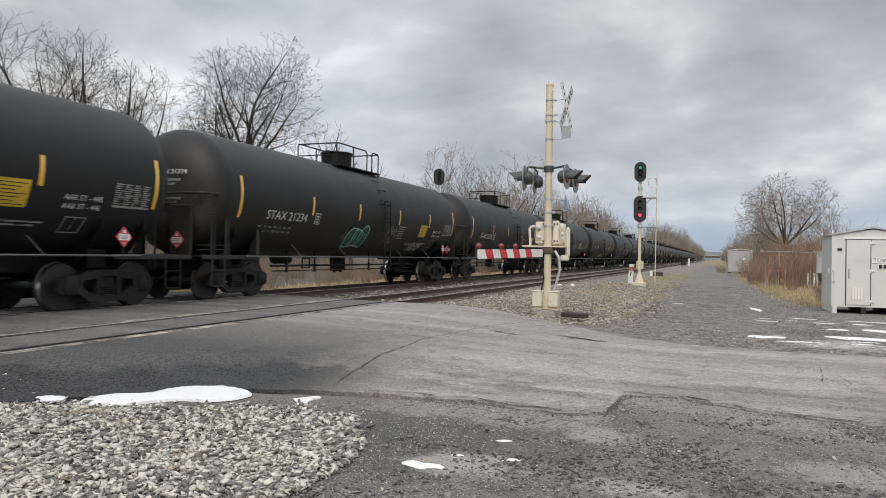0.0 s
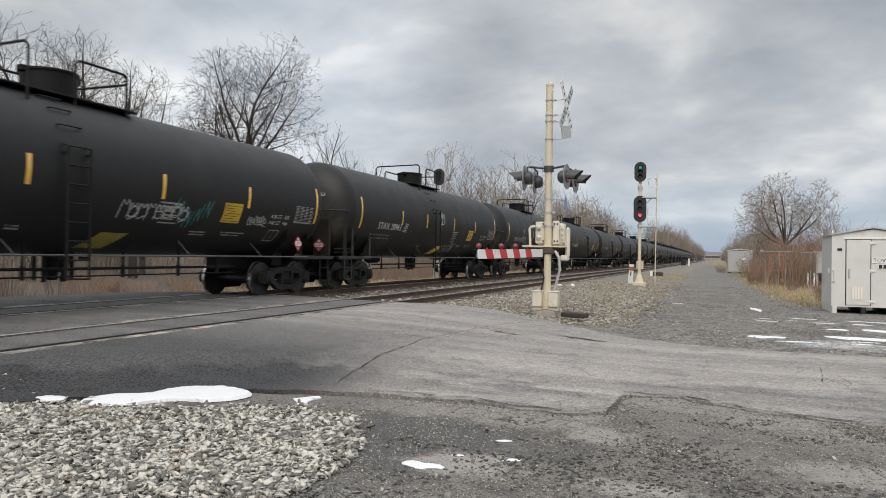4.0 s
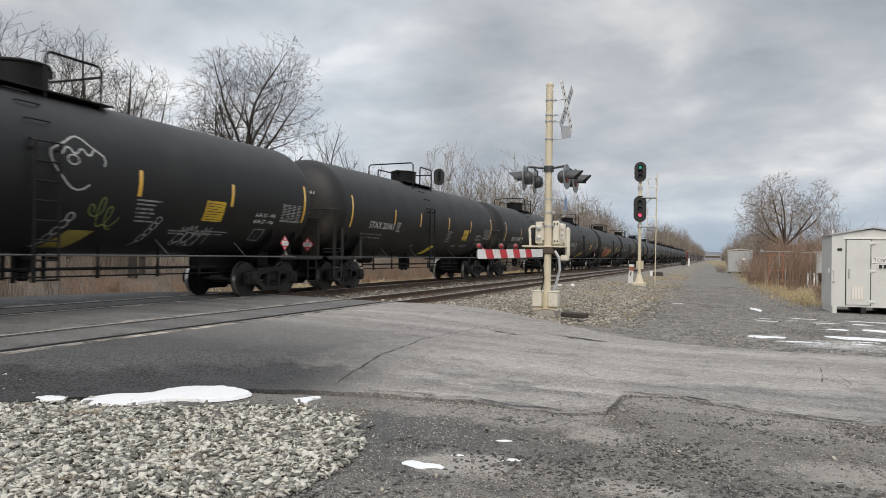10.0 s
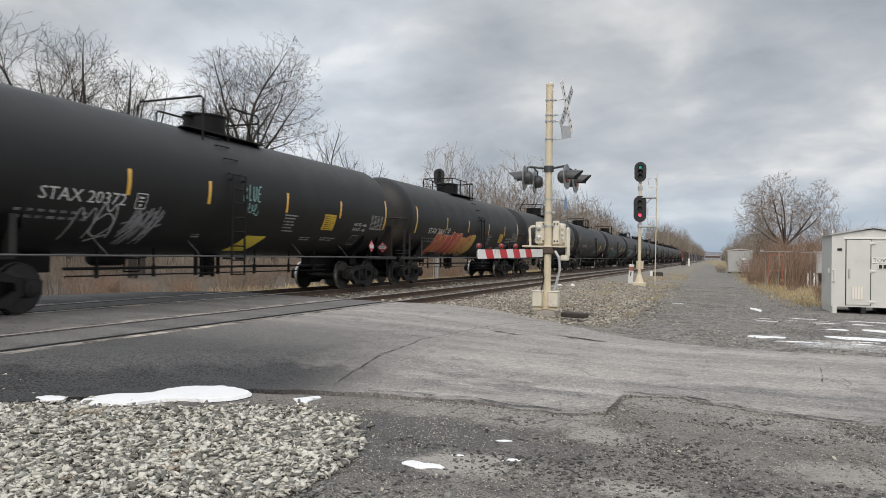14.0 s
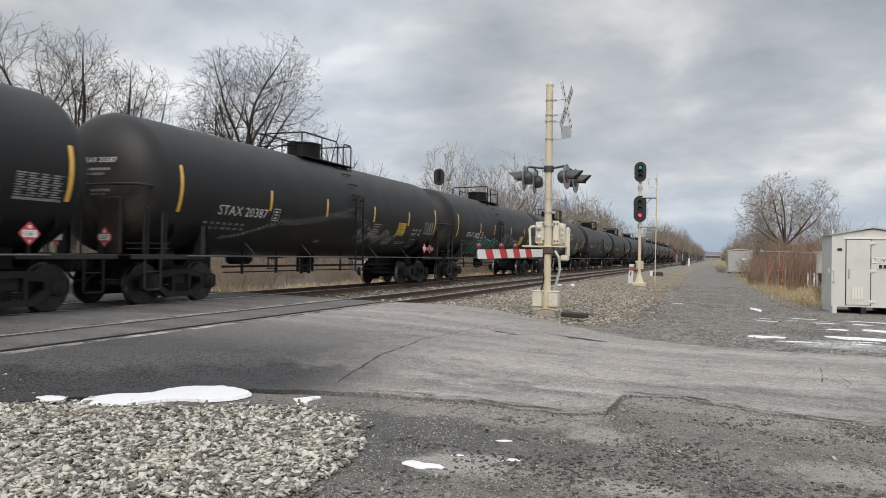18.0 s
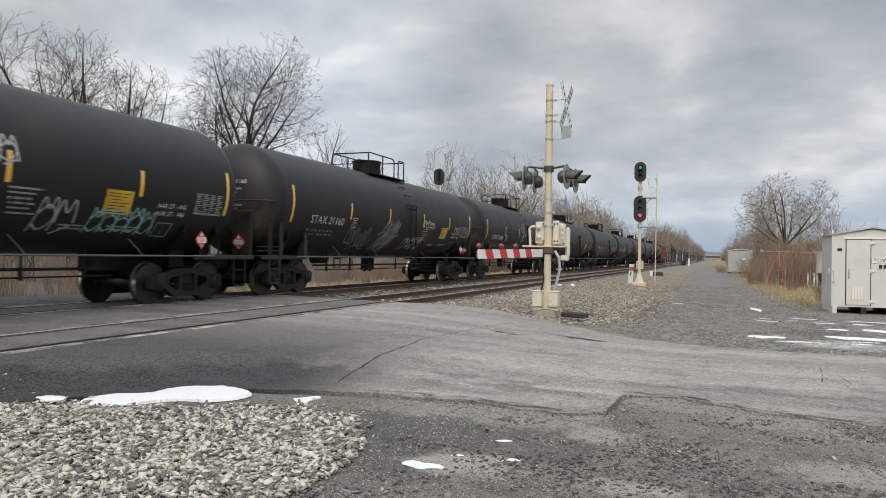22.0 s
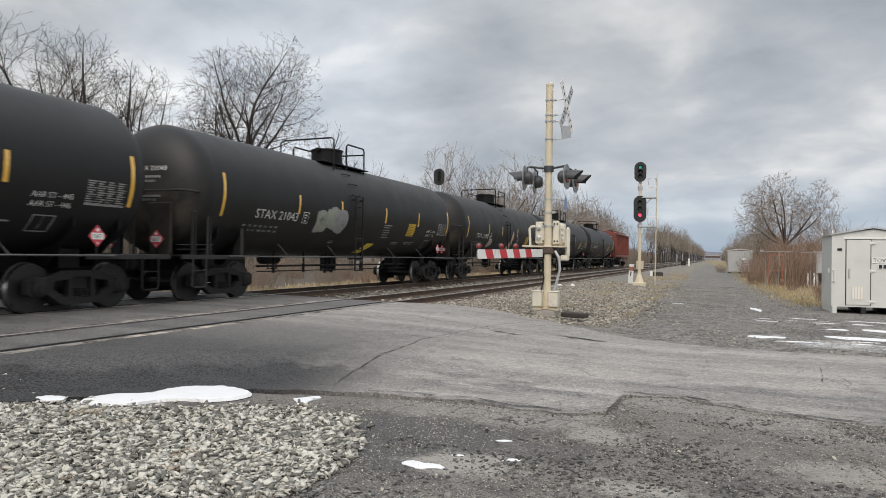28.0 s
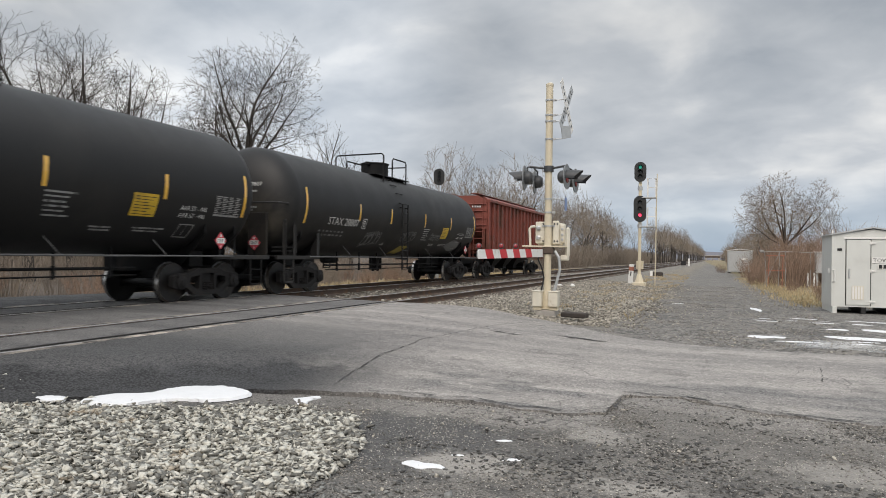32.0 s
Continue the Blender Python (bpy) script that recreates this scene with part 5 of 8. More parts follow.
# ---------------------------------------------------------------- hopper at the train's end
def build_hopper():
    car = thing("hopper_car", "rusty red ribbed hopper car at the end of the train", "hopper car")
    half = 6.6
    body = Shape()
    body.prism([(-1.45, 1.5), (1.45, 1.5), (1.45, 4.05), (0.95, 4.36), (-0.95, 4.36), (-1.45, 4.05)], -half + 0.9, half - 0.9, "y")
    part("body", body, HOPPER, car)
    for sx in (-1, 1):
        for i in range(17):
            y = lerp(-half + 0.05, half - 0.05, i / 16)
            rib = Shape().box(min(sx * 1.45, sx * 1.56), max(sx * 1.45, sx * 1.56), y - 0.05, y + 0.05, 1.42, 4.06, 0.012)
            part("rib", rib, HOPPER, car)
        for z0, z1 in ((1.30, 1.52), (3.98, 4.12)):
            b = Shape().box(min(sx * 1.40, sx * 1.60), max(sx * 1.40, sx * 1.60), -half, half, z0, z1, 0.015)
            part("side_sill", b, HOPPER, car)
        pan = Shape().box(min(sx * 1.40, sx * 1.44), max(sx * 1.40, sx * 1.44), -half, half, 1.5, 4.0)
        part("side_panel", pan, HOPPER, car)
    for e in (-1, 1):
        end = Shape()
        end.prism([(-1.42, 2.6), (1.42, 2.6), (1.42, 4.0), (0.95, 4.33), (-0.95, 4.33), (-1.42, 4.0)], e * half - 0.03, e * half + 0.03, "y")
        end.box(-1.42, 1.42, min(e * 5.2, e * 5.26), max(e * 5.2, e * 5.26), 1.3, 2.6)
        part("end_panel", end, HOPPER, car)
        sl = Shape().prism([(e * 5.2, 1.35), (e * 6.6, 2.6), (e * 6.6, 2.66), (e * 5.2, 1.41)], -1.4, 1.4, "x")
        part("slope_sheet", sl, HOPPER, car)
        lad = Shape()
        for x in (0.75, 1.25):
            lad.tube([(x, e * 6.75, 0.9), (x, e * 6.75, 4.1)], 0.022, 5)
        for i in range(9):
            lad.tube([(0.75, e * 6.75, 1.0 + i * 0.36), (1.25, e * 6.75, 1.0 + i * 0.36)], 0.018, 5)
        part("end_ladder", lad, HOPPER, car)
        for z in (2.75, 3.1, 3.5, 3.85):
            part("end_rib", Shape().box(-1.4, 1.4, min(e * 6.6, e * 6.68), max(e * 6.6, e * 6.68), z, z + 0.06, 0.01), HOPPER, car)
        pl = Shape().box(-1.4, 1.4, min(e * 6.6, e * 7.15), max(e * 6.6, e * 7.15), 1.05, 1.12, 0.01)
        for x in (-1.3, -0.5, 0.5, 1.3):
            pl.box(x - 0.04, x + 0.04, min(e * 6.55, e * 6.65), max(e * 6.55, e * 6.65), 1.1, 2.65)
        part("end_platform", pl, HOPPER, car)
        cp = Shape()
        cp.box(-0.10, 0.10, min(e * 7.1, e * 7.45), max(e * 7.1, e * 7.45), 0.78, 0.98, 0.03)
        cp.box(-0.15, 0.13, min(e * 7.4, e * 7.55), max(e * 7.4, e * 7.55), 0.72, 1.03, 0.04)
        part("coupler", cp, TRUCK, car)
    for y in (-2.4, 0.0, 2.4):
        bay = Shape()
        bay.add([(-1.2, y - 1.1, 1.5), (1.2, y - 1.1, 1.5), (1.2, y + 1.1, 1.5), (-1.2, y + 1.1, 1.5), (-0.5, y - 0.35, 0.55), (0.5, y - 0.35, 0.55), (0.5, y + 0.35, 0.55), (-0.5, y + 0.35, 0.55)], [(0, 1, 5, 4), (1, 2, 6, 5), (2, 3, 7, 6), (3, 0, 4, 7), (4, 5, 6, 7)])
        bay.box(-0.55, 0.55, y - 0.4, y + 0.4, 0.45, 0.56, 0.02)
        part("hopper_bay", bay, BLACK, car)
    sill = Shape().box(-0.2, 0.2, -7.1, 7.1, 0.75, 1.1, 0.02)
    part("centre_sill", sill, BLACK, car)
    hatch = Shape()
    for i in range(6):
        hatch.box(-0.35, 0.35, -5.4 + i * 1.95, -4.4 + i * 1.95, 4.36, 4.44, 0.03)
    part("roof_hatches", hatch, HOPPER, car)
    walk_way = Shape()
    for sx in (-1, 1):
        walk_way.box(sx * 0.75 - 0.2, sx * 0.75 + 0.2, -6.7, 6.7, 4.42, 4.45)
    part("roof_walkway", walk_way, HOPPER, car)
    mark = Shape()
    for j in range(4):
        mark.box(0.62 + j * 0.13, 0.72 + j * 0.13, -6.645, -6.635, 3.7, 3.8)
    part("road_mark", mark, STENCIL, car, "small white painted mark")
    for e in (-1, 1):
        src = [o for o in PROTO.children if o.name.startswith("truck")][0]
        t = copy_thing(src, pose(0, e * 5.3, 0))
        t.parent = car
    car.matrix_basis = pose(TRAIN_TRACK, travel(0) + CAR * 24 - 1.55, 0)
    return car


HOPPER_CAR = build_hopper()


# ---------------------------------------------------------------- crossing gate
LENS_RED = material("red_lens", (0.26, 0.03, 0.035), 0.2, scale=20, vary=0.1, bump=0.0)
LIT_RED = material("lit_red_lens", (0.6, 0.03, 0.05), 0.3, bump=0.0, glow=(1.0, 0.07, 0.16), glow_power=1.7)
LIT_GREEN = material("lit_green_lens", (0.03, 0.4, 0.3), 0.3, bump=0.0, glow=(0.05, 0.75, 0.55), glow_power=0.25)
LENS_DARK = material("dark_lens", (0.05, 0.055, 0.06), 0.15, scale=20, vary=0.2, bump=0.0)
BOARD_RED = material("board_red", (0.55, 0.03, 0.04), 0.5, scale=8, vary=0.12, bump=0.05, stain=(0.4, 0.05, 0.05), stain_at=0.66)
HOOD = material("hood_grey", (0.05, 0.053, 0.056), 0.45, scale=8, vary=0.2, bump=0.05)
BACK_GREY = material("backplate_grey", (0.20, 0.21, 0.215), 0.45, scale=8, vary=0.15, bump=0.05)
BLUE = material("sign_blue", (0.16, 0.24, 0.45), 0.5, scale=9, vary=0.1, bump=0.0)
ORANGE = material("faded_orange", (0.36, 0.14, 0.09), 0.6, scale=5, vary=0.2, bump=0.05)
RUST_IRON = material("rusty_iron", (0.09, 0.065, 0.05), 0.8, scale=8, vary=0.4, bump=0.3)
RUST = material("old_tie_dark", (0.05, 0.042, 0.036), 0.9, scale=6, vary=0.4, bump=0.7)


def side_lathe(profile, n, at, facing):
    """A turned shape whose axis points along facing (horizontal angle in degrees)."""
    m = Matrix.Translation(at) @ Matrix.Rotation(radians(facing), 4, "Z") @ Matrix.Rotation(math.pi / 2, 4, "Y")
    return Shape().lathe(profile, n, m)


def crossing_light(parent, at, facing):
    """A flashing light with its round background and hood; unlit."""
    disc = part("background", side_lathe([(0.02, -0.02), (0.295, -0.02), (0.305, -0.008), (0.305, 0.004), (0.29, 0.0), (0.15, 0.0)], 32, at, facing), BACK_GREY, parent, "round grey light background", smooth=True)
    part("lamp_case", side_lathe([(0.0, -0.22), (0.10, -0.21), (0.155, -0.15), (0.165, -0.02), (0.15, 0.01)], 20, at, facing), HOOD, disc, smooth=True)
    part("lens", side_lathe([(0.15, 0.0), (0.14, 0.022), (0.08, 0.038), (0.0, 0.043)], 24, at, facing), LENS_RED, disc, "dark red unlit lens", smooth=True)
    s = Shape()
    n = 14
    for i in range(n + 1):
        w = math.pi * (-0.08 + 1.16 * i / n)
        c, z = math.cos(w), math.sin(w)
        ln = 0.22 + 0.17 * max(0.0, z)
        s.v += [(0.0, 0.168 * c, 0.168 * z), (ln, 0.165 * c, 0.168 * z - 0.07 * ln), (ln, 0.157 * c, 0.158 * z - 0.07 * ln), (0.0, 0.16 * c, 0.16 * z)]
    for i in range(n):
        for a, b in ((0, 1), (1, 2), (2, 3)):
            s.f.append((4 * i + a, 4 * i + b, 4 * i + 4 + b, 4 * i + 4 + a))
    s.m = [0] * len(s.f)
    m = Matrix.Translation(at) @ Matrix.Rotation(radians(facing), 4, "Z")
    s.v = [tuple(m @ Vector(p)) for p in s.v]
    part("hood", s, HOOD, disc, "black visor hood", smooth=True)


def build_gate():
    bx, by, bz = -3.86, 17.55, -0.14
    g = thing("crossing_gate", "buff crossing signal mast with lowered red and white striped gate arm", "crossing gate", at=(bx, by, bz))
    part("mast", Shape().lathe([(0.088, 0.0), (0.088, 5.50), (0.094, 5.505), (0.094, 5.56), (0.06, 5.585), (0.0, 5.59)], 20), BUFF, g, smooth=True)
    f = Shape()
    f.box(-0.24, 0.24, -0.24, 0.24, -0.4, 0.02, 0.03)
    part("foundation", f, CONCRETE, g, "low concrete footing")
    part("base_plate", Shape().box(-0.22, 0.22, -0.22, 0.22, 0.03, 0.07, 0.01).lathe([(0.14, 0.07), (0.12, 0.42), (0.10, 0.48)], 16), BUFF, g, smooth=True)
    for x in (-0.19, 0.20):
        b = Shape().box(x - 0.115, x + 0.115, -0.30, -0.02, 0.10, 0.46, 0.015)
        box = part("junction_box", b, IVORY, g, "small ivory junction box")
        part("box_lid", Shape().box(x - 0.125, x + 0.125, -0.31, -0.01, 0.46, 0.485, 0.008), IVORY, box)
        part("box_feet", Shape().box(x - 0.10, x + 0.10, -0.25, -0.07, 0.02, 0.10), BUFF, box)
    # sign brackets and clamps
    for z in (5.16, 4.79, 4.64, 4.20, 2.73, 2.40):
        c = Shape().lathe([(0.089, z - 0.02), (0.104, z - 0.02), (0.104, z + 0.02), (0.089, z + 0.02)], 16)
        c.box(0.09, 0.17, -0.035, 0.035, z - 0.025, z + 0.025, 0.005)
        cl = part("clamp", c, SILVER, g, smooth=True)
        if z > 3:
            part("bracket", Shape().tube([(0.1, 0.0, z), (0.40, 0.02, z + 0.005)], 0.014, 6), SILVER, cl)
        elif z > 2.5:
            part("bracket", Shape().tube([(0.1, 0.0, z), (0.42, 0.0, z)], 0.012, 6), SILVER, cl)
    # crossbuck
    m0 = Matrix.Translation((0.42, 0.02, 4.98)) @ Matrix.Rotation(radians(-6), 4, "Z")
    for k in (-1, 1):
        m = m0 @ Matrix.Rotation(radians(k * 40), 4, "X")
        s = Shape().box(-0.004 + k * 0.006, 0.004 + k * 0.006, -0.115, 0.115, -0.72, 0.72, 0.0, m)
        blade = part("crossbuck_blade", s, WHITE if k > 0 else SILVER, g, "weathered white crossbuck blade with dark lettering bars")
        for j in range(7):
            z = -0.58 + j * 0.17 + (0.06 if j > 3 else 0.0)
            part("letter_bar", Shape().box(0.005 + k * 0.006, 0.007 + k * 0.006, -0.05, 0.05, z, z + 0.045, 0.0, m), HOOD, blade)
    part("tracks_sign", Shape().box(-0.004, 0.004, -0.2, 0.2, -0.15, 0.15, 0.0, Matrix.Translation((0.41, 0.02, 4.36)) @ Matrix.Rotation(radians(-22), 4, "Z") @ Matrix.Rotation(radians(12), 4, "X")), SILVER, g, "small grey-backed sign below the crossbuck")
    part("notice_sign", Shape().box(-0.003, 0.003, -0.11, 0.11, -0.16, 0.16, 0.0, Matrix.Translation((0.43, 0.0, 2.60)) @ Matrix.Rotation(radians(-2), 4, "Z")), BLUE, g, "small blue notice sign")
    # lights on their arms
    arm = Shape().tube([(-0.44, -0.15, 3.52), (0.0, 0.0, 3.47), (0.48, -0.15, 3.52)], 0.028, 8)
    arm.lathe([(0.09, 3.40), (0.125, 3.40), (0.125, 3.54), (0.09, 3.54)], 16)
    part("light_arm", arm, HOOD, g)
    for x, y, facing in ((0.50, -0.25, -4), (0.53, 0.75, -4), (-0.55, -0.25, 184), (-0.53, 0.75, 184)):
        crossing_light(g, (x, y, 3.24), facing)
        part("light_stem", Shape().tube([(x * 0.86, y, 3.24), (x * 0.86, y, 3.5), (x * 0.8, y * 0.3, 3.52)], 0.022, 6), HOOD, g)
    # gate mechanism behind the mast
    mech = part("gate_machine", Shape().box(-0.30, 0.36, 0.12, 0.46, 1.60, 2.14, 0.03), IVORY, g, "ivory gate mechanism housing")
    for x0, x1, z0, z1 in ((-0.33, -0.07, 1.64, 2.18), (0.10, 0.26, 1.62, 2.20), (0.285, 0.40, 1.66, 2.10)):
        part("machine_door", Shape().box(x0, x1, 0.06, 0.118, z0, z1, 0.02), IVORY, mech, "ivory cover of the mechanism")
    for x, z in ((-0.25, 2.02), (-0.25, 1.78)):
        part("latch_knob", side_lathe([(0.06, 0.0), (0.06, 0.03), (0.035, 0.045), (0.035, 0.09), (0.0, 0.095)], 14, (x, 0.06, z), -90), SILVER, mech, smooth=True)
    for x, z in ((0.345, 2.0), (0.345, 1.86), (0.345, 1.74)):
        part("latch_knob", side_lathe([(0.03, 0.0), (0.03, 0.03), (0.0, 0.035)], 10, (x, 0.06, z), -90), SILVER, mech, smooth=True)
    for x in (-0.13, 0.15, 0.22):
        for z in (1.70, 2.12):
            part("cover_bolt", side_lathe([(0.02, 0.0), (0.02, 0.02), (0.0, 0.024)], 8, (x, 0.06, z), -90), DARK, mech)
    part("clamp", Shape().lathe([(0.089, 2.05), (0.108, 2.05), (0.108, 2.09), (0.089, 2.09)], 16).box(-0.16, 0.16, 0.04, 0.075, 2.05, 2.09), SILVER, g)
    part("machine_shelf", Shape().box(-0.62, 0.46, -0.12, 0.40, 1.545, 1.585, 0.008), BUFF, g)
    part("shelf_bracket", Shape().box(-0.13, 0.15, -0.12, 0.12, 1.38, 1.545, 0.02), RUST_IRON, g, "dark rusty shaft bracket")
    part("counter_arm", Shape().tube([(-0.44, 0.0, 1.59), (-0.46, 0.0, 2.0), (-0.42, 0.0, 2.05), (-0.34, 0.06, 2.06)], 0.032, 8), IVORY, g)
    part("counter_weight", Shape().box(0.42, 0.52, 0.02, 0.20, 1.30, 2.04, 0.045), IVORY, g, "rounded ivory counterweight arm")
    part("weight_foot", Shape().box(0.30, 0.50, 0.02, 0.20, 1.22, 1.36, 0.03), IVORY, g)
    part("cable", Shape().tube([(-0.16, -0.1, 1.46), (-0.2, -0.16, 1.25), (-0.1, -0.2, 1.05), (-0.06, -0.12, 0.8), (-0.12, -0.15, 0.46)], 0.018, 6), DARK, g, "black cable")
    part("conduit", Shape().tube([(0.20, -0.12, 1.46), (0.30, -0.12, 1.30), (0.33, -0.12, 1.0), (0.26, -0.14, 0.7), (0.20, -0.16, 0.46)], 0.035, 8), SILVER, g, "grey cable conduit")
    # lowered arm, striped, reaching over the lane
    ax, ay = Vector((-0.10, -0.30, 1.40)), Vector((-0.62, -3.75, 1.345))
    d = ay - ax
    ln = d.length
    turn = Matrix.Translation(ax) @ d.to_track_quat("Y", "Z").to_matrix().to_4x4()
    part("arm_boom", Shape().box(-0.03, 0.0, 0.0, ln, -0.07, 0.07, 0.01, turn), SILVER, g)
    n = 10
    for i in range(n):
        a, b = ln * (i / n), ln * ((i + 1) / n)
        sl = 0.05
        s = Shape()
        pts = [(max(0, a - sl), -0.095), (min(ln, b - sl) if i < n - 1 else ln, -0.095), (b + sl if i < n - 1 else ln, 0.095), (a + sl if i else 0.0, 0.095)]
        s.prism(pts, -0.044, -0.031, "x")
        s.v = [tuple(turn @ Vector(p)) for p in s.v]
        part("stripe", s, BOARD_RED if i % 2 == 0 and i else WHITE, g, "red painted stripe" if i % 2 == 0 and i else "white painted stripe")
    for u in (0.97, 0.66, 0.44):
        at = turn @ Vector((0.0, ln * u, 0.165))
        lamp = part("arm_lamp", side_lathe([(0.03, -0.05), (0.042, -0.04), (0.046, 0.03), (0.035, 0.04), (0.0, 0.048)], 18, at, -70), LENS_RED, g, "small red gate lamp", smooth=True)
        part("lamp_foot", Shape().box(at.x - 0.025, at.x + 0.025, at.y - 0.03, at.y + 0.03, at.z - 0.11, at.z - 0.06), HOOD, lamp)
        part("lamp_ring", side_lathe([(0.044, 0.0), (0.060, 0.004), (0.060, 0.02), (0.044, 0.024)], 18, at, -70), HOOD, lamp)
    return g


build_gate()


# ---------------------------------------------------------------- wayside signals
def signal_head(parent, z, h, w, lit, facing):
    """A black oval signal face with three lenses."""
    out = []
    r = w / 2
    for i in range(24):
        a = 2 * math.pi * i / 24
        out.append((r * math.cos(a), (h / 2 - r) * (1 if math.sin(a) >= 0 else -1) + r * math.sin(a)))
    m = Matrix.Translation((0, 0, z)) @ Matrix.Rotation(radians(facing), 4, "Z")
    s = Shape().prism(out, -0.02, 0.01, "y")
    s.v = [tuple(m @ Vector((a, b - 0.16, c))) for a, b, c in s.v]
    head = part("signal_head", s, SIGNAL_BLACK, parent, "black oval signal face with three lenses")
    cs = Shape().box(-0.17, 0.17, -0.15, 0.13, -h * 0.36, h * 0.36, 0.03, m)
    part("case", cs, SIGNAL_BLACK, head)
    for i in range(3):
        c = (1 - i) * h * 0.235
        p = m @ Vector((0, -0.165, c))
        on = {"green": i == 0, "red": i == 2}.get(lit, False)
        mt = LENS_DARK if not on else (LIT_GREEN if lit == "green" else LIT_RED)
        part("lens", side_lathe([(0.09, 0.0), (0.085, 0.015), (0.045, 0.028), (0.0, 0.03)], 20, p, facing - 90), mt, head, ("lit %s lens" % lit) if on else "dark unlit lens", smooth=True)
        v = Shape()
        k = 12
        for j in range(k + 1):
            a = math.pi * (-0.15 + 1.3 * j / k)
            lnn = 0.10 + 0.12 * max(0, math.sin(a))
            for y, rr in ((-0.165, 0.125), (-0.165 - lnn, 0.125), (-0.165 - lnn, 0.118), (-0.165, 0.118)):
                v.v.append(tuple(m @ Vector((rr * math.cos(a), y, c + rr * math.sin(a)))))
        for j in range(k):
            for a, b in ((0, 1), (1, 2), (2, 3)):
                v.f.append((4 * j + a, 4 * j + b, 4 * j + 4 + b, 4 * j + 4 + a))
        v.m = [0] * len(v.f)
        part("visor", v, SIGNAL_BLACK, head, smooth=True)
    return head


def build_signal():
    g = thing("railway_signal", "tall buff railway signal mast with two black heads, green over red", "railway signal", at=(-3.79, 39.7, -0.22))
    part("mast", Shape().lathe([(0.085, 0.0), (0.085, 5.45), (0.07, 5.46), (0.07, 5.9)], 16), BUFF, g, smooth=True)
    part("foot", Shape().box(-0.34, 0.34, -0.3, 0.3, -0.1, 0.10, 0.02).lathe([(0.24, 0.1), (0.10, 0.55)], 8), BUFF, g, "flared mast foot")
    part("relay_box", Shape().box(-0.17, 0.19, 0.07, 0.28, 0.80, 1.25, 0.02), BUFF, g, "small buff case on the mast")
    part("collar", Shape().lathe([(0.085, 5.0), (0.13, 5.02), (0.13, 5.2), (0.085, 5.24)], 14), SILVER, g, smooth=True)
    part("collar", Shape().lathe([(0.085, 3.0), (0.13, 3.02), (0.13, 3.2), (0.085, 3.24)], 14), SILVER, g, smooth=True)
    signal_head(g, 5.96, 1.06, 0.62, "green", 4)
    signal_head(g, 4.00, 1.40, 0.66, "red", 4)
    lad = Shape()
    lad.tube([(0.80, 0.0, -0.05), (0.86, 0.0, 5.85)], 0.028, 6)
    lad.tube([(0.773, 0.35, -0.05), (0.826, 0.35, 5.2)], 0.022, 6)
    for i in range(17):
        z = 0.2 + i * 0.3
        lad.tube([(0.80 + 0.01 * z, 0.0, z), (0.773 + 0.01 * z, 0.35, z)], 0.012, 5)
    part("ladder", lad, BUFF, g, "thin pale metal ladder")
    for z in (4.62, 3.08):
        p = Shape()
        p.box(0.1, 0.82, -0.25, 0.35, z - 0.05, z, 0.01)
        part("platform", p, SILVER, g, "small service platform")
        r = Shape()
        for pts in ([(0.38, -0.22, z), (0.38, -0.22, z + 0.98), (0.80, -0.22, z + 0.98), (0.80, -0.22, z)], [(0.38, -0.22, z + 0.5), (0.80, -0.22, z + 0.5)], [(0.38, 0.3, z), (0.38, 0.3, z + 0.98), (0.38, -0.22, z + 0.98)], [(0.80, 0.3, z), (0.80, 0.3, z + 0.98), (0.80, -0.22, z + 0.98)]):
            r.tube(pts, 0.022, 5)
        part("cage", r, WHITE, g, "pale pipe cage railing")
        part("brace", Shape().tube([(0.08, 0.0, z - 0.55), (0.6, 0.0, z - 0.05)], 0.02, 5), SILVER, g)
    return g


def build_far_signal():
    g = thing("railway_signal", "dark railway signal head on a mast behind the train", "railway signal", at=(-16.0, 41.6, -0.6))
    part("mast", Shape().lathe([(0.075, 0.0), (0.075, 7.0)], 12), SILVER, g, smooth=True)
    part("foot", Shape().box(-0.3, 0.3, -0.3, 0.3, -0.1, 0.12, 0.02), CONCRETE, g)
    signal_head(g, 6.58, 1.02, 0.66, "", 24)
    part("ladder", Shape().tube([(-0.35, 0.25, 0), (-0.35, 0.25, 6.4)], 0.018, 5).tube([(-0.35, 0.55, 0), (-0.35, 0.55, 6.4)], 0.018, 5), SILVER, g)
    return g


build_signal()
build_far_signal()

post = Shape()
post.box(-0.13, 0.13, -0.05, 0.05, -0.2, 1.02, 0.02, Matrix.Rotation(radians(4), 4, "Y"))
mp = solid("marker_post", post, WHITE, "leaning white marker post beside the signal", "marker post", at=(-4.5, 42.0, -0.2))
part("post_band", Shape().box(-0.134, 0.134, -0.054, 0.054, 0.66, 0.9, 0.01, Matrix.Rotation(radians(4), 4, "Y")), ORANGE, mp, "faded orange band")
part("post_mark", Shape().box(-0.03, 0.03, -0.056, -0.051, 0.35, 0.62, 0.0, Matrix.Rotation(radians(4), 4, "Y")), SIGNAL_BLACK, mp, "small dark mark")


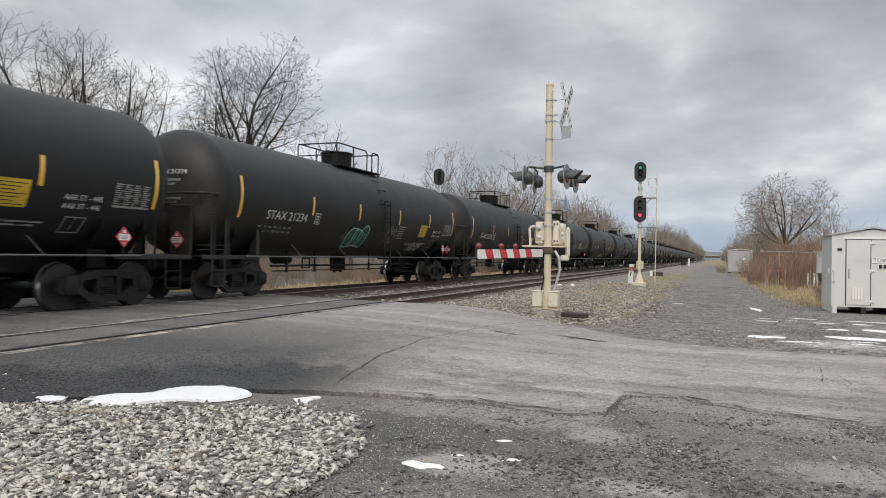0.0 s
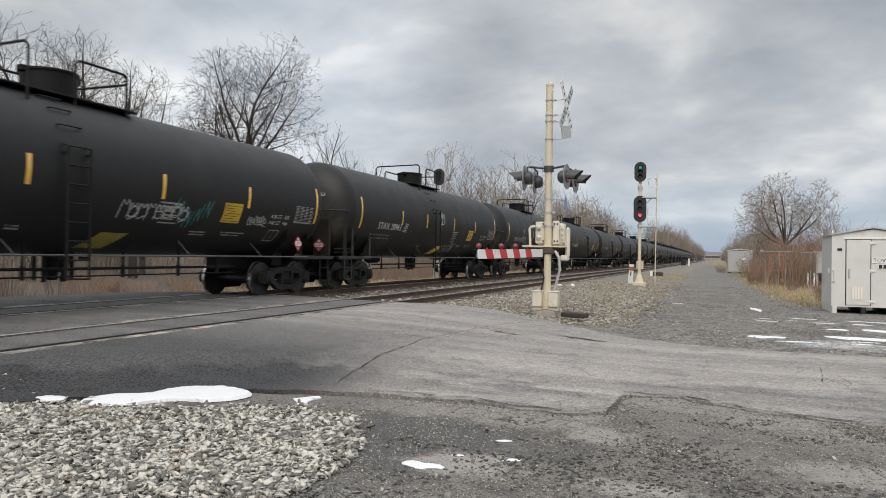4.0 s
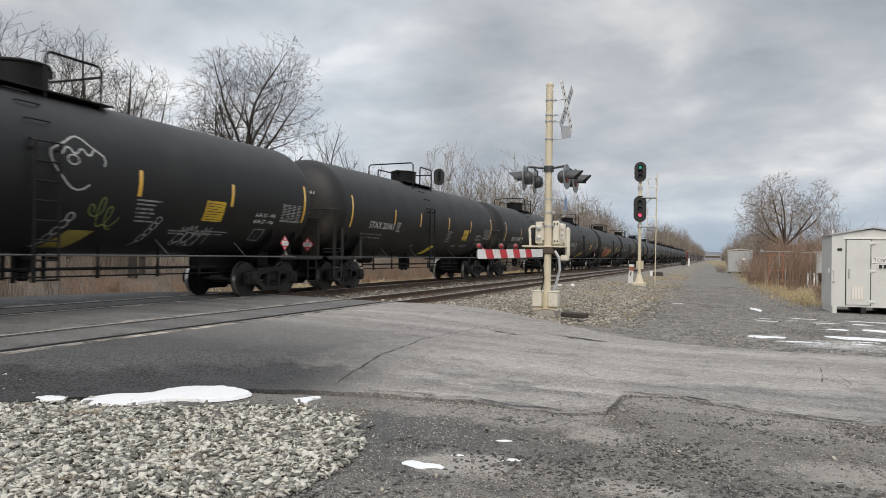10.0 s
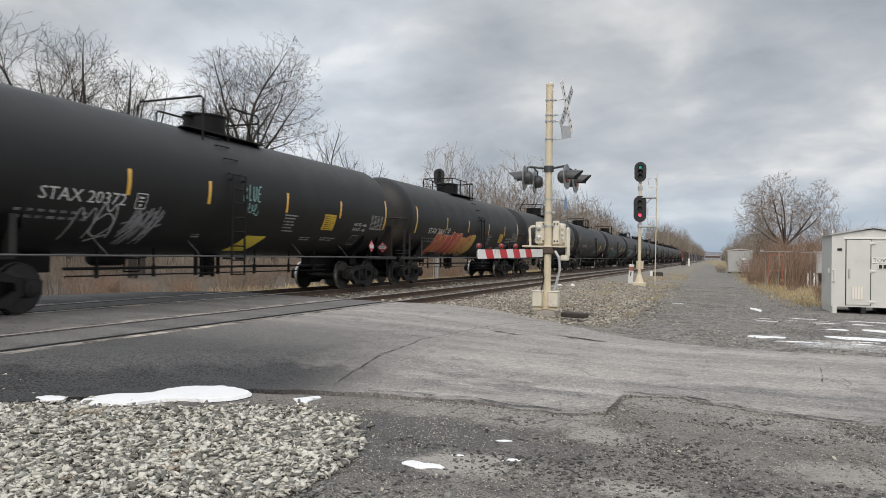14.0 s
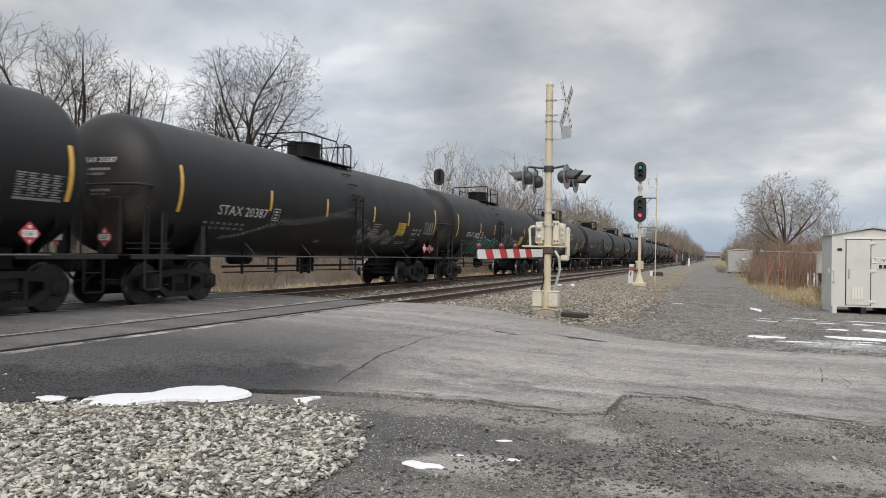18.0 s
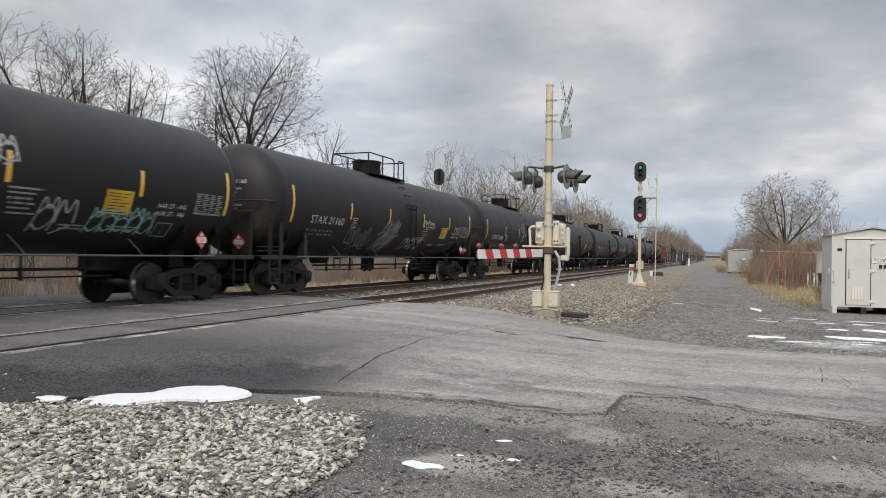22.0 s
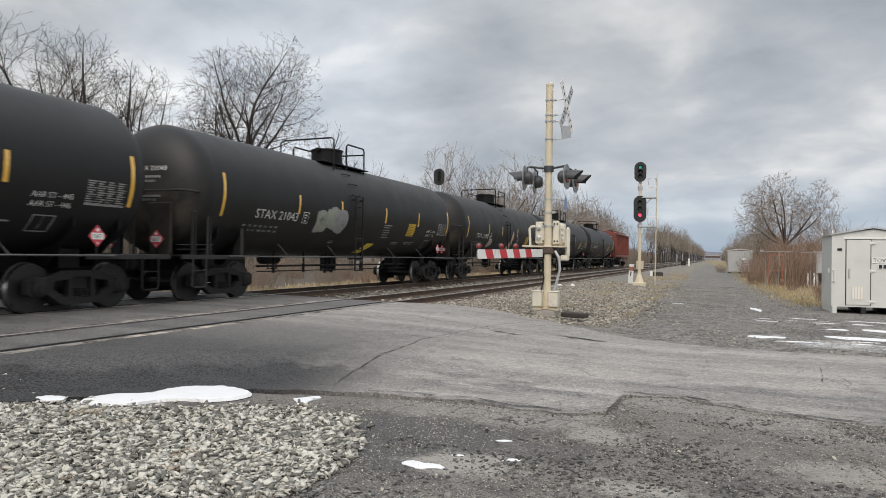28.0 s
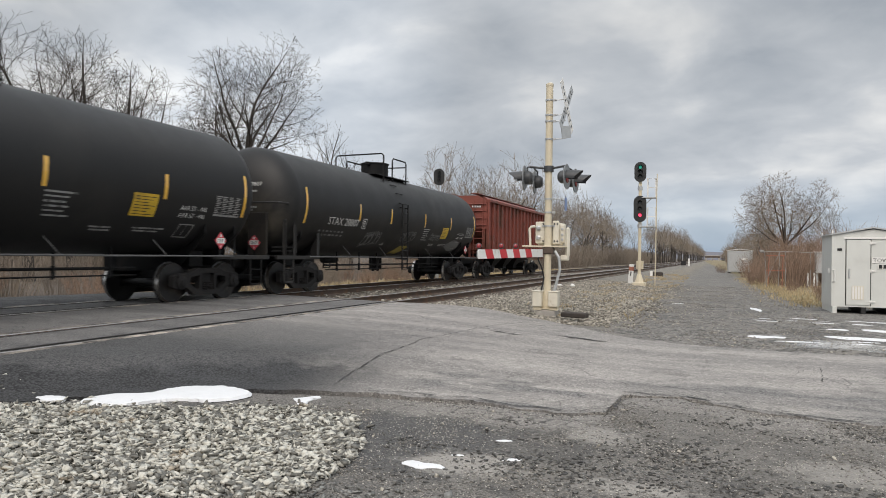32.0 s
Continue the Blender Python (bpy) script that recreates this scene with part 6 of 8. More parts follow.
# ---------------------------------------------------------------- huts
def build_shed():
    g = thing("signal_shed", "pale grey steel signal shed on skids beside the lane", "equipment shed", at=(3.09, 23.2, -0.26))
    w, d, h, p = 2.06, 2.05, 2.18, 2.36
    body = Shape().prism([(0, 0.14), (w, 0.14), (w, h), (w / 2, p - 0.03), (0, h)], 0.0, d, "y")
    part("body", body, SHED, g)
    for sx in (0, 1):
        r = Shape()
        a, b = (-0.07, w / 2) if sx == 0 else (w + 0.07, w / 2)
        r.prism([(a, h - 0.02), (b, p), (b, p + 0.035), (a, h + 0.02)], -0.07, d + 0.07, "y")
        part("roof", r, SILVER, g, "thin light metal roof panel")
    part("fascia", Shape().box(0.30, w - 0.05, -0.03, -0.002, h - 0.13, h - 0.07, 0.006), WHITE, g, "white strip under the gable")
    for x in (0.04, w - 0.06):
        part("corner_trim", Shape().box(x - 0.045, x + 0.045, -0.012, -0.001, 0.14, h - 0.02, 0.004), SHED, g)
        part("lifting_lug", Shape().tube([(x - 0.02, 0.02, h - 0.1), (x - 0.02, 0.02, h + 0.14)], 0.022, 6), WHITE, g)
    part("lifting_lug", Shape().tube([(0.0, d - 0.05, h - 0.1), (0.0, d - 0.05, h + 0.12)], 0.022, 6), WHITE, g)
    for x in (0.08, 0.8, 1.45, w - 0.12):
        part("skid", Shape().box(x - 0.06, x + 0.06, -0.02, d + 0.02, -0.08, 0.14, 0.01), SHED if x < 0.2 else DARK, g)
    door = part("door", Shape().box(0.37, 0.96, -0.03, -0.003, 0.20, 2.03, 0.006), SHED, g)
    for x0, x1, z0, z1 in ((0.345, 0.365, 0.18, 2.05), (0.965, 0.985, 0.18, 2.05), (0.345, 0.985, 2.035, 2.05)):
        part("door_gap", Shape().box(x0, x1, -0.004, -0.001, z0, z1), DARK, door, "dark gap round the door")
    part("door_handle", Shape().box(0.41, 0.46, -0.06, -0.031, 0.95, 1.22, 0.012), SILVER, door, "grey metal handle")
    for z in (0.30, 1.16, 1.94):
        part("hinge", Shape().box(0.93, 1.09, -0.045, -0.031, z - 0.02, z + 0.02, 0.005).tube([(0.97, -0.04, z - 0.045), (0.97, -0.04, z + 0.045)], 0.014, 6), WHITE, door)
    louvre = part("louvre", Shape().box(0.50, 0.80, -0.036, -0.031, 0.34, 0.74), IVORY, door, "pale louvred vent")
    for i in range(4):
        part("slat", Shape().box(0.52 + i * 0.07, 0.56 + i * 0.07, -0.043, -0.036, 0.36, 0.72), WHITE, louvre)
    part("vent_plate", Shape().box(0.14, 0.26, -0.02, -0.003, 1.72, 1.79, 0.004), DARK, g, "small dark vent plate")
    part("conduit", Shape().tube([(0.015, -0.03, 0.85), (0.075, -0.05, 0.85), (0.075, -0.05, 1.18), (0.015, -0.03, 1.18)], 0.018, 6), WHITE, g)
    part("outlet_box", Shape().box(-0.05, -0.001, 0.28, 0.42, 1.08, 1.22, 0.008), WHITE, g)
    for z, hh, txt in ((1.40, 0.155, "TOWNLINE"), (1.235, 0.14, "")):
        pl = part("name_plate", Shape().box(1.0 if txt else 1.14, 1.96 if txt else 1.72, -0.012, -0.003, z - 0.02, z + hh - 0.012), WHITE, g, "white plate with black lettering")
        if txt:
            me = lettering(txt, 0.155)
            me.materials.append(SIGNAL_BLACK)
            ob = new("letters", me)
            ob.parent = pl
            ob.matrix_basis = Matrix.Translation((1.03, -0.016, z + 0.008)) @ Matrix.Rotation(math.pi / 2, 4, "X") @ Matrix.Diagonal((0.98, 1, 1, 1))
        else:
            for j in range(5):
                part("digit_bar", Shape().box(1.17 + j * 0.11, 1.25 + j * 0.11, -0.016, -0.0125, z, z + 0.105), SIGNAL_BLACK, pl)
    return g


def build_far_shed():
    g = thing("signal_shed", "small light grey steel signal shed further along the lane", "equipment shed", at=(1.22, 84.0, -0.3))
    w, d, h = 2.45, 2.6, 2.42
    part("body", Shape().box(0, w, 0, d, 0.12, h, 0.02), SILVER, g)
    part("roof", Shape().prism([(-0.1, h), (w / 2, h + 0.17), (w + 0.1, h), (w + 0.1, h + 0.05), (w / 2, h + 0.22), (-0.1, h + 0.05)], -0.1, d + 0.1, "y"), WHITE, g)
    for x in (0.2, 1.2, 2.2):
        part("skid", Shape().box(x - 0.1, x + 0.1, 0.0, d, -0.1, 0.12), DARK, g)
    door = part("door", Shape().box(0.12, 0.95, -0.03, -0.002, 0.2, 2.1, 0.01), SILVER, g)
    part("door_handle", Shape().box(0.8, 0.87, -0.07, -0.03, 1.0, 1.25), DARK, door)
    part("number_plate", Shape().box(1.35, 2.0, -0.02, -0.002, 1.45, 1.62), WHITE, g, "white plate")
    return g


build_shed()
build_far_shed()


# ---------------------------------------------------------------- fence and bits by the huts
FENCE_GREY = material("weathered_pipe", (0.30, 0.29, 0.275), 0.6, metal=0.3, scale=6, vary=0.3, bump=0.1, stain=(0.2, 0.13, 0.09), stain_at=0.55)


def build_fence():
    g = thing("chain_fence", "bent old pipe fence with a sagging rail among the brush", "fence", at=(2.4, 41.6, -0.3))
    part("top_rail", Shape().tube([(-0.12, 0.0, 1.92), (1.6, 0.9, 1.92), (3.2, 1.8, 1.86), (4.6, 2.6, 1.84)], 0.02, 6), FENCE_GREY, g)
    for x, y, lean in ((0.0, 0.0, 0.12), (0.75, 0.35, -0.06), (1.05, 0.55, 0.0), (2.3, 1.25, 0.0), (3.5, 1.95, 0.0)):
        part("fence_post", Shape().tube([(x + lean, y, -0.1), (x, y, 1.94)], 0.018, 7), FENCE_GREY, g)
    part("brace", Shape().tube([(-0.05, -0.02, 0.1), (0.72, 0.35, 1.8)], 0.014, 6), FENCE_GREY, g)
    part("cap", Shape().box(-0.20, -0.02, -0.06, 0.06, 1.86, 1.98, 0.02), FENCE_GREY, g)
    return g


build_fence()
bar = thing("road_barrier", "faded orange metal barrier frame behind the fence", "barrier", at=(2.9, 43.6, -0.3))
for z in (1.72, 0.9):
    part("crossbar", Shape().box(-0.3, 0.65, -0.02, 0.02, z - 0.025, z + 0.025, 0.01), ORANGE, bar)
for x in (-0.2, 0.5):
    part("upright", Shape().tube([(x, 0, -0.1), (x + 0.05, 0, 1.75)], 0.022, 6), ORANGE, bar)
cab = thing("utility_cabinet", "pale grey utility cabinet behind the fence", "cabinet", at=(6.0, 47.0, -0.3))
part("body", Shape().box(-0.55, 0.55, 0, 0.7, 0.75, 1.95, 0.02), SILVER, cab)
part("lid", Shape().box(-0.6, 0.6, -0.04, 0.74, 1.95, 2.0, 0.01), WHITE, cab)
for x in (-0.45, 0.45):
    part("leg", Shape().box(x - 0.05, x + 0.05, 0.2, 0.3, -0.1, 0.75), SILVER, cab)
part("door", Shape().box(-0.5, 0.5, -0.025, -0.002, 1.3, 1.9, 0.005), SILVER, cab)
for x in (4.8, 5.15):
    solid("marker_post", Shape().lathe([(0.05, 0.0), (0.05, 0.75), (0.0, 0.8)], 10), WHITE, "short white plastic post in the brush", "marker post", at=(x, 40.0 + x, -0.3), smooth=True)

solid("tie_butt", Shape().box(-0.32, 0.32, -0.1, 0.1, 0.0, 0.11, 0.02), RUST, "short black piece of old tie on the ballast", "wood scrap", at=pose(-3.0, 16.55, -0.2, 4, 0, -22))
for x, y in ((-6.2, 33.5), (-6.9, 33.9), (-6.4, 34.6)):
    solid("white_scrap", Shape().box(-0.25, 0.25, -0.08, 0.08, 0.0, 0.10, 0.03), WHITE, "pale scrap lying on the ballast", "scrap", at=pose(x, y, -0.2, 0, 4, x * 40))


# ---------------------------------------------------------------- bare trees
def bars(a, b, ra, rb, sides):
    """Tapered bars between arrays of points, as points and faces."""
    d = b - a
    d /= np.maximum(1e-6, np.linalg.norm(d, axis=1))[:, None]
    ref = np.where(np.abs(d[:, 2:3]) < 0.9, np.array([[0.0, 0, 1]]), np.array([[1.0, 0, 0]]))
    u = np.cross(d, ref)
    u /= np.linalg.norm(u, axis=1)[:, None]
    w = np.cross(d, u)
    ring = [u * math.cos(2 * math.pi * j / sides) + w * math.sin(2 * math.pi * j / sides) for j in range(sides)]
    v = np.stack([a + r * ra[:, None] for r in ring] + [b + r * rb[:, None] for r in ring], 1).reshape(-1, 3)
    quad = np.array([(j, (j + 1) % sides, sides + (j + 1) % sides, sides + j) for j in range(sides)])
    f = (quad[None] + 2 * sides * np.arange(len(a))[:, None, None]).reshape(-1, 4)
    return v, f


def bare_mesh(name, v, f, mat, smooth):
    me = bpy.data.meshes.new(name)
    me.vertices.add(len(v))
    me.vertices.foreach_set("co", v.ravel())
    me.loops.add(f.size)
    me.loops.foreach_set("vertex_index", f.ravel().astype(np.int32))
    me.polygons.add(len(f))
    me.polygons.foreach_set("loop_start", (np.arange(len(f)) * f.shape[1]).astype(np.int32))
    me.polygons.foreach_set("use_smooth", np.full(len(f), smooth))
    me.materials.append(mat)
    me.update(calc_edges=True)
    return me


def grow(seed, height, width, clear, limbs, twig_r, spread=42.0, rise=0.05, fan=7, trunk_r=0.016, low=0.5, gnarl=0.13, tiers=4, full=False, dense=0, dense_from=2):
    """A bare tree: trunk, rising limbs, and three finer orders of branches inside a rounded crown."""
    rs = random.Random(seed)
    base = height * clear
    mid_z, half_z = (base * low + height) / 2, (height - base * low) / 2
    ends = ([], [], [], [])
    lumps = [(rs.uniform(0, 6.28), rs.uniform(-0.4, 0.9), rs.uniform(-0.22, 0.12)) for _ in range(7)]

    def room(p):
        """How far out of the crown a point lies; 1 is its skin."""
        q = Vector((p.x / (width / 2), p.y / (width / 2), (p.z - mid_z) / half_z))
        size, ang = q.length, math.atan2(q.y, q.x)
        skin = 1.0
        for w, h, k in lumps:
            skin += k * math.exp(-2.5 * ((math.cos(ang - w) - 1) ** 2 + (q.z - h) ** 2))
        return size / skin

    def put(p, q, ra, rb):
        ends[0].append(tuple(p))
        ends[1].append(tuple(q))
        ends[2].append(ra)
        ends[3].append(rb)

    def bent(d, angle, roll):
        side = d.orthogonal().normalized()
        side = Matrix.Rotation(roll, 3, d) @ side
        return (d * math.cos(angle) + side * math.sin(angle)).normalized()

    def branch(p, d, ln, r, tier):
        n = max(2, int(ln / (0.75, 0.60, 0.46, 0.32, 0.24)[tier]))
        stride, roll = ln / n, rs.uniform(0, 6.28)
        last = n
        for i in range(n):
            d = (d + Vector((rs.gauss(0, gnarl), rs.gauss(0, gnarl), rs.gauss(0, gnarl) + rise))).normalized()
            q = p + d * stride
            if room(q) > rs.uniform(0.94, 1.06):
                last = i
                break
            u = (i + 1) / n
            rr = max(twig_r * 0.55, r * (1 - u) ** 0.9)
            put(p, q, max(twig_r * 0.55, r * (1 - i / n) ** 0.9), rr)
            if tier < tiers and u > (0.22 if tier == 1 else 0.12):
                k = rs.choice(((1,), (1, 1, 2) if full else (1,), (1, 1, 2), (1, 2, 2) if full else (1, 1, 2))[tier])
                for _ in range(k + (1 if tier >= dense_from and rs.random() < dense else 0)):
                    roll += 2.4 + rs.uniform(-0.5, 0.5)
                    sub = ln * (0.62, 0.58, 0.56, 0.62, 0.5)[tier] * (1.1 - 0.6 * u) * rs.uniform(0.65, 1.15)
                    if sub > 0.16:
                        branch(q, bent(d, math.radians(rs.uniform(0.75, 1.2) * spread), roll), sub, max(twig_r * 0.7, rr * rs.uniform(0.36, 0.62)), tier + 1)
            p = q
        if tier < tiers and last == n:
            for sgn in (-1, 1):
                branch(p, bent(d, math.radians(24 * sgn * rs.uniform(0.7, 1.3)), roll), ln * 0.34, max(twig_r * 0.7, r * 0.2), tier + 1)

    d, p, r = Vector((rs.uniform(-0.05, 0.05), rs.uniform(-0.05, 0.05), 1)).normalized(), Vector((0, 0, -0.25)), height * trunk_r
    n = max(4, int(base / 0.6))
    for i in range(n):
        q = p + (d + Vector((rs.gauss(0, 0.04), rs.gauss(0, 0.04), 0))) * ((base + 0.25) / n)
        put(p, q, r * (1.25 - 0.25 * i / n if i else 1.5), r * (1.25 - 0.25 * (i + 1) / n))
        if i > n * 0.55 and rs.random() < 0.5:
            branch(q, bent(d, math.radians(rs.uniform(55, 75)), rs.uniform(0, 6.28)), (height - base) * rs.uniform(0.35, 0.6), r * 0.3, 2)
        p = q
    turn = rs.uniform(0, 6.28)
    for i in range(limbs):
        lean = 8 if i == 0 else rs.uniform(0.45, 1.25) * spread
        reach = math.hypot(height - base, 0) * (1.05 if i == 0 else rs.uniform(0.75, 1.05))
        branch(p, bent(d, math.radians(lean), turn + 6.283 * i / max(1, limbs - 1)), reach, r * (0.6 if i == 0 else rs.uniform(0.36, 0.55)), 1)
    a, b, ra, rb = (np.array(e) for e in ends)
    thick = rb > max(0.028, twig_r * 2.2)
    return bars(a[thick], b[thick], ra[thick], rb[thick], 6), bars(a[~thick], b[~thick], ra[~thick], rb[~thick], 3)


TREE_MESHES = {}


def tree_meshes(key, twig, **kw):
    limbs, fine = grow(**kw)
    TREE_MESHES[key] = (bare_mesh("limbs", *limbs, BARK, True), bare_mesh("twigs", *fine, twig, False))


def plant(key, x, y, z, turn, size, label, group=""):
    limbs, twigs = TREE_MESHES[key]
    t = thing("tree", label, "tree", group)
    t.matrix_basis = pose(x, y, z, 0, 0, turn) @ Matrix.Diagonal((size, size, size, 1))
    part("trunk", limbs, None, t)
    part("crown", twigs, None, t, "fine bare twigs")
    return t


tree_meshes("oak_a", BACKLIT_TWIG, seed=11, height=17.2, width=12.4, clear=0.46, limbs=8, twig_r=0.0135, spread=56, rise=0.02, gnarl=0.075, dense=0.22, dense_from=3)
tree_meshes("oak_b", BACKLIT_TWIG, seed=23, height=14.6, width=8.0, clear=0.44, limbs=7, twig_r=0.012, spread=52, rise=0.025, gnarl=0.08, dense=0.22, dense_from=3)
tree_meshes("oak_c", BACKLIT_TWIG, seed=39, height=14.2, width=7.2, clear=0.44, limbs=7, twig_r=0.012, spread=52, rise=0.025, gnarl=0.08, dense=0.22, dense_from=3)
tree_meshes("ash", BACKLIT_TWIG, seed=43, height=16.4, width=7.0, clear=0.46, limbs=4, twig_r=0.012, spread=46, gnarl=0.16, tiers=3)
tree_meshes("sapling", BACKLIT_TWIG, seed=47, height=12.4, width=5.0, clear=0.35, limbs=5, twig_r=0.011, spread=36, rise=0.05, gnarl=0.09, tiers=3)
for key, seed, tall, wide, limbs in (("thin_a", 41, 12.0, 5.4, 4), ("thin_b", 59, 11.0, 6.2, 4), ("thin_c", 67, 11.4, 6.8, 5), ("thin_d", 73, 10.4, 6.6, 4)):
    tree_meshes(key, TWIG, seed=seed, height=tall, width=wide, clear=0.26, limbs=limbs + 1, twig_r=0.018, spread=42, rise=0.04, trunk_r=0.010, low=0.3, tiers=3, full=True)
tree_meshes("lane_oak", LANE_TWIG, seed=64, height=9.3, width=9.4, clear=0.30, limbs=9, twig_r=0.0095, spread=58, rise=0.015, low=0.7, trunk_r=0.020, gnarl=0.10, full=True, dense=1)
NEAR_LABEL = "large leafless tree with spreading dark branches behind the train"
for key, x, y, turn, size in (("oak_c", -36, 25.2, 10, 1.0), ("oak_b", -35, 29.0, 80, 1.0), ("oak_c", -35.5, 32.2, 200, 1.04), ("oak_c", -34.5, 36.0, 30, 0.96),
                              ("sapling", -40, 45.5, 200, 0.98), ("oak_a", -35, 49.0, 40, 1.10), ("oak_c", -36.5, 45.6, 150, 1.0), ("sapling", -35, 61.0, 150, 1.16), ("ash", -38, 57.0, 20, 0.95), ("sapling", -38, 40.5, 120, 0.86), ("sapling", -34, 64.5, 20, 0.97), ("sapling", -34, 69.0, 140, 0.93)):
    plant(key, x, y, -0.3, turn, size, NEAR_LABEL, "trees behind the train")
rng = random.Random(5)
for i in range(6):
    plant(rng.choice(("sapling", "thin_b")), rng.uniform(-38, -31), 72 + i * 3.4, -0.3, rng.uniform(0, 360), rng.uniform(0.75, 0.95), "slim leafless young tree in the hedge", "hedge trees")
y = 88.0
while y < 1500:
    x = -25 - rng.uniform(0, 11) - 0.006 * y if y < 280 else -19 - rng.uniform(0, 9)
    plant(rng.choice(("thin_a", "thin_b", "thin_c", "thin_d")), x, y, -0.4, rng.uniform(0, 360), rng.uniform(1.05, 1.5) * (0.95 + 0.0008 * min(y, 500)), "grey leafless tree in the wood along the railway", "wood along the railway")
    y += rng.uniform(0.9, 1.9) * (1 + y / 160)
# beside the lane
plant("lane_oak", 5.8, 70.0, -0.3, 30, 1.0, "leafless tree with a broad crown beside the lane", "trees beside the lane")
y = 80.0
while y < 1300:
    plant(rng.choice(("thin_a", "thin_b", "thin_c", "thin_d")), 5.0 + rng.uniform(-1.0, 6) + 0.003 * y, y, -0.3, rng.uniform(0, 360), rng.uniform(0.48, 0.72) * (1 + 0.0010 * min(y, 600)), "grey leafless tree in the row beside the lane", "trees beside the lane")
    y += rng.uniform(1.8, 3.4) * (1 + y / 200)


# ---------------------------------------------------------------- brush and grass
def bush_mesh(seed, h, w, stems, mat):
    rng = random.Random(seed)
    s = Shape()
    for i in range(stems):
        a, r = rng.uniform(0, 6.28), w * 0.55 * math.sqrt(rng.random())
        p = Vector((r * math.cos(a), r * math.sin(a), -0.05))
        d = Vector((math.cos(a) * rng.uniform(0, 0.5), math.sin(a) * rng.uniform(0, 0.5), 1)).normalized()
        ln = h * rng.uniform(0.5, 1.0)
        q = p + d * ln * 0.5
        e = q + (d + Vector((rng.uniform(-0.3, 0.3), rng.uniform(-0.3, 0.3), 0))) * ln * 0.5
        s.tube([p, q, e], 0.012, 3, 0.005, cap=False)
        for j in range(rng.randint(4, 7)):
            u = rng.uniform(0.25, 1.0)
            b = p.lerp(q, u * 2) if u < 0.5 else q.lerp(e, u * 2 - 1)
            dd = (d + Vector((rng.uniform(-0.9, 0.9), rng.uniform(-0.9, 0.9), rng.uniform(-0.1, 0.5)))).normalized()
            s.tube([b, b + dd * ln * rng.uniform(0.15, 0.35)], 0.007, 3, 0.003, cap=False)
    return s.mesh("bush", mat, fix=False)


BUSHES = [bush_mesh(70 + i, 2.2, 1.6, 90, RED_TWIG) for i in range(4)]
GREY_BUSHES = [bush_mesh(90 + i, 3.0, 2.2, 90, TWIG) for i in range(3)]


def bush(mesh, x, y, size, label, group):
    b = new("bush", mesh)
    b.matrix_basis = pose(x, y, ground_z(x, y), 0, 0, rng.uniform(0, 360)) @ Matrix.Diagonal((size * rng.uniform(0.85, 1.2), size * rng.uniform(0.85, 1.2), size * rng.uniform(0.85, 1.15), 1))
    return tagged(b, label, "bush", group)


for i in range(60):
    y = rng.uniform(30, 72)
    x = 3.6 + (y - 30) * 0.02 + rng.uniform(0, 6.5)
    if y < 43.0 + (x - 2.4) * 0.57 and rng.random() < 0.93:
        continue
    bush(rng.choice(BUSHES), x, y, rng.uniform(0.55, 1.15) * (1.0 if y < 55 else 1.5), "tangled reddish brown leafless brush", "brush beside the lane")
for x, y, k in ((2.2, 47, 0.4), (2.9, 48, 0.55), (2.5, 52, 0.6), (2.9, 58, 0.7), (2.6, 66, 0.75), (3.4, 38, 0.25), (4.4, 36, 0.3), (0.6, 88, 0.5), (3.8, 30.0, 0.4), (4.6, 28.5, 0.5)):
    bush(rng.choice(BUSHES), x, y, k, "low reddish brown leafless brush", "brush beside the lane")
for i in range(46):
    y = rng.uniform(16, 110)
    bush(rng.choice(GREY_BUSHES + BUSHES[:1]), rng.uniform(-34, -24) - max(0, y - 60) * 0.02, y, rng.uniform(0.5, 1.0), "grey brown leafless brush behind the tracks", "brush behind the tracks")


EDGE_PLACES, BACK_PLACES = [], []
for i in range(150):
    y = 70 + 330 * rng.random() ** 1.6
    EDGE_PLACES.append((rng.uniform(-31, -22.5) - 0.004 * y, y, rng.uniform(0.9, 1.9)))
for i in range(44):
    y = rng.uniform(74, 260)
    bush(rng.choice(BUSHES + GREY_BUSHES[:1]), rng.uniform(3.4, 7.5) + 0.003 * y, y, rng.uniform(0.8, 1.4), "brown leafless undergrowth beside the lane", "brush beside the lane")
for i in range(70):
    y = rng.uniform(12, 60)
    x = rng.uniform(-24, -18.2) if y > 22 else rng.uniform(-27, -19.5)
    if y < far_edge(x) + 1.0:
        continue
    bush(rng.choice(BUSHES + GREY_BUSHES), x, y, rng.uniform(0.28, 0.6), "low brown leafless scrub beyond the train", "scrub beyond the train")


for i in range(46):
    y = rng.uniform(8, 80)
    BACK_PLACES.append((rng.uniform(-64, -42), y, rng.uniform(1.6, 2.6)))


def thicket(places, label):
    """Many leafless bushes grown into one another, as one mass."""
    v, f, n = [], [], 0
    for i, (x, y, size) in enumerate(places):
        me = GREY_BUSHES[i % 3]
        co = np.empty(len(me.vertices) * 3)
        me.vertices.foreach_get("co", co)
        idx = np.empty(len(me.loops), np.int32)
        me.loops.foreach_get("vertex_index", idx)
        w = i * 2.4
        turn = np.array(((math.cos(w), math.sin(w), 0), (-math.sin(w), math.cos(w), 0), (0, 0, 1))) * size
        v.append(co.reshape(-1, 3) @ turn + (x, y, ground_z(x, y)))
        f.append(idx.reshape(len(me.polygons), -1) + n)
        n += len(me.vertices)
    return tagged(new("thicket", bare_mesh("thicket", np.concatenate(v), np.concatenate(f), TWIG, False)), label, "thicket", kind="stuff")


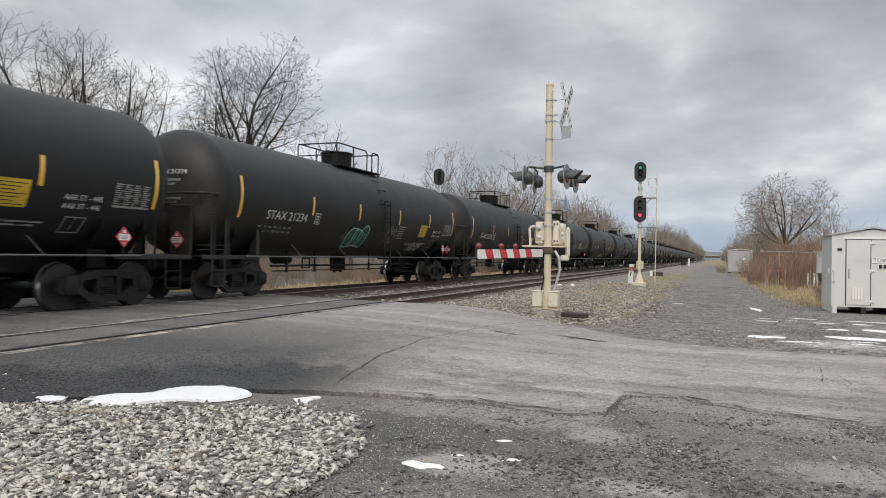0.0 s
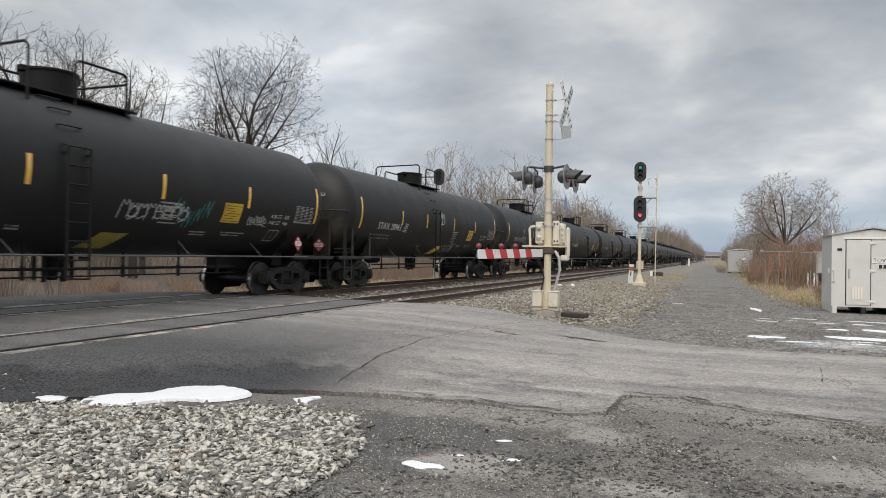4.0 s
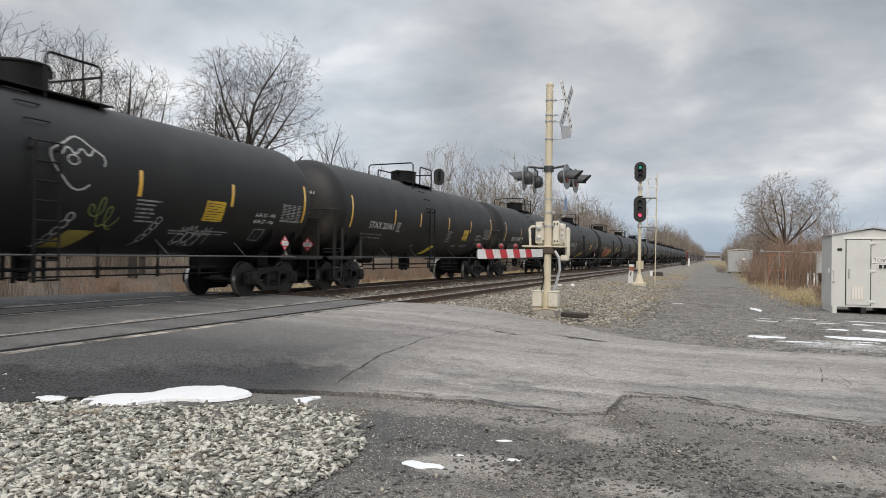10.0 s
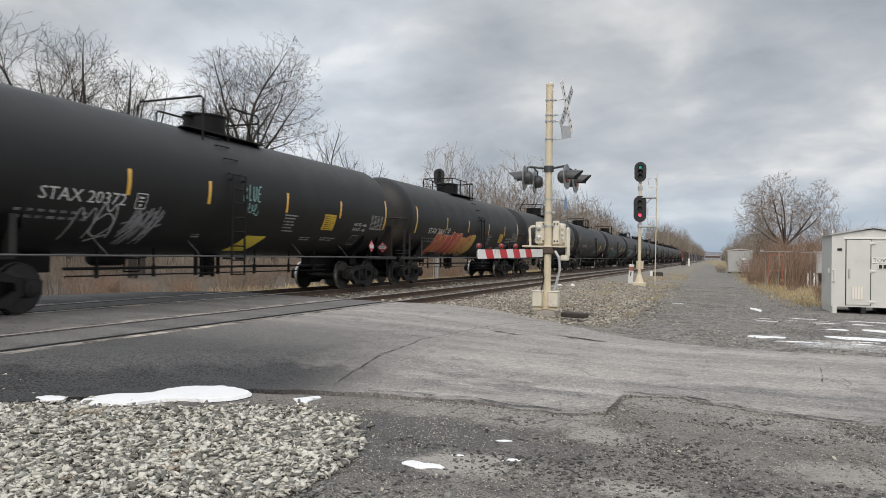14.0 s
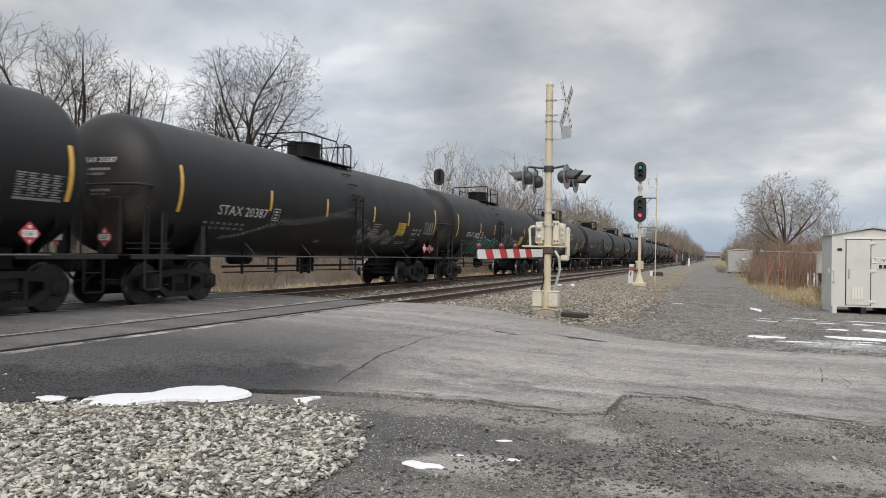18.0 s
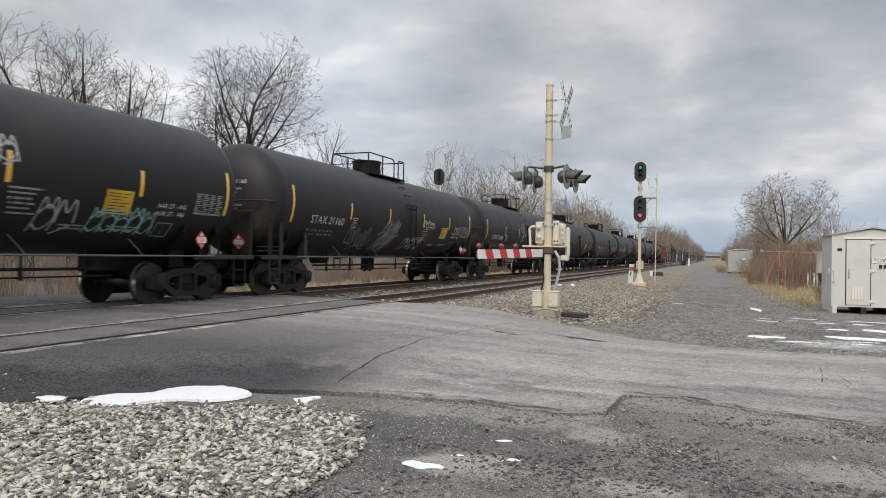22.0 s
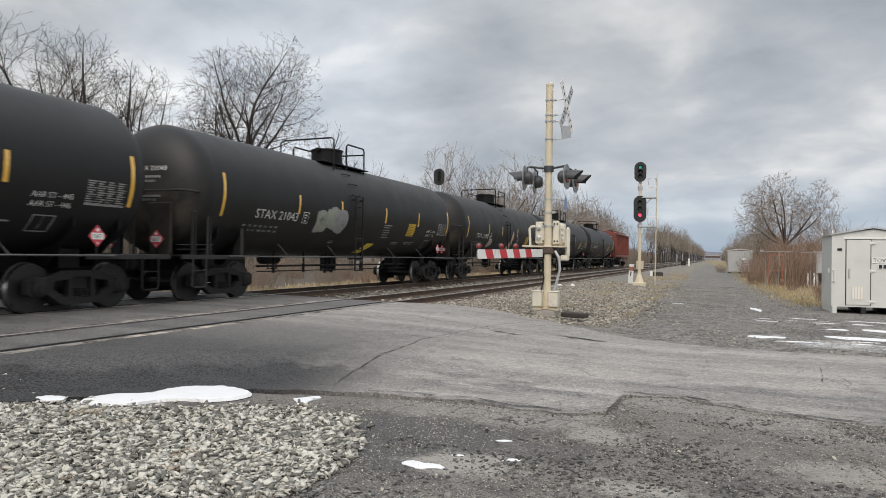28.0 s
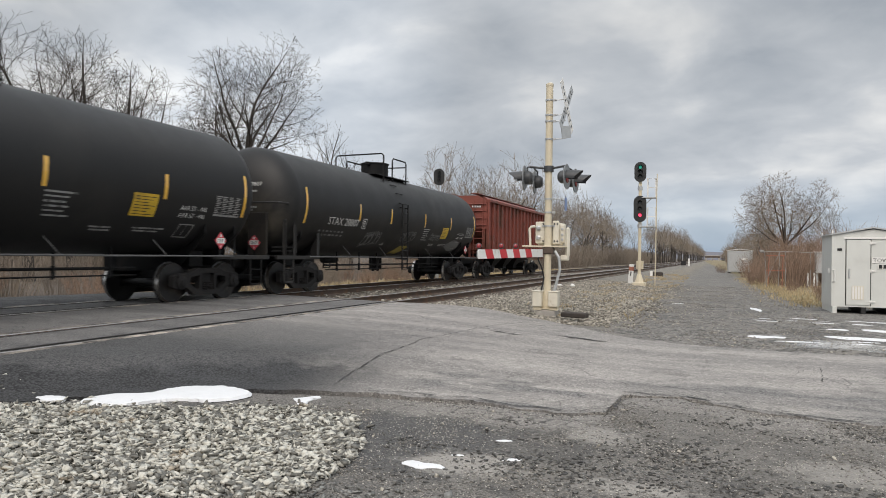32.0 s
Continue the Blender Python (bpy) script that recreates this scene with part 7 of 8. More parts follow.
thicket(EDGE_PLACES, "grey brown undergrowth along the edge of the wood")
thicket(BACK_PLACES, "tall grey brown thicket far behind the tracks")


def grass_patch(name, label, area, count, h, seed):
    """Dry blades strewn over an area; area() gives a place or None."""
    rg = random.Random(seed)
    s = Shape()
    n = 0
    while n < count:
        got = area(rg)
        if got is None:
            continue
        x, y = got
        n += 1
        z = ground_z(x, y) - 0.01
        for k in range(3):
            a = rg.uniform(0, 6.28)
            hh = h * rg.uniform(0.4, 1.0)
            lx, ly = math.cos(a), math.sin(a)
            b = rg.uniform(0.1, 0.8) * hh
            w = 0.008 + hh * 0.012
            i = len(s.v)
            s.v += [(x - ly * w, y + lx * w, z), (x + ly * w, y - lx * w, z), (x + lx * b * 0.4 + ly * w * 0.6, y + ly * b * 0.4 - lx * w * 0.6, z + hh * 0.7), (x + lx * b * 0.4 - ly * w * 0.6, y + ly * b * 0.4 + lx * w * 0.6, z + hh * 0.7), (x + lx * b, y + ly * b, z + hh)]
            s.f += [(i, i + 1, i + 2, i + 3), (i + 3, i + 2, i + 4)]
            s.m += [0, 0]
    return solid(name, s, DRY, label, "grass", kind="stuff", fix=False)


def lane_grass(rg):
    y = rg.uniform(25.5, 60)
    edge = 3.1 - 0.02 * y
    x = edge + rg.gauss(0, 0.35) + rg.random() ** 2 * 3.5
    if 2.9 < x < 5.3 and 23.0 < y < 25.5:
        return None
    return (x, y) if noise.noise(Vector((x * 0.7, y * 0.7, 3))) > -0.25 else None


def far_grass(rg):
    y, x = rg.uniform(9, 95), -16.6 - rg.random() ** 1.5 * 4.2
    if y < far_edge(x) + 0.5:
        return None
    return (x, y) if noise.noise(Vector((x * 0.4, y * 0.25, 1))) > (-0.2 if y > 22 else 0.1) else None


def bank_grass(rg):
    y, x = rg.uniform(17.5, 70), rg.uniform(-5.2, -1.9)
    return (x, y) if noise.noise(Vector((x * 1.3, y * 0.5, 7))) > 0.12 else None


grass_patch("dry_grass", "straw coloured dry grass by the huts", lane_grass, 2800, 0.18, 1)
grass_patch("dry_grass", "straw coloured tufts of grass beyond the train", far_grass, 5600, 0.36, 2)
grass_patch("dry_grass", "sparse dry grass on the ballast bank", bank_grass, 2200, 0.10, 3)

# small things by the line, and the far road bridge closing the line of sight
solid("marker_post", Shape().box(-0.1, 0.1, -0.03, 0.03, -0.1, 0.42, 0.01), WHITE, "short white post beside the track", "marker post", at=(-4.8, 60.0, -0.25))
solid("tie_scrap", Shape().box(-0.4, 0.4, -0.2, 0.2, -0.1, 0.34, 0.06), RUST, "dark heap of old tie pieces by the track", "wood scrap", at=(-4.35, 60.5, -0.25))
wp = solid("whistle_post", Shape().box(-0.16, 0.16, -0.04, 0.04, -0.1, 1.5, 0.02), WHITE, "white whistle post beside the track", "marker post", at=(-4.9, 150.0, -0.25))
rb = thing("relay_box", "small dark relay box beside the track", "relay box", at=(-5.9, 150.0, -0.3))
part("case", Shape().box(-0.45, 0.45, -0.3, 0.3, 0.2, 1.1, 0.03), DARK, rb)
part("stand", Shape().box(-0.3, 0.3, -0.2, 0.2, -0.1, 0.2), CONCRETE, rb)
br = thing("far_bridge", "small far road bridge over the railway", "bridge", at=(0, 700, 0))
part("deck", Shape().box(-9, 3.5, -4, 4, 2.6, 4.2, 0.1), RUST_IRON, br)
for x in (-8.4, -2.8, 2.9):
    part("pier", Shape().box(x - 0.6, x + 0.6, -3, 3, -1, 2.9), CONCRETE, br)
part("parapet", Shape().box(-9, 3.5, -4.2, -4.0, 4.0, 4.7), CONCRETE, br, "pale parapet")


# ---------------------------------------------------------------- paint on the tank sides
def paint(name, colour, worn=0.5):
    return material(name, colour, 0.65, scale=7, vary=0.25, bump=0.0, fine=40, stain=tuple(c * worn for c in colour), stain_at=0.6)


PANEL_YELLOW = material("lower_yellow_panel", (0.80, 0.62, 0.07), 0.5, scale=4, vary=0.15, bump=0.03, stain=(0.55, 0.42, 0.06), stain_at=0.62)
PAINTS = {
    "white": paint("spray_white", (0.42, 0.42, 0.41)), "pale": paint("spray_pale", (0.27, 0.27, 0.28)), "grey": paint("spray_grey", (0.15, 0.15, 0.15)),
    "teal": paint("spray_teal", (0.05, 0.24, 0.22)), "teal2": paint("spray_mint", (0.24, 0.42, 0.40)), "green": paint("spray_green", (0.012, 0.075, 0.055)),
    "orange": paint("spray_orange", (0.55, 0.15, 0.06)), "blue": paint("spray_blue", (0.24, 0.34, 0.42)), "purple": paint("spray_purple", (0.06, 0.04, 0.08)),
    "cream": paint("spray_cream", (0.55, 0.40, 0.32)), "brown": paint("spray_brown", (0.17, 0.10, 0.08)), "palegreen": paint("spray_stone", (0.30, 0.32, 0.26)),
    "lime": paint("spray_lime", (0.22, 0.28, 0.08)), "faintblue": paint("spray_faint_blue", (0.05, 0.07, 0.10)), "mint": paint("spray_outline", (0.22, 0.45, 0.40)), "slate": paint("spray_slate", (0.19, 0.27, 0.33)), "gold": paint("spray_gold", (0.6, 0.38, 0.08)), "red": paint("spray_red", (0.5, 0.08, 0.05)), "amber": paint("spray_amber", (0.6, 0.26, 0.07)), "rose": paint("spray_rose", (0.55, 0.32, 0.24)), "umber": paint("spray_umber", (0.10, 0.07, 0.06)), "blush": paint("spray_blush", (0.36, 0.29, 0.27)), "ink": paint("spray_ink", (0.012, 0.014, 0.018))}

PAINTED = (
    (1, ("piece", "green", -1.6, -0.39, 1.33, 2.13), ("cursive", "grey", -2.09, -1.56, 1.61, 1.91), ("zig", "grey", 1.13, 1.83, 1.51, 2.39), ("zig", "white", 3.76, 4.91, 1.33, 1.74)),
    (2, ("cursive", "teal", -3.54, -2.87, 1.61, 2.13), ("zig", "grey", -0.88, -0.2, 1.42, 2.09)),
    (3, ("zig", "white", 0.28, 2.25, 1.81, 2.3), ("spikes", "teal", 1.8, 3.07, 1.79, 2.31), ("cursive", "white", 4.42, 5.33, 1.88, 2.13), ("panel", "dull", -0.17, 0.93, 1.12, 1.54)),
    (4, ("zig", "white", -0.43, 0.09, 2.45, 3.19), ("CASUAL", "white", 1.06, 2.51, 1.33, 1.71), ("panel", "yellow", -0.02, 1.01, 1.15, 1.58)),
    (5, ("cursive", "white", -3.54, -1.87, 1.4, 2.21), ("zig", "white", -0.32, 1.09, 1.66, 2.4), ("panel", "dull", 0.03, 1.04, 1.14, 1.58)),
    (7, ("outline", "white", -0.78, 0.49, 2.29, 3.27), ("chain", "white", -2.17, -1.58, 1.24, 1.94), ("chain", "white", -0.55, 0.13, 1.19, 1.89), ("chain", "white", 1.69, 2.37, 1.26, 1.93), ("cursive", "lime", 0.18, 0.98, 1.61, 2.19), ("zig", "white", 2.95, 3.99, 1.28, 1.86), ("panel", "dull", -0.29, 0.7, 1.15, 1.56)),
    (8, ("panel", "yellow", -0.17, 0.74, 1.13, 1.58)),
    (9, ("snake", "white", -0.34, 0.47, 2.09, 3.33), ("zig", "white", 2.33, 5.46, 1.35, 1.79), ("zig", "grey", -0.4, 0.14, 1.62, 1.94), ("panel", "dull", -0.15, 0.78, 1.14, 1.57)),
    (10, ("BLUE", "teal2", -0.57, 0.18, 2.47, 2.87), ("cursive", "teal2", -0.38, 0.09, 2.14, 2.44), ("panel", "yellow", -0.22, 1.01, 1.15, 1.74), ("zig", "white", -5.4, -4.4, 1.35, 2.2), ("burst", "pale", -4.2, -3.1, 1.3, 2.15)),
    (11, ("piece", "orange", -5.25, 0.01, 1.14, 2.27)),
    (12, ("zig", "grey", -0.36, 0.22, 2.72, 3.42), ("panel", "yellow", 0.02, 0.94, 1.16, 1.59)),
    (13, ("ridge", "white", -5.78, 2.7, 1.4, 2.5), ("spikes", "white", 0.9, 4.2, 1.55, 2.05)),
    (14, ("piece", "green", -4.95, -0.83, 1.24, 2.2), ("cursive", "white", -0.44, 1.13, 1.43, 2.52), ("zig", "teal2", 2.05, 3.22, 1.85, 2.21), ("panel", "yellow", -0.04, 0.92, 1.15, 1.59)),
    (15, ("balloon", "blue", -4.95, -1.02, 1.14, 2.48), ("zig", "pale", -6.95, -6.1, 1.75, 2.55), ("zig", "grey", -6.5, -5.6, 1.3, 1.65), ("cursive", "pale", -0.69, -0.12, 1.32, 2.03), ("zig", "white", 1.09, 2.05, 2.54, 3.19), ("cursive", "grey", 0.9, 1.72, 1.43, 2.12), ("zig", "white", 2.63, 3.44, 1.39, 2.37), ("zig", "teal2", 3.8, 5.47, 1.43, 2.15)),
    (16, ("cursive", "pale", -4.23, -2.26, 1.37, 2.13), ("burst", "pale", -1.95, -0.15, 1.26, 2.5), ("zig", "white", 0.55, 2.32, 1.39, 2.03), ("zig", "white", 1.98, 3.12, 2.25, 2.63), ("zig", "white", 5.59, 6.33, 2.14, 2.57)),
    (17, ("zig", "pale", -4.15, -2.55, 1.35, 1.95), ("cursive", "white", -0.96, 0.32, 2.39, 3.2), ("snake", "white", -0.71, 0.01, 1.96, 2.43), ("cursive", "white", -2.35, -0.89, 1.38, 2.09), ("cursive", "grey", 0.63, 1.74, 1.33, 1.84), ("zig", "white", 4.8, 6.25, 2.16, 2.43)),
    (19, ("piece", "brown", -5.65, -0.45, 1.43, 2.31)),
    (20, ("piece", "palegreen", -3.23, -1.52, 1.8, 2.61), ("panel", "yellow", 0.45, 1.38, 1.16, 1.56)),
    (21, ("blob", "blush", -4.1, -3.25, 1.62, 2.1), ("zig", "faintblue", -2.75, -0.94, 1.46, 2.04), ("blob", "cream", -0.16, 0.8, 1.36, 2.1), ("blob", "cream", 0.2, 0.62, 1.8, 2.62), ("panel", "dull", 0.26, 1.24, 1.16, 1.56), ("zig", "white", 4.46, 5.82, 1.79, 2.22)),
    (22, ("BIG PIG", "white", -2.3, -0.26, 1.99, 2.48), ("BAD COP", "white", -2.34, -0.38, 1.53, 1.98), ("cursive", "pale", -4.4, -3.03, 1.45, 1.95)),
    (23, ("zig", "grey", -3.5, -2.3, 1.44, 2.07), ("zig", "grey", -0.52, 0.69, 1.64, 2.18), ("zig", "grey", 2.32, 3.37, 1.77, 2.13), ("panel", "dull", -0.39, 0.83, 1.14, 1.53), ("blob", "grey", 4.58, 6.5, 1.37, 1.88)),
)


def wander(style, y0, y1, z0, z1, rg):
    """Lines of (y, z) points for one tag in its box."""
    w, h = y1 - y0, z1 - z0
    out = []
    if style == "cursive":
        n = max(2, int(w / (h * 0.42)))
        pts = []
        for i in range(n * 14 + 1):
            u = i / (n * 14)
            a = u * n * 2 * math.pi
            k = int(u * n)
            amp = 0.34 + 0.13 * math.sin(k * 2.3 + z0 * 7)
            pts.append((y0 + w * (0.08 + 0.84 * u) + h * 0.20 * math.cos(a), z0 + h * 0.5 + h * amp * math.sin(a) + h * 0.1 * math.sin(u * 5 + y0)))
        out.append(pts)
        out.append([(y0 + w * (0.55 + 0.45 * i / 8), z0 + h * (0.06 + 0.08 * math.sin(i * 0.7))) for i in range(9)])
    elif style == "zig":
        n = max(2, int(w / (h * 0.5) + 0.5))
        for i in range(n):
            a, b = y0 + w * i / n, y0 + w * (i + 1.12) / n
            zl, zh = z0 + h * rg.uniform(0.0, 0.18), z1 - h * rg.uniform(0.0, 0.2)
            m = (a + b) / 2
            out.append(soften([(a, zl), (lerp(a, m, 0.3), zh), (m, lerp(zl, zh, rg.uniform(0.3, 0.6))), (lerp(m, b, 0.5), zh), (b, lerp(zl, zh, rg.random() * 0.3))]))
            if rg.random() < 0.75:
                out.append(soften([(lerp(a, b, 0.1), lerp(zl, zh, 0.45)), (m, lerp(zl, zh, rg.uniform(0.5, 0.8))), (b, lerp(zl, zh, 0.4)), (m, zl), (a, lerp(zl, zh, 0.2))]))
            if rg.random() < 0.5:
                out.append([(lerp(a, b, 0.2), zl - h * 0.06), (lerp(a, b, 0.9), zl + h * 0.1)])
    elif style == "spikes":
        n = max(4, int(w / 0.13))
        for i in range(n):
            y = y0 + w * i / n
            dz = 0.25 * h * math.sin(i * 0.8 + y0)
            out.append([(y, z0 + h * 0.1 + dz), (y + 0.03, z0 + h * 0.5 + dz), (y + 0.10, z0 + h * 0.85 + dz)])
            if i % 2:
                out.append([(y + 0.10, z0 + h * 0.85 + dz), (y + 0.13, z0 + h * 0.3 + dz)])
    elif style == "chain":
        for i in range(4):
            c, d = y0 + w * (0.40 + 0.09 * i), z0 + h * (0.30 + 0.19 * i)
            out.append([(c + w * 0.12 * math.cos(a), d + h * 0.11 * math.sin(a)) for a in [k * math.pi / 8 for k in range(17)]])
        out.append([(y0 + w * 0.2, z0 + h * 0.06), (y0 + w * 0.3, z0 + h * 0.12), (y0 + w * 0.4, z0 + h * 0.2)])
    elif style == "snake":
        out.append([(y0 + w * (0.5 + 0.36 * math.sin(u * 9) * (1 - 0.5 * u)), z1 - h * 0.62 * u) for u in [k / 40 for k in range(41)]])
        out.append(soften([(y0 + w * 0.05, z0 + h * 0.35), (y0 + w * 0.35, z0 + h * 0.22), (y0 + w * 0.9, z0 + h * 0.42), (y0 + w * 0.95, z0 + h * 0.5), (y0 + w * 0.6, z0 + h * 0.36), (y0, z0)]))
    elif style == "ridge":
        pts, n = [], 120
        for i in range(n + 1):
            u = i / n
            rise = step(0.0, 0.3, u) * 0.42 + step(0.3, 0.72, u) * 0.36 - step(0.74, 1.0, u) * 0.62
            tall = 0.07 + 0.09 * step(0.1, 0.4, u) + 0.12 * math.exp(-((u - 0.72) / 0.06) ** 2)
            pts.append((y0 + w * u + (0.02 if i % 2 else 0.0), z0 + h * (0.12 + rise) + (tall if i % 2 else -tall * 0.3) * rg.uniform(0.8, 1.1)))
        out.append(pts)
    elif style == "burst":
        for i in range(30):
            a, lo, hi = rg.uniform(0.05, 0.75), rg.uniform(0.0, 0.35), rg.uniform(0.55, 1.0)
            lean = rg.uniform(0.10, 0.30)
            out.append(soften([(y0 + w * a, z0 + h * lo), (y0 + w * (a + lean * 0.6), z0 + h * (lo + hi) / 2), (y0 + w * (a + lean), z0 + h * hi)]))
        out.append(soften([(y0 + w * (0.2 + 0.1 * i), z0 + h * (0.9 if i % 2 else 0.62)) for i in range(8)]))
        out.append(soften([(y0, z0 + h * 0.5), (y0 + w * 0.3, z0 + h * 0.62), (y0 + w * 0.7, z0 + h * 0.4), (y1, z0 + h * 0.55)]))
    elif style == "outline":
        c, d = (y0 + y1) / 2, (z0 + z1) / 2
        out.append([(c + w * 0.46 * math.cos(a) * (1 + 0.12 * math.sin(3 * a)), d + h * 0.44 * math.sin(a) * (1 + 0.15 * math.cos(4 * a))) for a in [k * math.pi / 14 for k in range(24)]])
        out.append([(c - w * 0.1 + w * 0.1 * math.cos(a), d + h * 0.05 + h * 0.09 * math.sin(a)) for a in [k * math.pi / 8 for k in range(17)]])
        out.append(soften([(y0 + w * (0.2 + 0.12 * i), d + h * (0.32 if i % 2 else 0.12)) for i in range(6)]))
    return out


HAND = {"B": ((0, 0, 0.05, 1), (0, 1, 0.6, 0.85, 0.05, 0.55, 0.7, 0.3, 0, 0)), "I": ((0.3, 1, 0.25, 0),), "G": ((0.7, 0.85, 0.2, 0.95, 0, 0.4, 0.3, 0, 0.7, 0.3, 0.35, 0.4),),
        "P": ((0, 0, 0.06, 1), (0, 0.95, 0.75, 0.85, 0.1, 0.45)), "A": ((0, 0, 0.4, 1, 0.7, 0), (0.15, 0.4, 0.6, 0.4)), "D": ((0, 0, 0.05, 1, 0.75, 0.55, 0, 0),),
        "C": ((0.7, 0.9, 0.1, 0.8, 0.05, 0.15, 0.65, 0.1),), "O": ((0.4, 1, 0, 0.5, 0.35, 0, 0.7, 0.5, 0.4, 1),), "L": ((0.1, 1, 0.05, 0.05, 0.6, 0.1),),
        "U": ((0.05, 1, 0, 0.2, 0.4, 0, 0.65, 0.3, 0.7, 1),), "E": ((0.65, 0.95, 0.05, 0.9, 0, 0.05, 0.6, 0.1), (0.05, 0.5, 0.5, 0.55)), "S": ((0.65, 0.9, 0.1, 0.85, 0.2, 0.5, 0.65, 0.3, 0.3, 0, 0, 0.15),), " ": ()}


def hand_letters(text, y0, y1, z0, z1, rg):
    """Letters drawn with quick single strokes."""
    out, step_y = [], (y1 - y0) / len(text)
    for i, ch in enumerate(text):
        dz, slant, k = rg.uniform(-0.06, 0.06) * (z1 - z0), rg.uniform(0.05, 0.25), rg.uniform(0.92, 1.15)
        for line in HAND[ch]:
            pts = [(y0 + step_y * (i + line[j] * k + slant * line[j + 1]), z0 + dz + (z1 - z0) * line[j + 1] * k) for j in range(0, len(line), 2)]
            out.append(soften(pts) if len(pts) > 2 else pts)
    return out


def soften(pts):
    """Rounds the corners of a line."""
    for _ in range(2):
        q = [pts[0]]
        for (a, b), (c, d) in zip(pts, pts[1:]):
            q += [(a * 0.75 + c * 0.25, b * 0.75 + d * 0.25), (a * 0.25 + c * 0.75, b * 0.25 + d * 0.75)]
        pts = q + [pts[-1]]
    return pts


def filled(outline, lift):
    """A filled patch of (y, z) points on the tank, in rings towards its middle."""
    s = Shape()
    n = len(outline)
    cy, cz = sum(a for a, b in outline) / n, sum(b for a, b in outline) / n
    for r in (1.0, 0.66, 0.33):
        s.v += [on_tank(cy + (a - cy) * r, cz + (b - cz) * r, lift) for a, b in outline]
    s.v.append(on_tank(cy, cz, lift))
    for k in range(2):
        s.f += [(k * n + i, k * n + (i + 1) % n, (k + 1) * n + (i + 1) % n, (k + 1) * n + i) for i in range(n)]
    s.f += [(2 * n + i, 2 * n + (i + 1) % n, 3 * n) for i in range(n)]
    s.m = [0] * len(s.f)
    return s


def blob_line(y0, y1, z0, z1, seed):
    c, d, a, b = (y0 + y1) / 2, (z0 + z1) / 2, (y1 - y0) / 2, (z1 - z0) / 2
    return [(c + a * math.cos(w) * (0.9 + 0.14 * math.sin(3 * w + seed)), d + b * math.sin(w) * (0.88 + 0.15 * math.cos(2 * w + seed * 2))) for w in [2 * math.pi * k / 26 for k in range(26)]]


def letter_ring(y0, y1, z0, z1, rg):
    """The outline of one fat, horned letter."""
    c, d, a, b = (y0 + y1) / 2, (z0 + z1) / 2, (y1 - y0) / 2, (z1 - z0) / 2
    p1, p2, n = rg.uniform(0, 6), rg.uniform(0, 6), 40
    out = []
    for i in range(n):
        w = 2 * math.pi * i / n
        r = 0.93 + 0.07 * math.sin(3 * w + p1) + 0.05 * math.sin(5 * w + p2) + 0.07 * max(0, math.cos(4 * w + math.pi)) ** 3
        cw, sw = math.cos(w), math.sin(w)
        out.append((c + a * r * math.copysign(abs(cw) ** 0.7, cw), d + b * r * math.copysign(abs(sw) ** 0.7, sw)))
    return out


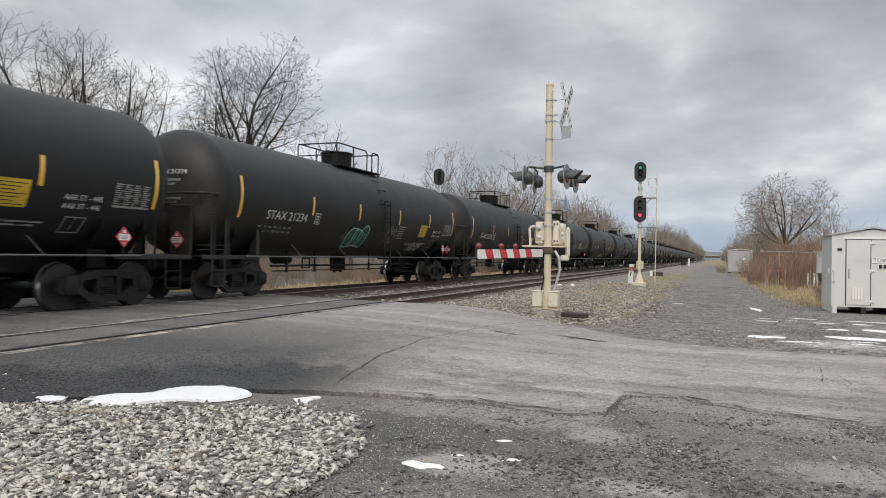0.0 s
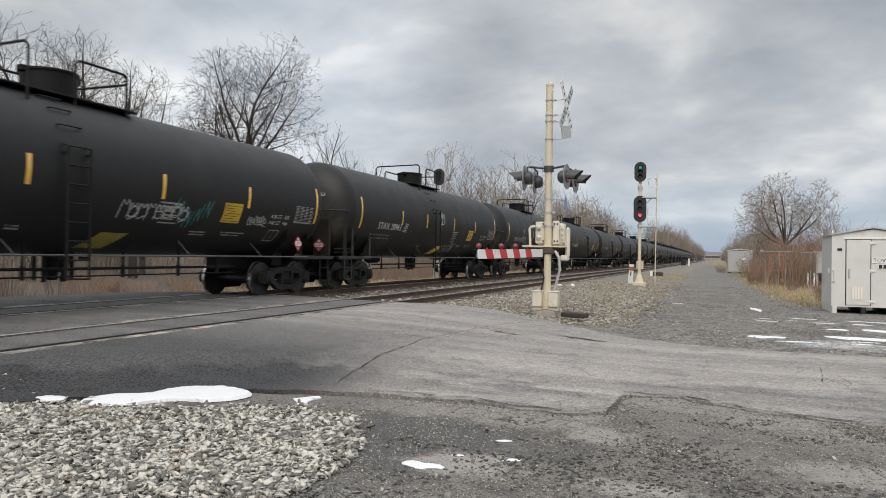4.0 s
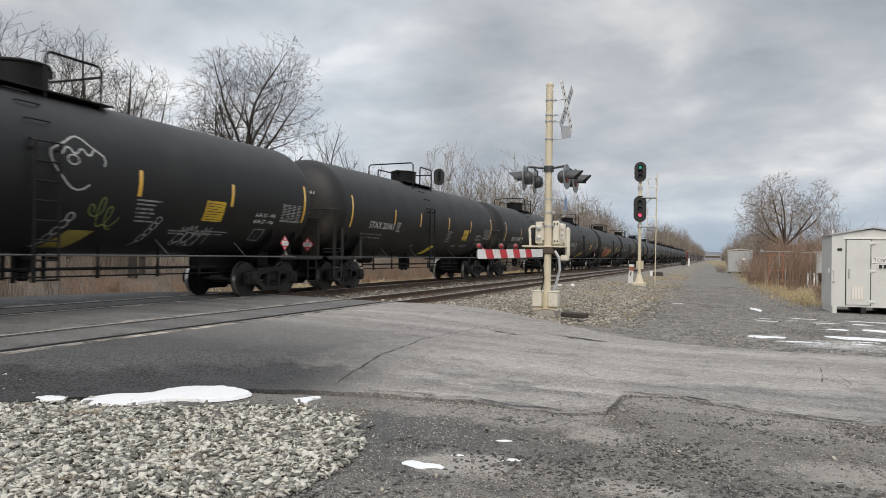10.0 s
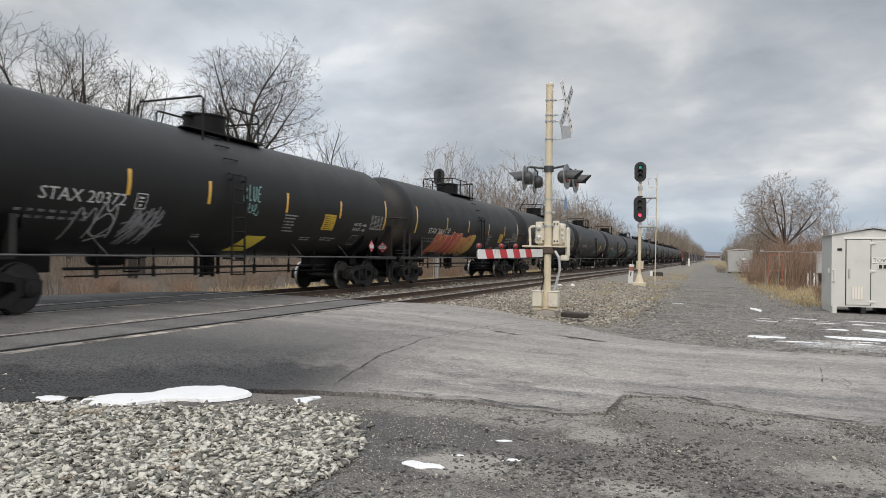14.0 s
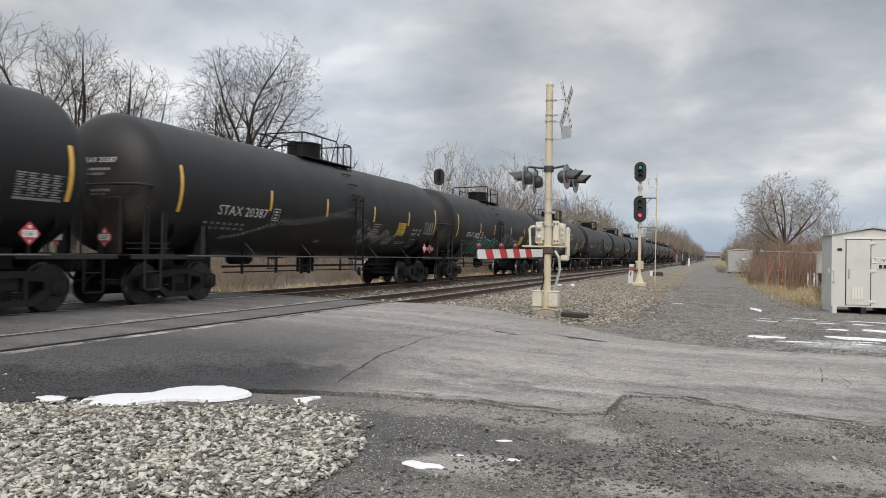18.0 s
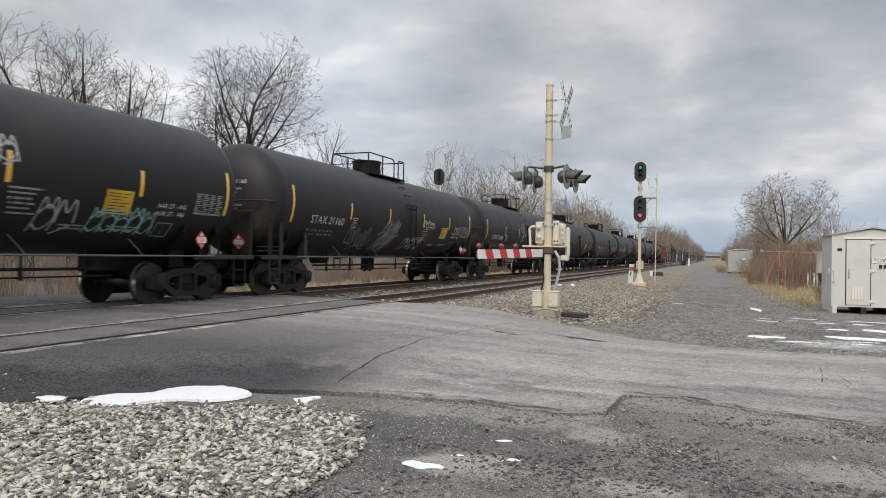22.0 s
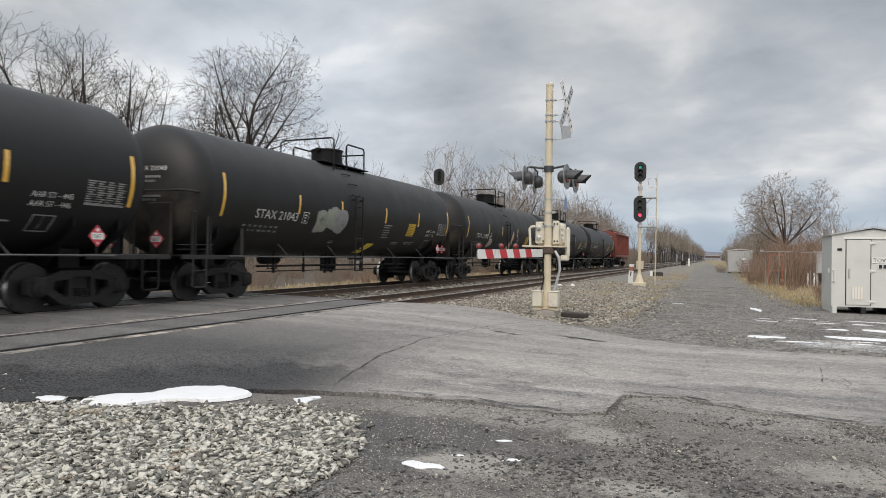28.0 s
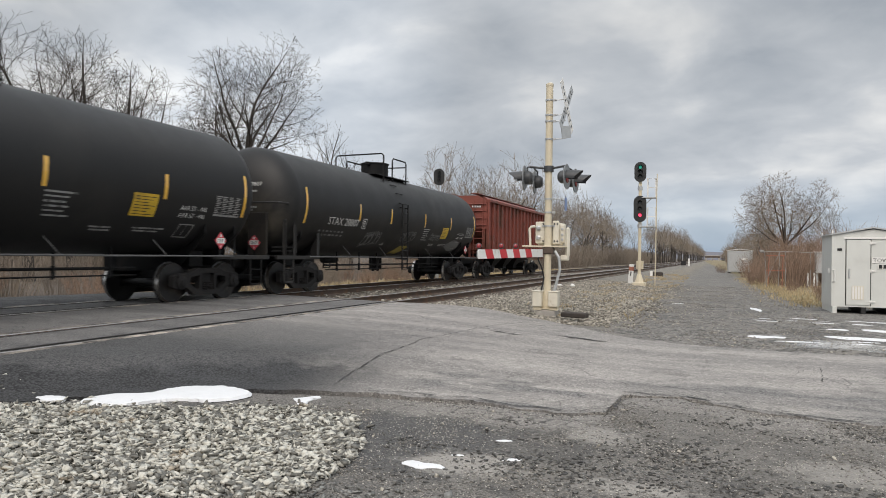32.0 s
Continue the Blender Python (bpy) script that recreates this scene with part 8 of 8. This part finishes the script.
def decorate(car, k, marks):
    rg = random.Random(400 + k)
    for style, colour, y0, y1, z0, z1 in marks:
        mt = PAINTS.get(colour)
        if style == "panel":
            y0, y1 = y0 + 0.05, y1 - 0.05
            part("lower_panel", decal(y0, y1 - 0.28, max(1.22, z0), min(1.62, z1), 0.006, slant=0.28), PANEL_YELLOW if colour == "yellow" else DULL_YELLOW, car, "yellow panel on the tank's lower side", fix=False)
        elif style == "blob":
            base = part("graffiti", filled(blob_line(y0, y1, z0, z1, k), 0.007), mt, car, "sprayed graffiti patch", fix=False)
        elif style == "balloon":
            # fat rounded letters grown into one another, with ink lines and pale patches
            lumps = ((-3.85, 1.55, 0.42, 0.42, "blue"), (-2.45, 1.46, 0.95, 0.34, "slate"), (-3.32, 1.93, 0.32, 0.54, "blue"), (-2.85, 1.93, 0.25, 0.46, "blue"), (-2.0, 1.76, 0.50, 0.52, "slate"), (-1.30, 1.74, 0.44, 0.62, "blue"))
            for i, (cy, cz, ry, rz, tone) in enumerate(lumps):
                ring = [(cy + ry * math.cos(a) * (1 + 0.06 * math.sin(3 * a + i)) + 0.12 * rz * math.sin(a), cz + rz * math.sin(a) * (1 + 0.05 * math.cos(2 * a + i))) for a in [2 * math.pi * q / 30 for q in range(30)]]
                letter = part("graffiti", filled(ring, 0.007 + 0.0008 * i), PAINTS[tone], car, "rounded letter of blue sprayed graffiti", fix=False)
                part("outline", stroke(ring[4:26], 0.035, None, 0.0135), PAINTS["ink"], letter, "dark sprayed outline", fix=False)
            for cy, cz, ry, rz in ((-2.40, 1.98, 0.16, 0.11), (-2.35, 1.62, 0.14, 0.17), (-1.22, 2.02, 0.24, 0.15), (-1.42, 1.50, 0.26, 0.20)):
                ring = [(cy + ry * math.copysign(abs(math.cos(a)) ** 0.5, math.cos(a)) + 0.15 * rz * math.sin(a), cz + rz * math.copysign(abs(math.sin(a)) ** 0.5, math.sin(a))) for a in [2 * math.pi * q / 20 for q in range(20)]]
                patch = part("graffiti", filled(ring, 0.0145), PAINTS["white"], car, "white patch in the graffiti", fix=False)
                s = stroke(ring + ring[:2], 0.03, None, 0.016)
                for u in (-0.33, 0.33):
                    stroke([(cy + u * ry * 1.2, cz - rz), (cy + u * ry * 1.2 + 0.03, cz + rz)], 0.018, s, 0.016)
                stroke([(cy - ry, cz), (cy + ry, cz + 0.02)], 0.018, s, 0.016)
                part("outline", s, PAINTS["ink"], patch, "dark sprayed outline", fix=False)
        elif style == "piece":
            line, *fills = {"green": ("mint", "green", "green"), "blue": ("ink", "blue", "slate", "blue", "slate", "blue"), "orange": ("rose", "orange", "red", "orange", "amber", "gold"), "brown": ("pale", "brown", "umber"), "palegreen": ("pale", "palegreen", "pale")}[colour]
            n = max(3, round((y1 - y0) / (0.85 if colour == "blue" else 0.62)))
            for i in range(n):
                a, b = lerp(y0, y1, i / n) - 0.10, lerp(y0, y1, (i + 1) / n) + 0.10
                lo, hi = z0 + 0.16 * rg.random() * (z1 - z0), z1 - 0.22 * rg.random() * (z1 - z0)
                ring = letter_ring(a, b, lo, hi, rg)
                letter = part("graffiti", filled(ring, 0.007 + 0.0012 * (i % 3)), PAINTS[fills[min(len(fills) - 1, i * len(fills) // n)]], car, "bubble letter of sprayed graffiti", fix=False)
                s = stroke(ring + ring[:2], 0.04, None, 0.0112)
                for u in (0.3, 0.62):
                    m = lerp(a, b, u)
                    stroke(soften([(m, lerp(lo, hi, 0.3 + 0.2 * rg.random())), (m + 0.06, lerp(lo, hi, 0.5)), (m + rg.uniform(-0.05, 0.1), lerp(lo, hi, 0.66))]), 0.03, s, 0.0112)
                part("outline", s, PAINTS[line], letter, "paler sprayed outline", fix=False)
        elif style in ("CASUAL", "BLUE", "BIG PIG", "BAD COP"):
            s = Shape()
            for pts in hand_letters(style, y0, y1, z0, z1, rg):
                stroke(pts, 0.038, s, 0.009)
            if k == 22:
                for _ in range(9):
                    y, z = rg.choice((y0 - 0.22, y1 + 0.16, rg.uniform(y0, y1))) + rg.uniform(-0.1, 0.1), rg.choice((z0 - 0.04, z1 + 0.04)) + rg.uniform(-0.08, 0.08)
                    for w in range(4):
                        stroke([(y - 0.07 * math.cos(w * 0.8), z - 0.07 * math.sin(w * 0.8)), (y + 0.07 * math.cos(w * 0.8), z + 0.07 * math.sin(w * 0.8))], 0.018, s, 0.009)
            tagged(part("graffiti", s, mt, car, "hand sprayed letters", fix=False), kind="stuff")
        else:
            s = Shape()
            big = (z1 - z0) > 0.6
            for pts in wander(style, y0, y1, z0, z1, rg):
                if len(pts) > 1:
                    stroke(pts, (0.026 if style in ("snake", "ridge", "chain") else (0.034 if big else 0.024)) * rg.uniform(0.8, 1.15), s, 0.009)
            tagged(part("graffiti", s, mt, car, "sprayed graffiti scrawl", fix=False), kind="stuff")


for k, *marks in PAINTED:
    decorate(CARS[k], k, marks)


# ---------------------------------------------------------------- crushed stone
def stone_cloud(places, seed):
    """Broken stones at (x, y, z, size) places, as arrays of points and faces."""
    rs = np.random.RandomState(seed)
    base = np.array([(-1, -1, -1), (1, -1, -1), (1, 1, -1), (-1, 1, -1), (-1, -1, 1), (1, -1, 1), (1, 1, 1), (-1, 1, 1)]) * 0.78
    tri = np.array([(0, 2, 1), (0, 3, 2), (4, 5, 6), (4, 6, 7), (0, 1, 5), (0, 5, 4), (1, 2, 6), (1, 6, 5), (2, 3, 7), (2, 7, 6), (3, 0, 4), (3, 4, 7)])
    n = len(places)
    pl = np.array(places)
    v = (base[None] + rs.uniform(-0.42, 0.42, (n, 8, 3))) * rs.uniform((0.8, 0.55, 0.16), (1.5, 1.1, 0.42), (n, 3))[:, None]
    q = rs.normal(size=(n, 4)) * (1.0, 0.17, 0.17, 1.0)
    q /= np.linalg.norm(q, axis=1)[:, None]
    w, x, y, z = q.T
    rot = np.stack([np.stack([1 - 2 * (y * y + z * z), 2 * (x * y - w * z), 2 * (x * z + w * y)], -1), np.stack([2 * (x * y + w * z), 1 - 2 * (x * x + z * z), 2 * (y * z - w * x)], -1), np.stack([2 * (x * z - w * y), 2 * (y * z + w * x), 1 - 2 * (x * x + y * y)], -1)], 1)
    v = np.einsum("nij,nkj->nki", rot, v) * (pl[:, 3] / 2)[:, None, None] + pl[:, None, :3]
    f = (tri[None] + 8 * np.arange(n)[:, None, None]).reshape(-1, 3)
    return v.reshape(-1, 3), f


def stone_mesh(name, places, mat, seed):
    v, f = stone_cloud(places, seed)
    me = bpy.data.meshes.new(name)
    me.vertices.add(len(v))
    me.vertices.foreach_set("co", v.ravel())
    me.loops.add(len(f) * 3)
    me.loops.foreach_set("vertex_index", f.ravel().astype(np.int32))
    me.polygons.add(len(f))
    me.polygons.foreach_set("loop_start", (np.arange(len(f)) * 3).astype(np.int32))
    me.materials.append(mat)
    me.update(calc_edges=True)
    return me


def strewn(name, label, mat, count, box, keep, size, seed, lift=0.25, singles=0):
    rg = random.Random(seed)
    x0, x1, y0, y1 = box
    places = []
    tries = 0
    while len(places) < count and tries < count * 12:
        tries += 1
        x, y = rg.uniform(x0, x1), y0 + (y1 - y0) * rg.random()
        if rg.random() > keep(x, y):
            continue
        s = size * rg.choice((0.55, 0.7, 0.85, 1.0, 1.0, 1.25))
        places.append((x, y, ground_z(x, y) + s * lift * rg.uniform(0.2, 1.3), s))
    ob = new(name, stone_mesh(name, places[singles:], mat, seed))
    tagged(ob, label, "stones", kind="stuff")
    if singles:
        shapes = [stone_mesh("stone", [(0, 0, 0, 1.0)], mat, seed + 1 + i) for i in range(8)]
        for i, (x, y, z, s) in enumerate(places[:singles]):
            st = new("stone", shapes[i % 8])
            st.parent = ob
            st.matrix_basis = pose(x, y, z, rg.uniform(-20, 20), rg.uniform(-20, 20), rg.uniform(0, 360)) @ Matrix.Diagonal((s, s, s, 1))
    return ob


DARK_STONE = material("dark_chips", (0.19, 0.178, 0.16), 0.8, scale=9, vary=0.45, bump=0.3, fine=70, per_piece=0.6)
SLATE_STONE = material("slate_chips", (0.165, 0.166, 0.155), 0.75, scale=9, vary=0.5, bump=0.3, fine=70, per_piece=0.7)
DARK_CHIP = material("slate_dark", (0.10, 0.097, 0.09), 0.7, scale=9, vary=0.5, bump=0.3, fine=70, per_piece=0.9)
GRIT = material("grit", (0.31, 0.292, 0.262), 0.8, scale=9, vary=0.6, bump=0.2, fine=70, per_piece=1.0)
PALE_STONE = material("ballast_stone", (0.31, 0.285, 0.24), 0.85, scale=9, vary=0.45, bump=0.3, fine=70, per_piece=0.7)


def pile_edge(x):
    """The rim of the stone heap towards the road."""
    pts = ((-9.0, 4.2), (-6.71, 5.20), (-5.87, 5.15), (-4.79, 5.45), (-4.17, 5.85), (-3.64, 6.1), (-2.95, 5.7), (-2.48, 5.0), (-2.36, 4.4), (-2.45, 3.7), (-2.3, 2.5))
    if x > -2.36:
        return 0.0
    for (a, ya), (b, yb) in zip(pts, pts[1:]):
        if x <= b:
            return lerp(ya, yb, (x - a) / (b - a)) if b > a else ya
    return 0.0


def in_pile(x, y):
    # the heap thins out towards its rounded foot
    foot = min(y - 1.6, 0.75 * (3.55 - 0.9 * max(0.0, 3.55 - y) - (x + 5.9) if y < 3.55 else 9.0)) + 0.6 * wobble(x, y, 1.1, 3.0)
    if foot < 0.35:
        return max(0.0, 0.1 + 1.2 * foot) if foot > -0.1 else 0.0
    d = pile_edge(x) + 0.12 * wobble(x, y, 2.5, 3.0) - y
    return 1.0 if d > 0.15 else (0.45 if d > 0 else (0.05 if d > -0.25 else 0.0))


def in_crumbs(x, y):
    if y > near_edge(x) - 0.02:
        return 0.012
    bare = 0.25 if x < -0.9 and y > near_edge(x) - 0.7 else 1.0
    return bare * (0.06 + 1.7 * max(0.0, wobble(x, y, 1.3, 6.0) - 0.05))


def near_heap(x, y):
    d = 4.3 - y - 0.9 * max(0.0, x + 1.6)
    return max(0.0, min(1.0, d)) * (0.35 + max(0.0, wobble(x, y, 1.6, 9.0)))


def in_drifts(x, y):
    if y > near_edge(x) - 0.35:
        return 0.02
    near = math.exp(-((x + 1.0) / 0.55) ** 2 - ((y - 4.95) / 0.3) ** 2) + math.exp(-((x + 0.28) / 0.35) ** 2 - ((y - 5.7) / 0.4) ** 2) + 0.7 * math.exp(-((x - 0.9) / 0.9) ** 2 - ((y - 4.9) / 0.35) ** 2)
    return min(1.0, 0.9 * near + 1.3 * max(0.0, wobble(x, y * 1.6, 1.5, 12.0) - 0.12))


def in_grit(x, y):
    if y > near_edge(x) - 0.05:
        return 0.03
    return 0.25 + 1.4 * max(0.0, wobble(x, y, 2.0, 15.0))


def in_bank(x, y):
    if y < far_edge(x) + 0.1:
        return 0.0
    edge = -2.0 + 0.6 * wobble(x, y, 0.5, 2.0) - 0.012 * y
    if x > edge + 0.9:
        return 0.0
    return (0.25 if x > edge else 1.0) * (1.0 if y < 32 else 0.5)


def in_lane(x, y):
    if y < far_edge(x) + 0.05 or x > 3.0 - 0.02 * y:
        return 0.0
    return 0.25 + max(0.0, wobble(x, y, 0.8, 4.0)) * 1.4


def between(x, y):
    return 0.0 if y < far_edge(x) + 0.15 else 1.0


strewn("gravel_heap", "heap of light grey crushed stone beside the road", STONE, 32300, (-8.6, -2.1, 1.3, 6.3), in_pile, 0.047, 21, 0.5, singles=280)
strewn("loose_chips", "dark grey asphalt crumbs and chips on the verge", DARK_STONE, 17000, (-3.6, 4.2, 2.4, 8.6), in_crumbs, 0.016, 31, 0.12)
strewn("loose_stones", "flat greenish grey stones at the foot of the heap", SLATE_STONE, 2600, (-2.7, 0.6, 2.2, 4.5), near_heap, 0.036, 35, 0.2)
strewn("loose_chips", "dark slate chips lying in drifts on the verge", DARK_CHIP, 4200, (-2.4, 4.6, 3.0, 7.2), in_drifts, 0.028, 37, 0.12)
strewn("loose_chips", "fine grey grit over the verge", GRIT, 26000, (-3.2, 4.2, 3.0, 7.6), in_grit, 0.010, 39, 0.2)
strewn("loose_stones", "scattered light stones on the dark verge", PALE_STONE, 260, (-3.6, 4.2, 2.6, 9.5), in_crumbs, 0.028, 33, 0.3)
strewn("ballast", "brownish grey ballast stones beside the near track", PALE_STONE, 24000, (-7.4, -1.2, 15.5, 44), in_bank, 0.06, 41, 0.3)
strewn("ballast", "ballast stones between the tracks", PALE_STONE, 9000, (-13.9, -7.2, 16.5, 60), between, 0.075, 43, 0.3)
strewn("lane_gravel", "grey gravel strewn over the service lane", DARK_STONE, 14000, (-2.2, 3.6, 12.8, 42), in_lane, 0.026, 51, 0.1)
strewn("lane_gravel", "pale stones strewn over the service lane", PALE_STONE, 2600, (-2.2, 3.6, 12.8, 42), in_lane, 0.034, 53, 0.2)


# ---------------------------------------------------------------- old snow, ice and small litter
def snow_patch(outline, high, mat=None, label="small patch of old white snow", z_of=ground_z, name="snow_patch"):
    """A thin mound with an uneven rim."""
    pts = outline
    for _ in range(2):
        q = []
        n = len(pts)
        for i in range(n):
            (a, b), (c, d) = pts[i], pts[(i + 1) % n]
            q += [(a * 0.75 + c * 0.25, b * 0.75 + d * 0.25), (a * 0.25 + c * 0.75, b * 0.25 + d * 0.75)]
        pts = q
    n = len(pts)
    cx, cy = sum(a for a, b in pts) / n, sum(b for a, b in pts) / n
    size = max(max(a for a, b in pts) - min(a for a, b in pts), 0.2)
    fine = []
    for i in range(n):
        (a, b), (c, d) = pts[i], pts[(i + 1) % n]
        fine += [(a, b), ((a + c) / 2, (b + d) / 2)]
    pts, n = fine, 2 * n
    k = 0.035 * size ** 0.5
    pts = [(a + k * (wobble(a, b, 9, 1.0) + 0.6 * wobble(a, b, 27, 3.0)), b + k * (wobble(a, b, 9, 5.0) + 0.6 * wobble(a, b, 27, 8.0))) for a, b in pts]
    s = Shape()
    rings = (1.0, 0.96, 0.86, 0.66, 0.36)
    lifts = (-0.02, 0.45, 0.75, 0.95, 1.0)
    for r, l in zip(rings, lifts):
        for a, b in pts:
            x, y = cx + (a - cx) * r, cy + (b - cy) * r
            z = z_of(x, y)
            s.v.append((x, y, z + (high * l * (0.8 + 0.4 * wobble(x, y, 4, 2.0)) if l > 0 else -0.02)))
    s.v.append((cx, cy, z_of(cx, cy) + high))
    m = len(rings)
    for k in range(m - 1):
        s.f += [(k * n + i, k * n + (i + 1) % n, (k + 1) * n + (i + 1) % n, (k + 1) * n + i) for i in range(n)]
    s.f += [((m - 1) * n + i, (m - 1) * n + (i + 1) % n, m * n) for i in range(n)]
    s.m = [0] * len(s.f)
    return solid(name, s, mat or SNOW, label, "snow", "patches of old snow", smooth=True)


def top_z(x, y):
    return max(ground_z(x, y), road_top(x, y) if near_edge(x) < y < far_edge(x) else -9)


flat_z = lambda x, y: -0.286
snow_patch([(-5.82, 5.38), (-5.76, 5.55), (-5.65, 5.71), (-5.40, 5.9), (-5.41, 6.2), (-5.28, 6.42), (-4.97, 6.58), (-4.6, 6.48), (-4.47, 6.34), (-4.43, 6.08), (-4.72, 5.79), (-5.0, 5.8), (-5.09, 5.59), (-5.27, 5.33), (-5.62, 5.29)], 0.022, z_of=flat_z, label="long patch of old white snow at the broken road edge")
snow_patch([(-6.35, 5.28), (-6.40, 5.45), (-6.16, 5.40), (-6.0, 5.42), (-5.86, 5.3), (-6.05, 5.18)], 0.016, z_of=flat_z)
snow_patch([(-4.10, 6.43), (-3.94, 6.52), (-3.86, 6.68), (-3.77, 6.53), (-3.83, 6.40), (-3.70, 6.1), (-3.78, 6.06), (-3.87, 6.26)], 0.018, z_of=top_z)
snow_patch([(-2.08, 4.66), (-2.01, 4.79), (-1.90, 4.72), (-1.77, 4.76), (-1.70, 4.64), (-1.80, 4.66), (-1.88, 4.58)], 0.01)
ICE = material("grey_ice", (0.40, 0.395, 0.385), 0.25, scale=4, vary=0.45, bump=0.3, stain=(0.16, 0.157, 0.15), stain_at=0.52)
snow_patch([(0.51, 15.2), (0.72, 15.56), (0.95, 15.35), (1.32, 15.5), (1.24, 15.05), (1.0, 15.1), (0.81, 14.86)], 0.012)
snow_patch([(1.2, 14.2), (1.5, 14.9), (1.75, 15.2), (2.26, 15.15), (2.5, 14.7), (3.4, 14.5), (4.2, 14.3), (3.6, 13.4), (2.54, 13.4), (2.1, 13.75), (1.83, 13.65), (1.35, 13.72)], 0.006, ICE, "sheet of grey ice at the lane's edge", name="ice_patch")
snow_patch([(1.95, 15.75), (2.05, 16.06), (2.33, 15.9), (2.6, 16.0), (3.3, 15.88), (3.6, 15.4), (2.91, 15.35), (2.6, 15.5), (2.35, 15.4)], 0.012)
snow_patch([(2.9, 17.6), (3.0, 18.03), (3.42, 17.8), (4.2, 17.7), (3.9, 17.1), (3.3, 17.3)], 0.012)
snow_patch([(2.2, 17.4), (2.3, 17.65), (2.71, 17.6), (2.6, 17.3), (2.4, 17.4)], 0.012)
snow_patch([(0.95, 23.6), (1.0, 24.3), (1.3, 23.5), (1.25, 22.4), (1.1, 22.9)], 0.008)
streaks = random.Random(77)
for _ in range(22):
    x, y, w = streaks.uniform(0.9, 4.0), streaks.uniform(14.4, 20.5), streaks.uniform(0.12, 0.5)
    d = w * streaks.uniform(0.18, 0.4)
    snow_patch([(x - w, y - d * 0.3), (x - w * 0.4, y + d), (x + w * 0.2, y + d * 0.5), (x + w, y + d * 0.8), (x + w * 0.7, y - d * 0.4), (x, y - d), (x - w * 0.5, y - d * 0.6)], 0.008, SNOW if streaks.random() < 0.6 else ICE, "thin streak of old snow on the lane")
snow_patch([(-1.4, 25.0), (-1.05, 25.3), (-0.9, 25.1), (-1.2, 24.9)], 0.008)
for x, y in ((-17.5, 22.0), (-18.5, 25.5), (-18.0, 30.0), (-19.5, 19.0)):
    snow_patch([(x - 0.5, y - 1.4), (x + 0.4, y - 1.2), (x + 0.5, y + 1.3), (x - 0.4, y + 1.2)], 0.04)
for x, y, s in ((-1.55, 5.55, 0.05), (-1.75, 5.0, 0.04), (-1.35, 5.05, 0.06)):
    snow_patch([(x - s * 1.6, y - s), (x + s, y - s * 0.4), (x + s * 1.5, y + s * 0.5), (x - s * 0.4, y + s * 0.6)], 0.006)
leaf = Shape()
leaf.v = [(0, -0.05, 0.004), (0.03, -0.01, 0.014), (0.022, 0.04, 0.008), (0, 0.06, 0.012), (-0.024, 0.035, 0.01), (-0.03, -0.012, 0.016), (0, 0.0, 0.003)]
leaf.f, leaf.m = [(0, 1, 6), (1, 2, 6), (2, 3, 6), (3, 4, 6), (4, 5, 6), (5, 0, 6)], [0] * 6
solid("fallen_leaf", leaf, material("leaf_tan", (0.42, 0.20, 0.06), 0.7, scale=30, vary=0.2, bump=0.0), "dry tan leaf lying on the stones", "leaf", at=pose(-3.45, 2.86, -0.26, 10, 5, 40))


# ---------------------------------------------------------------- far hills
hill = Shape()
for i in range(61):
    x = -900 + i * 40
    h = 15 + 8 * noise.noise(Vector((i * 0.21, 0.3, 0.7))) + 4 * noise.noise(Vector((i * 0.9, 2.3, 0.1)))
    hill.v += [(x, 1500, -2), (x, 1520, h), (x, 1700, h * 0.8), (x, 1900, -2)]
hill.f = [(4 * i + a, 4 * i + a + 1, 4 * i + a + 5, 4 * i + a + 4) for i in range(60) for a in range(3)]
hill.m = [0] * len(hill.f)
# distance haze is put into the woods' grey-blue colour
solid("far_hills", hill, material("hazed_woods", (0.16, 0.165, 0.19), 0.95, scale=0.05, vary=0.2, bump=0.0, fine=0.4), "low wooded hills on the horizon, tinted grey blue for haze", "hills", kind="structure", smooth=True)


# ---------------------------------------------------------------- motion of the train
def motions():
    times = [i * 1.0 for i in range(33)]
    for k, car in enumerate(CARS):
        walk(car, [(t, pose(TRAIN_TRACK, travel(t) + CAR * k, 0)) for t in times])
    walk(HOPPER_CAR, [(t, pose(TRAIN_TRACK, travel(t) + CAR * 24 - 1.55, 0)) for t in times])
    # wheels roll: alike axles share one keyed turn
    turning = {}
    for car in (*CARS, HOPPER_CAR):
        for truck in (o for o in car.children if o.name.startswith("truck")):
            for axle in (o for o in truck.children if o.name.startswith("wheelset")):
                side = 1 if axle.location.y > 0 else -1
                if side not in turning:
                    rows = []
                    for i in range(32 * FPS + 1):
                        t = i / FPS
                        rows.append((t, pose(0, side * AXLE, 0.457, math.degrees((travel(0) - travel(t)) / 0.457))))
                    walk(axle, rows)
                    turning[side] = axle
                else:
                    first = turning[side]
                    axle.rotation_mode = "QUATERNION"
                    keys = axle.animation_data_create()
                    keys.action = first.animation_data.action
                    keys.action_slot = first.animation_data.action_slot


motions()
